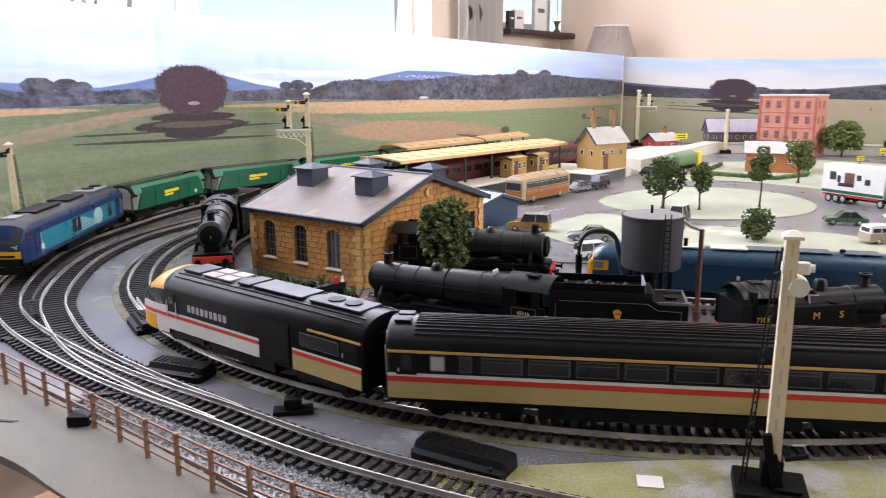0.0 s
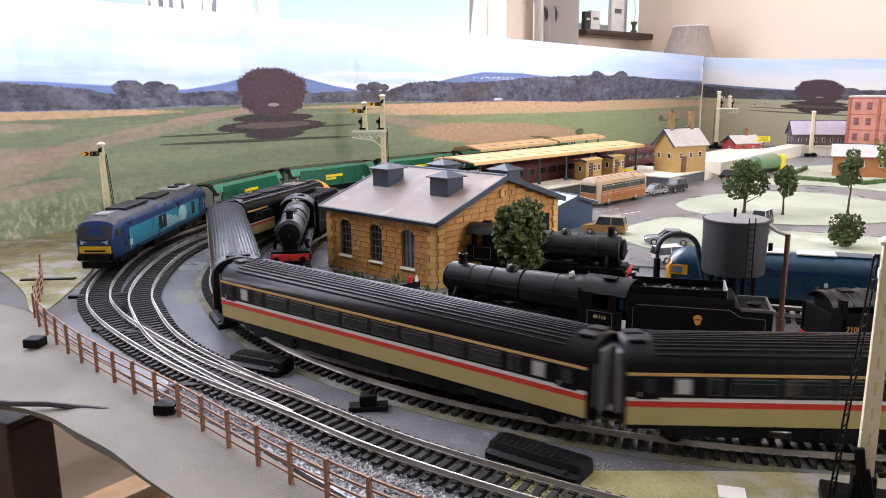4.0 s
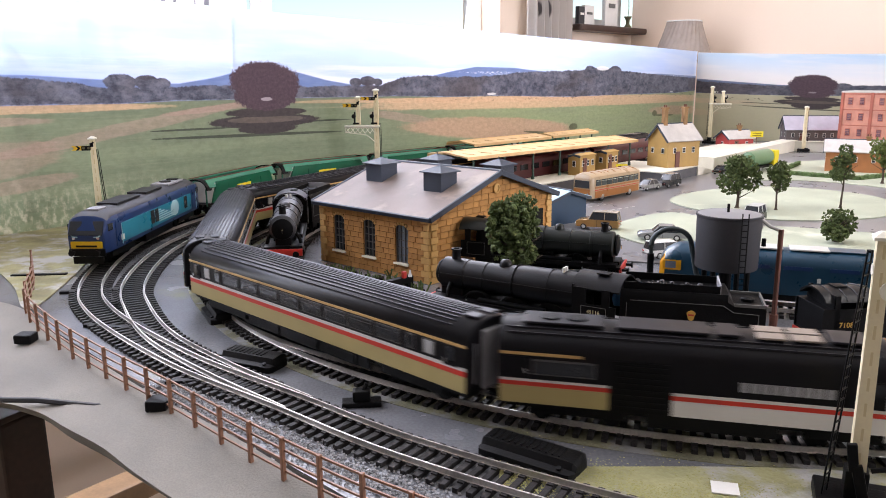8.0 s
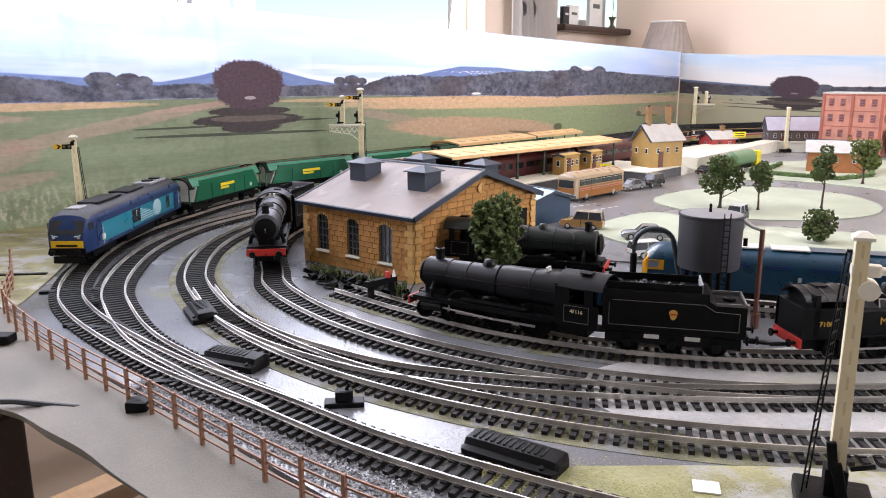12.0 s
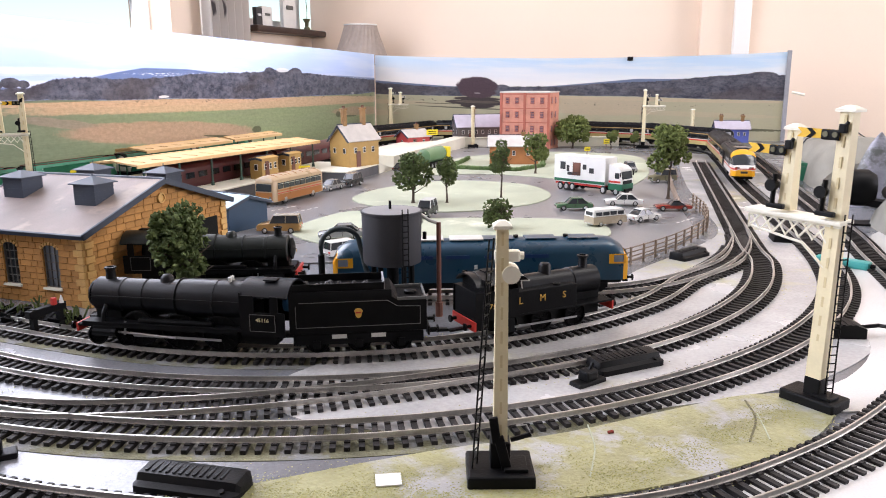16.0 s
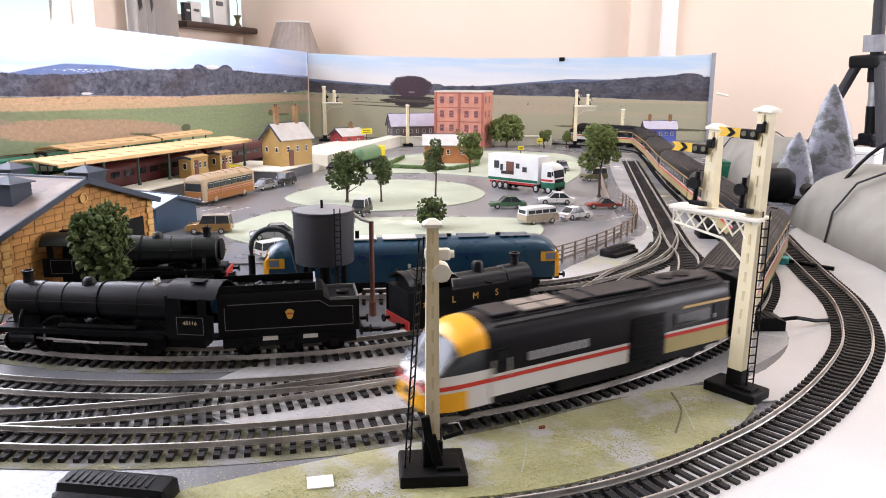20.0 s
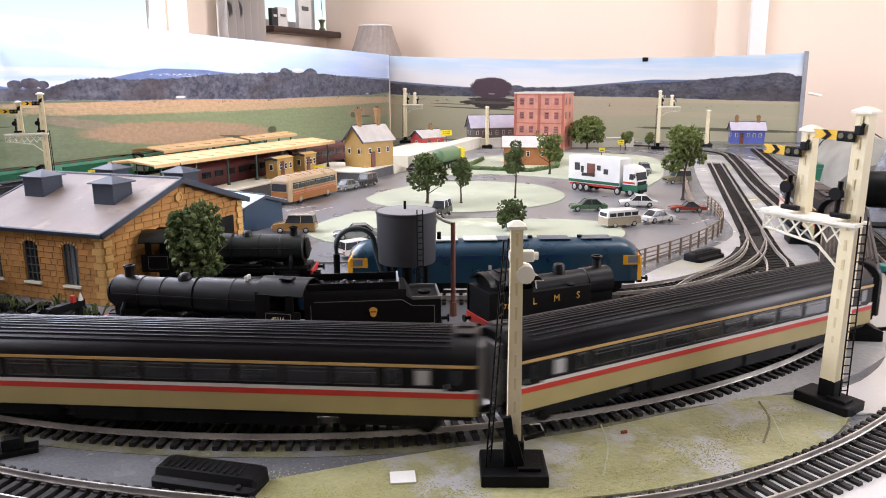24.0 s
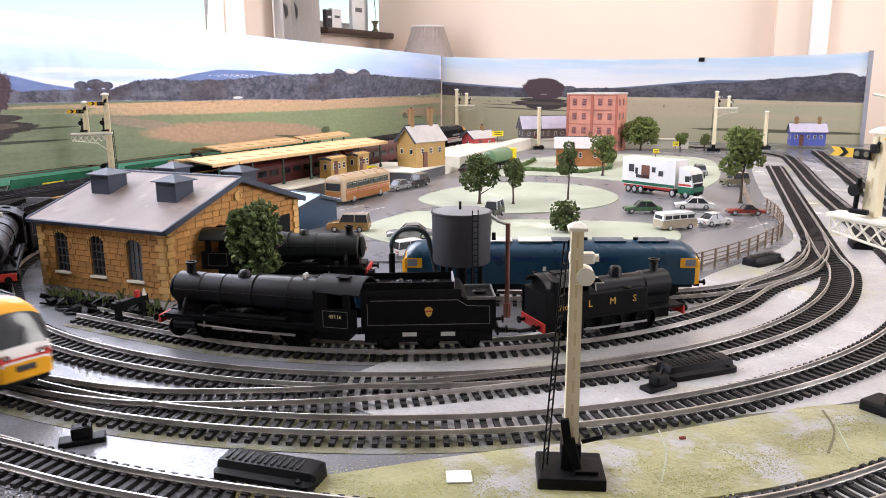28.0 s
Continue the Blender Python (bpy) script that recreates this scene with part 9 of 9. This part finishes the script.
for x, y, mt, l, z, nm in ((1.02, 1.05, DEEP_BLUE, 0.10, 0.016, "dark blue"), (0.83, 0.98, HOPPER_GREEN, 0.05, 0.014, "green"), (1.12, 1.00, WHITE, 0.09, 0.018, "white")):
    b = thing("storage_box", pose(x + 0.10, y, 0, 0, 0, 30), nm + " cardboard box lying behind the covers", "box", "boxes behind the covers")
    part("carton", box(BM(), 0, 0, z, l, 0.06, 2 * z, 0.001), mt, b)
    part("lid_line", box(BM(), 0, 0, 2 * z - 0.006, l + 0.0006, 0.0606, 0.0008), LINING, b)
p = thing("power_feed", pose(0.3985, 0.3775, 0, 0, 0, -22), "black track power clip with a lead", "power clip")
part("block", prism(BM(), [(-0.013, 0), (0.013, 0), (0.013, 0.007), (0.006, 0.0095), (-0.009, 0.0085), (-0.013, 0.004)], -0.008, 0.008), BLACK, p)
for k in range(5):
    part("rib", box(BM(), -0.008 + k * 0.0035, 0, 0.0090, 0.0016, 0.015, 0.0014), BLACK, p)
part("lead", tube(BM(), [(0.012, 0, 0.006), (0.022, -0.002, 0.008), (0.038, 0.004, 0.004), (0.055, 0.012, 0.002), (0.078, 0.022, 0.0015)], 0.0013, 6), BLACK, p)
t = thing("craft_knife", pose(0.548, 0.505, 0.0, 0, 0, -62), "teal-handled craft knife lying by the outer track", "knife")
part("handle", box(BM(), -0.018, 0, 0.004, 0.044, 0.012, 0.007, 0.0026), TEAL, t)
part("shaft", cyl(BM(), (0.004, 0, 0.004), (0.040, 0, 0.003), 0.0018, n=10), BLACK, t)
t = thing("glue_streaks", pose(0, 0, 0.0008), "thin pale streaks of dried glue on the grass", "glue")
for pts in (((0.186, 0.310), (0.179, 0.290), (0.172, 0.278), (0.164, 0.266)), ((0.270, 0.296), (0.264, 0.284), (0.257, 0.271))):
    part("streak", ribbon(BM(), spline(pts), 0, 0.00035, 0.0, 0.0004), LAWN, t, "pale streak")
part("crack", ribbon(BM(), spline(((0.275, 0.311), (0.266, 0.292), (0.247, 0.272))), 0, 0.0005, 0.0, 0.0004), OLIVE, t, "dark hairline crack")
part("red_chip", box(BM(), 0.192, 0.299, 0.0008, 0.0030, 0.0014, 0.0012, 0.0003), RED_CAR, t, "tiny red chip")

# a photographer's tripod beyond the board
t = thing("camera_tripod", pose(1.498, 1.208, 0, 0, -4, 0), "dark metal camera tripod standing beyond the board", "tripod")
part("column", cyl(BM(), (0, 0, 0.20), (0, 0, 0.85), 0.013, n=14), TANK_GREY, t)
part("lower_column", cyl(BM(), (0, 0, 0.02), (0, 0, 0.10), 0.013, n=14), BLACK, t)
part("neck", cyl(BM(), (0, 0, 0.15), (0, 0, 0.20), 0.015, n=14), BLACK, t)
part("silver_tube", cyl(BM(), (0, 0, 0.10), (0, 0, 0.15), 0.011, n=14), HUB, t, "silver centre tube")
part("collar", cyl(BM(), (0, 0, 0.212), (0, 0, 0.246), 0.027, n=16), GREY_END, t, "grey collar")
part("crown", box(BM(), 0, 0, 0.193, 0.080, 0.070, 0.026, 0.006), BLACK, t, "black leg crown")
part("spreader_hub", box(BM(), 0, 0, 0.030, 0.036, 0.036, 0.026, 0.004), BLACK, t)
for a in (110, 230, 350):
    ca, sa = math.cos(radians(a)), math.sin(radians(a))
    part("leg", cyl(BM(), (0.035 * ca, 0.035 * sa, 0.190), (0.53 * ca, 0.53 * sa, FLOOR_Z), 0.011, n=10), TANK_GREY, t)
    part("strut", cyl(BM(), (0.01 * ca, 0.01 * sa, 0.03), (0.155 * ca, 0.155 * sa, -0.045), 0.006, n=8), BLACK, t)


# ---- table edge ----
PALE_WOOD = mat("pale_planed_wood", (0.42, 0.26, 0.14), 0.5, vary=0.2, scale=20, fine=200)
def edge_cloth():
    inner = [(-0.70, 0.585), (-0.372, 0.519), (-0.292, 0.452), (-0.198, 0.373), (-0.122, 0.315), (-0.032, 0.242), (0.078, 0.182), (0.2, 0.15)]
    outer = [(-0.60, 0.42), (-0.327, 0.379), (-0.254, 0.362), (-0.215, 0.335), (-0.187, 0.317), (-0.170, 0.304), (-0.135, 0.279), (-0.104, 0.259), (-0.04, 0.215), (0.03, 0.15), (0.15, 0.11)]
    a, b = spline(inner, step=0.01), spline(outer, step=0.01)
    bm = BM()
    rows = []
    n = 70
    for i in range(n):
        u = i / (n - 1)
        p, q = a[int(u * (len(a) - 1))], b[int(u * (len(b) - 1))]
        row = []
        for k in range(7):
            v = k / 6
            x, y = p + (q - p) * v
            row.append(bm.verts.new((x, y, 0.0006 - 0.0075 * v + 0.0007 * math.sin(57 * u - 9 * v) * math.sin(math.pi * v) + 0.0013 * math.sin(31 * u + 5 * v) * v + 0.0016 * math.sin(13 * u + 3 * v) * math.sin(math.pi * v))))
        row.append(bm.verts.new((q[0] + 0.001, q[1] + 0.001, -0.0105)))
        rows.append(row)
    for r, s in zip(rows, rows[1:]):
        for k in range(7):
            bm.faces.new((r[k], s[k], s[k + 1], r[k + 1]))
    bmesh.ops.recalc_face_normals(bm, faces=bm.faces[:])
    bmesh.ops.solidify(bm, geom=bm.faces[:], thickness=0.0012)
    return tagged(part("edge_cloth", bm, CLOTH, smooth=True), "beige cloth draped over the table's front edge", "cloth")


edge_cloth()
s = thing("plastic_strip", pose(0, 0, 0), "folded clear and dark plastic strip on the cloth", "plastic strip")
part("strip", tube(BM(), [(-0.30, 0.366, -0.004), (-0.267, 0.361, -0.003), (-0.249, 0.362, -0.003), (-0.214, 0.357, -0.003), (-0.200, 0.357, -0.003), (-0.194, 0.364, -0.001), (-0.187, 0.374, 0.001)], 0.0015, 6), TANK_GREY, s)
s = thing("table_support", pose(-0.405, 0.549, FLOOR_Z, 0, 0, 70), "dark stained wooden support under the table edge", "support")
part("upright", box(BM(), 0, 0, 0.340, 0.040, 0.040, 0.680, 0.003), DARK_WOOD, s)
part("foot", box(BM(), 0, 0, 0.012, 0.14, 0.06, 0.024, 0.004), DARK_WOOD, s)
part("top_plate", box(BM(), 0, 0, 0.683, 0.043, 0.043, 0.005, 0.001), DARK_WOOD, s)
s = thing("layout_table", pose(0, 0, 0), "brown wooden frame under the baseboard", "table")
part("front_beam", ribbon(BM(), spline([(-0.30, 0.66), (-0.12, 0.52), (0.04, 0.40), (0.2, 0.32), (0.62, 0.30)]), 0, 0.012, -0.11, -0.031), MID_WOOD, s)
for x, y in ((-0.06, 0.50), (0.55, 0.34), (1.4, 1.3), (0.4, 1.9)):
    part("leg", box(BM(), x, y, (FLOOR_Z - 0.03) / 2, 0.05, 0.05, -FLOOR_Z - 0.03, 0.003), MID_WOOD, s)
s = thing("floor_bench", pose(-0.58, 0.93, FLOOR_Z, 0, 0, 57), "pale wooden low bench standing under the layout", "bench")
part("top", box(BM(), 0, 0, 0.36, 0.9, 0.05, 0.03, 0.004), PALE_WOOD, s)
for x in (-0.38, 0.38):
    part("leg", box(BM(), x, 0, 0.17, 0.05, 0.045, 0.35, 0.004), MID_WOOD, s)

# ---- at the room's walls ----
def on_wall(m, x, y=0.0, z=0.0):
    return m @ pose(x, y, z)


s = thing("window_sill", on_wall(WEST_M, (SMALL_WINDOW[0] + SMALL_WINDOW[1]) / 2, -0.012, SMALL_WINDOW[2]), "dark brown wooden window sill", "sill")
part("board", box(BM(), 0, 0, -0.006, SMALL_WINDOW[1] - SMALL_WINDOW[0] + 0.05, 0.070, 0.018, 0.006), DARK_WOOD, s)


def window_frame(name, m, hole, label, bars=1):
    w = thing(name, m, label, "window", kind="structure")
    x0, x1, z0, z1 = hole
    fr = BM()
    for x in [x0 + 0.015, x1 - 0.015] + [x0 + (x1 - x0) * (i + 1) / (bars + 1) for i in range(bars)]:
        box(fr, x, 0.075, (z0 + z1) / 2, 0.03, 0.03, z1 - z0)
    for z in (z0 + 0.015, z1 - 0.015):
        box(fr, (x0 + x1) / 2, 0.075, z, x1 - x0 - 0.06, 0.03, 0.03)
    part("window_frame", fr, WALL_WHITE, w)
    return w


window_frame("window_2", WEST_M, SMALL_WINDOW, "white-framed small window over a brown sill", 0)
window_frame("window_1", WEST_M, BIG_WINDOW, "wide white-framed window full of daylight", 2)
window_frame("window_3", EAST_M, (0.5, 2.2, 0.1, 1.3), "wide white-framed window behind the viewer", 1)


def curtain_material():
    m, nt, b = principled("leaf_print_fabric", 0.85)
    N, L = nt.nodes, nt.links
    tc = N.new("ShaderNodeTexCoord")
    vo = N.new("ShaderNodeTexVoronoi")
    vo.inputs["Scale"].default_value = 9
    L.new(tc.outputs["Object"], vo.inputs["Vector"])
    wv = N.new("ShaderNodeTexWave")
    wv.inputs["Scale"].default_value, wv.inputs["Distortion"].default_value = 26, 1.2
    add = N.new("ShaderNodeVectorMath")
    L.new(tc.outputs["Object"], add.inputs[0])
    L.new(vo.outputs["Color"], add.inputs[1])
    L.new(add.outputs[0], wv.inputs["Vector"])
    r1 = N.new("ShaderNodeMapRange")
    r1.inputs["From Min"].default_value, r1.inputs["From Max"].default_value = 0.55, 0.7
    L.new(wv.outputs["Fac"], r1.inputs["Value"])
    r2 = N.new("ShaderNodeMapRange")
    r2.inputs["From Min"].default_value, r2.inputs["From Max"].default_value = 0.36, 0.33
    L.new(vo.outputs["Distance"], r2.inputs["Value"])
    mu = N.new("ShaderNodeMath")
    mu.operation = "MULTIPLY"
    L.new(r1.outputs[0], mu.inputs[0])
    L.new(r2.outputs[0], mu.inputs[1])
    mx = N.new("ShaderNodeMix")
    mx.data_type = "RGBA"
    L.new(mu.outputs[0], mx.inputs["Factor"])
    mx.inputs["A"].default_value, mx.inputs["B"].default_value = (0.80, 0.78, 0.76, 1), (0.20, 0.19, 0.20, 1)
    L.new(mx.outputs["Result"], b.inputs["Base Color"])
    thin, both, out = N.new("ShaderNodeBsdfTranslucent"), N.new("ShaderNodeMixShader"), N["Material Output"]
    both.inputs["Fac"].default_value = 0.6
    L.new(mx.outputs["Result"], thin.inputs["Color"])
    L.new(b.outputs["BSDF"], both.inputs[1])
    L.new(thin.outputs["BSDF"], both.inputs[2])
    L.new(both.outputs["Shader"], out.inputs["Surface"])
    return m


LEAFY = curtain_material()


def curtain(x0, x1, label):
    bm = BM()
    n = 40
    low, high = -0.2, 1.35
    rows = []
    for i in range(n + 1):
        x = x0 + (x1 - x0) * i / n
        y = -0.035 + 0.010 * math.sin(i * 0.9)
        rows.append([bm.verts.new((x, y, low)), bm.verts.new((x, y, high))])
    for a, b in zip(rows, rows[1:]):
        bm.faces.new((a[0], b[0], b[1], a[1]))
    bmesh.ops.solidify(bm, geom=bm.faces[:], thickness=0.002)
    c = thing("curtain", WEST_M, label, "curtain", "leaf-print curtains")
    part("fabric", bm, LEAFY, c, smooth=True)


curtain(west_u(0.290), west_u(0.105), "white curtain printed with dark leaves beside the window")
curtain(west_u(1.31), west_u(1.12), "drawn white curtain printed with dark leaves in the window")
for u, w, h, mt, lb in ((-0.055, 0.05, 0.055, WHITE, "white card box on the window sill"), (-0.175, 0.07, 0.10, WHITE, "white greeting card on the window sill"), (-0.015, 0.03, 0.05, TANK_GREY, "dark striped carton on the window sill")):
    o = thing("sill_box", on_wall(WEST_M, west_u(u), 0.0, SMALL_WINDOW[2] + 0.005), lb, "ornament", "ornaments on the sill")
    part("carton", box(BM(), 0, 0.01, h / 2, w, 0.012, h, 0.001), mt, o)
    part("mark", box(BM(), 0, 0.003, h * 0.6, w * 0.5, 0.002, h * 0.12), LINING if mt is WHITE else WHITE, o)
v = thing("bud_vase", on_wall(WEST_M, west_u(-0.265), 0.0, SMALL_WINDOW[2] + 0.005), "small glass bud vase with a thin stem", "vase")
part("vase", lathe(BM(), [(0.010, 0), (0.011, 0.004), (0.005, 0.012), (0.006, 0.022), (0.012, 0.034)], 16), OLIVE, v, smooth=True)
part("stem", tube(BM(), [(0, 0, 0.02), (0.004, 0, 0.06), (-0.003, 0, 0.11)], 0.0012, 5), HEDGE, v)


def lampshade():
    p = K + OUT_B * 0.205 + OUT_L * 0.098
    l = thing("table_lamp", pose(p[0], p[1], 0), "table lamp with a pleated pale fabric shade", "lamp")
    bm = BM()
    secs = []
    for z, r in ((0.195, 0.083), (0.230, 0.072), (0.265, 0.059), (0.300, 0.0475), (0.306, 0.047)):
        secs.append([((r + 0.0012 * math.cos(30 * a)) * math.cos(a + 3.0 * (z - 0.195)), (r + 0.0012 * math.cos(30 * a)) * math.sin(a + 3.0 * (z - 0.195)), z) for a in np.linspace(0, 2 * math.pi, 120, endpoint=False)])
    loft(bm, secs, True)
    part("shade", bm, mat("pale_pleated_fabric", (0.33, 0.275, 0.24), 0.8, vary=0.1), l, "pale pleated fabric shade", smooth=True)
    part("shade_rim", lathe(BM(), [(0.0475, 0.3045), (0.0490, 0.3065), (0.0475, 0.3085)], 40), WHITE, l)
    part("stem", lathe(BM(), [(0.05, -0.20), (0.05, -0.18), (0.018, -0.14), (0.024, -0.05), (0.012, 0.05), (0.010, 0.20)], 24), IVORY, l, smooth=True)
    s = thing("corner_table", pose(p[0], p[1], FLOOR_Z), "small wooden corner table under the lamp", "table")
    part("top", box(BM(), 0, 0, 0.57, 0.28, 0.28, 0.02, 0.003), MID_WOOD, s)
    for a in (-1, 1):
        for b in (-1, 1):
            part("leg", box(BM(), a * 0.11, b * 0.11, 0.28, 0.03, 0.03, 0.56), MID_WOOD, s)


lampshade()


def north_x(u):
    return float(np.dot(NORTH_P + ALONG_B * u - NW, ALONG_B))


s = tagged(part("chimney_breast", box(BM(), north_x(0.865) + 0.75, -0.0225, (FLOOR_Z + CEIL_Z) / 2, 1.5, 0.044, CEIL_Z - FLOOR_Z), WALL_PAINT), "shallow cream-painted wall projection", "wall", kind="structure")
s.matrix_basis = NORTH_M
s = thing("corner_trim", NORTH_M, "white painted upright trim on the wall", "trim", kind="structure")
part("upright", box(BM(), north_x(0.972), -0.0560, (FLOOR_Z + CEIL_Z) / 2, 0.044, 0.022, CEIL_Z - FLOOR_Z, 0.003), WALL_WHITE, s)
c = thing("bulldog_clip", pose(*(K + ALONG_B * 0.658), 0.2005, 0, 0, BD), "small black clip on the backdrop's top edge", "clip")
part("jaw", box(BM(), 0, -0.001, 0, 0.014, 0.006, 0.010, 0.001), BLACK, c)
e = thing("edge_strip", pose(*(K + ALONG_B * 1.032), 0, 0, 0, BD), "grey upright strip at the backdrop's end", "strip")
part("strip", box(BM(), 0, 0, 0.1085, 0.010, 0.008, 0.217, 0.0012), GREY_END, e)
e = thing("wood_strip", pose(*(K + ALONG_B * 1.045), 0.118, 0, 12, BD), "short pale wooden peg through the backdrop's end", "peg")
part("peg", cyl(BM(), (0, 0, 0), (0.030, 0, 0), 0.003, n=8), IVORY, e)


# ---- what moves ----
def motions():
    """The express runs round the oval: seconds and the place of its head along the line."""
    when = [0, 0.5, 1, 1.5, 2, 2.5, 3, 3.5, 5.5, 6, 6.5, 7, 7.5, 8, 8.5, 9, 9.5, 10, 10.5, 11, 11.5, 14.5, 15, 15.5, 16, 16.5, 18.4, 19.5, 20, 20.5, 22.5, 23, 23.5, 24, 24.5, 25, 25.5, 26, 26.5, 27, 27.5, 28]
    head = [1.6918, 1.7438, 1.7918, 1.8408, 1.8933, 1.9443, 1.9963, 2.0578, 2.4222, 2.5278, 2.6348, 2.7478, 2.8618, 2.9758, 3.0968, 3.2158, 3.3418, 3.4638, 3.5878, 3.7178, 3.8458, 4.3807, 4.4687, 4.5627,
            4.6587, 4.7697, 5.2077, 5.4977, 5.6232, 5.7587, 6.2547, 6.3672, 6.4887, 6.6057, 6.7322, 6.8497, 6.9742, 7.0897, 7.2137, 7.3367, 7.4622, 7.5827]
    curve = spline(list(zip(when, head)), step=0.02)
    for car, offset, base in EXPRESS:
        rows = []
        for i in range(113):
            t = i * 0.25
            s = float(np.interp(t, curve[:, 0], curve[:, 1])) + offset
            a, _ = along(MAIN, s + base / 2, True)
            b, _ = along(MAIN, s - base / 2, True)
            h = (a - b)
            rows.append((t, facing((a + b) / 2, h, RAIL_TOP)))
        walk(car, rows)


motions()
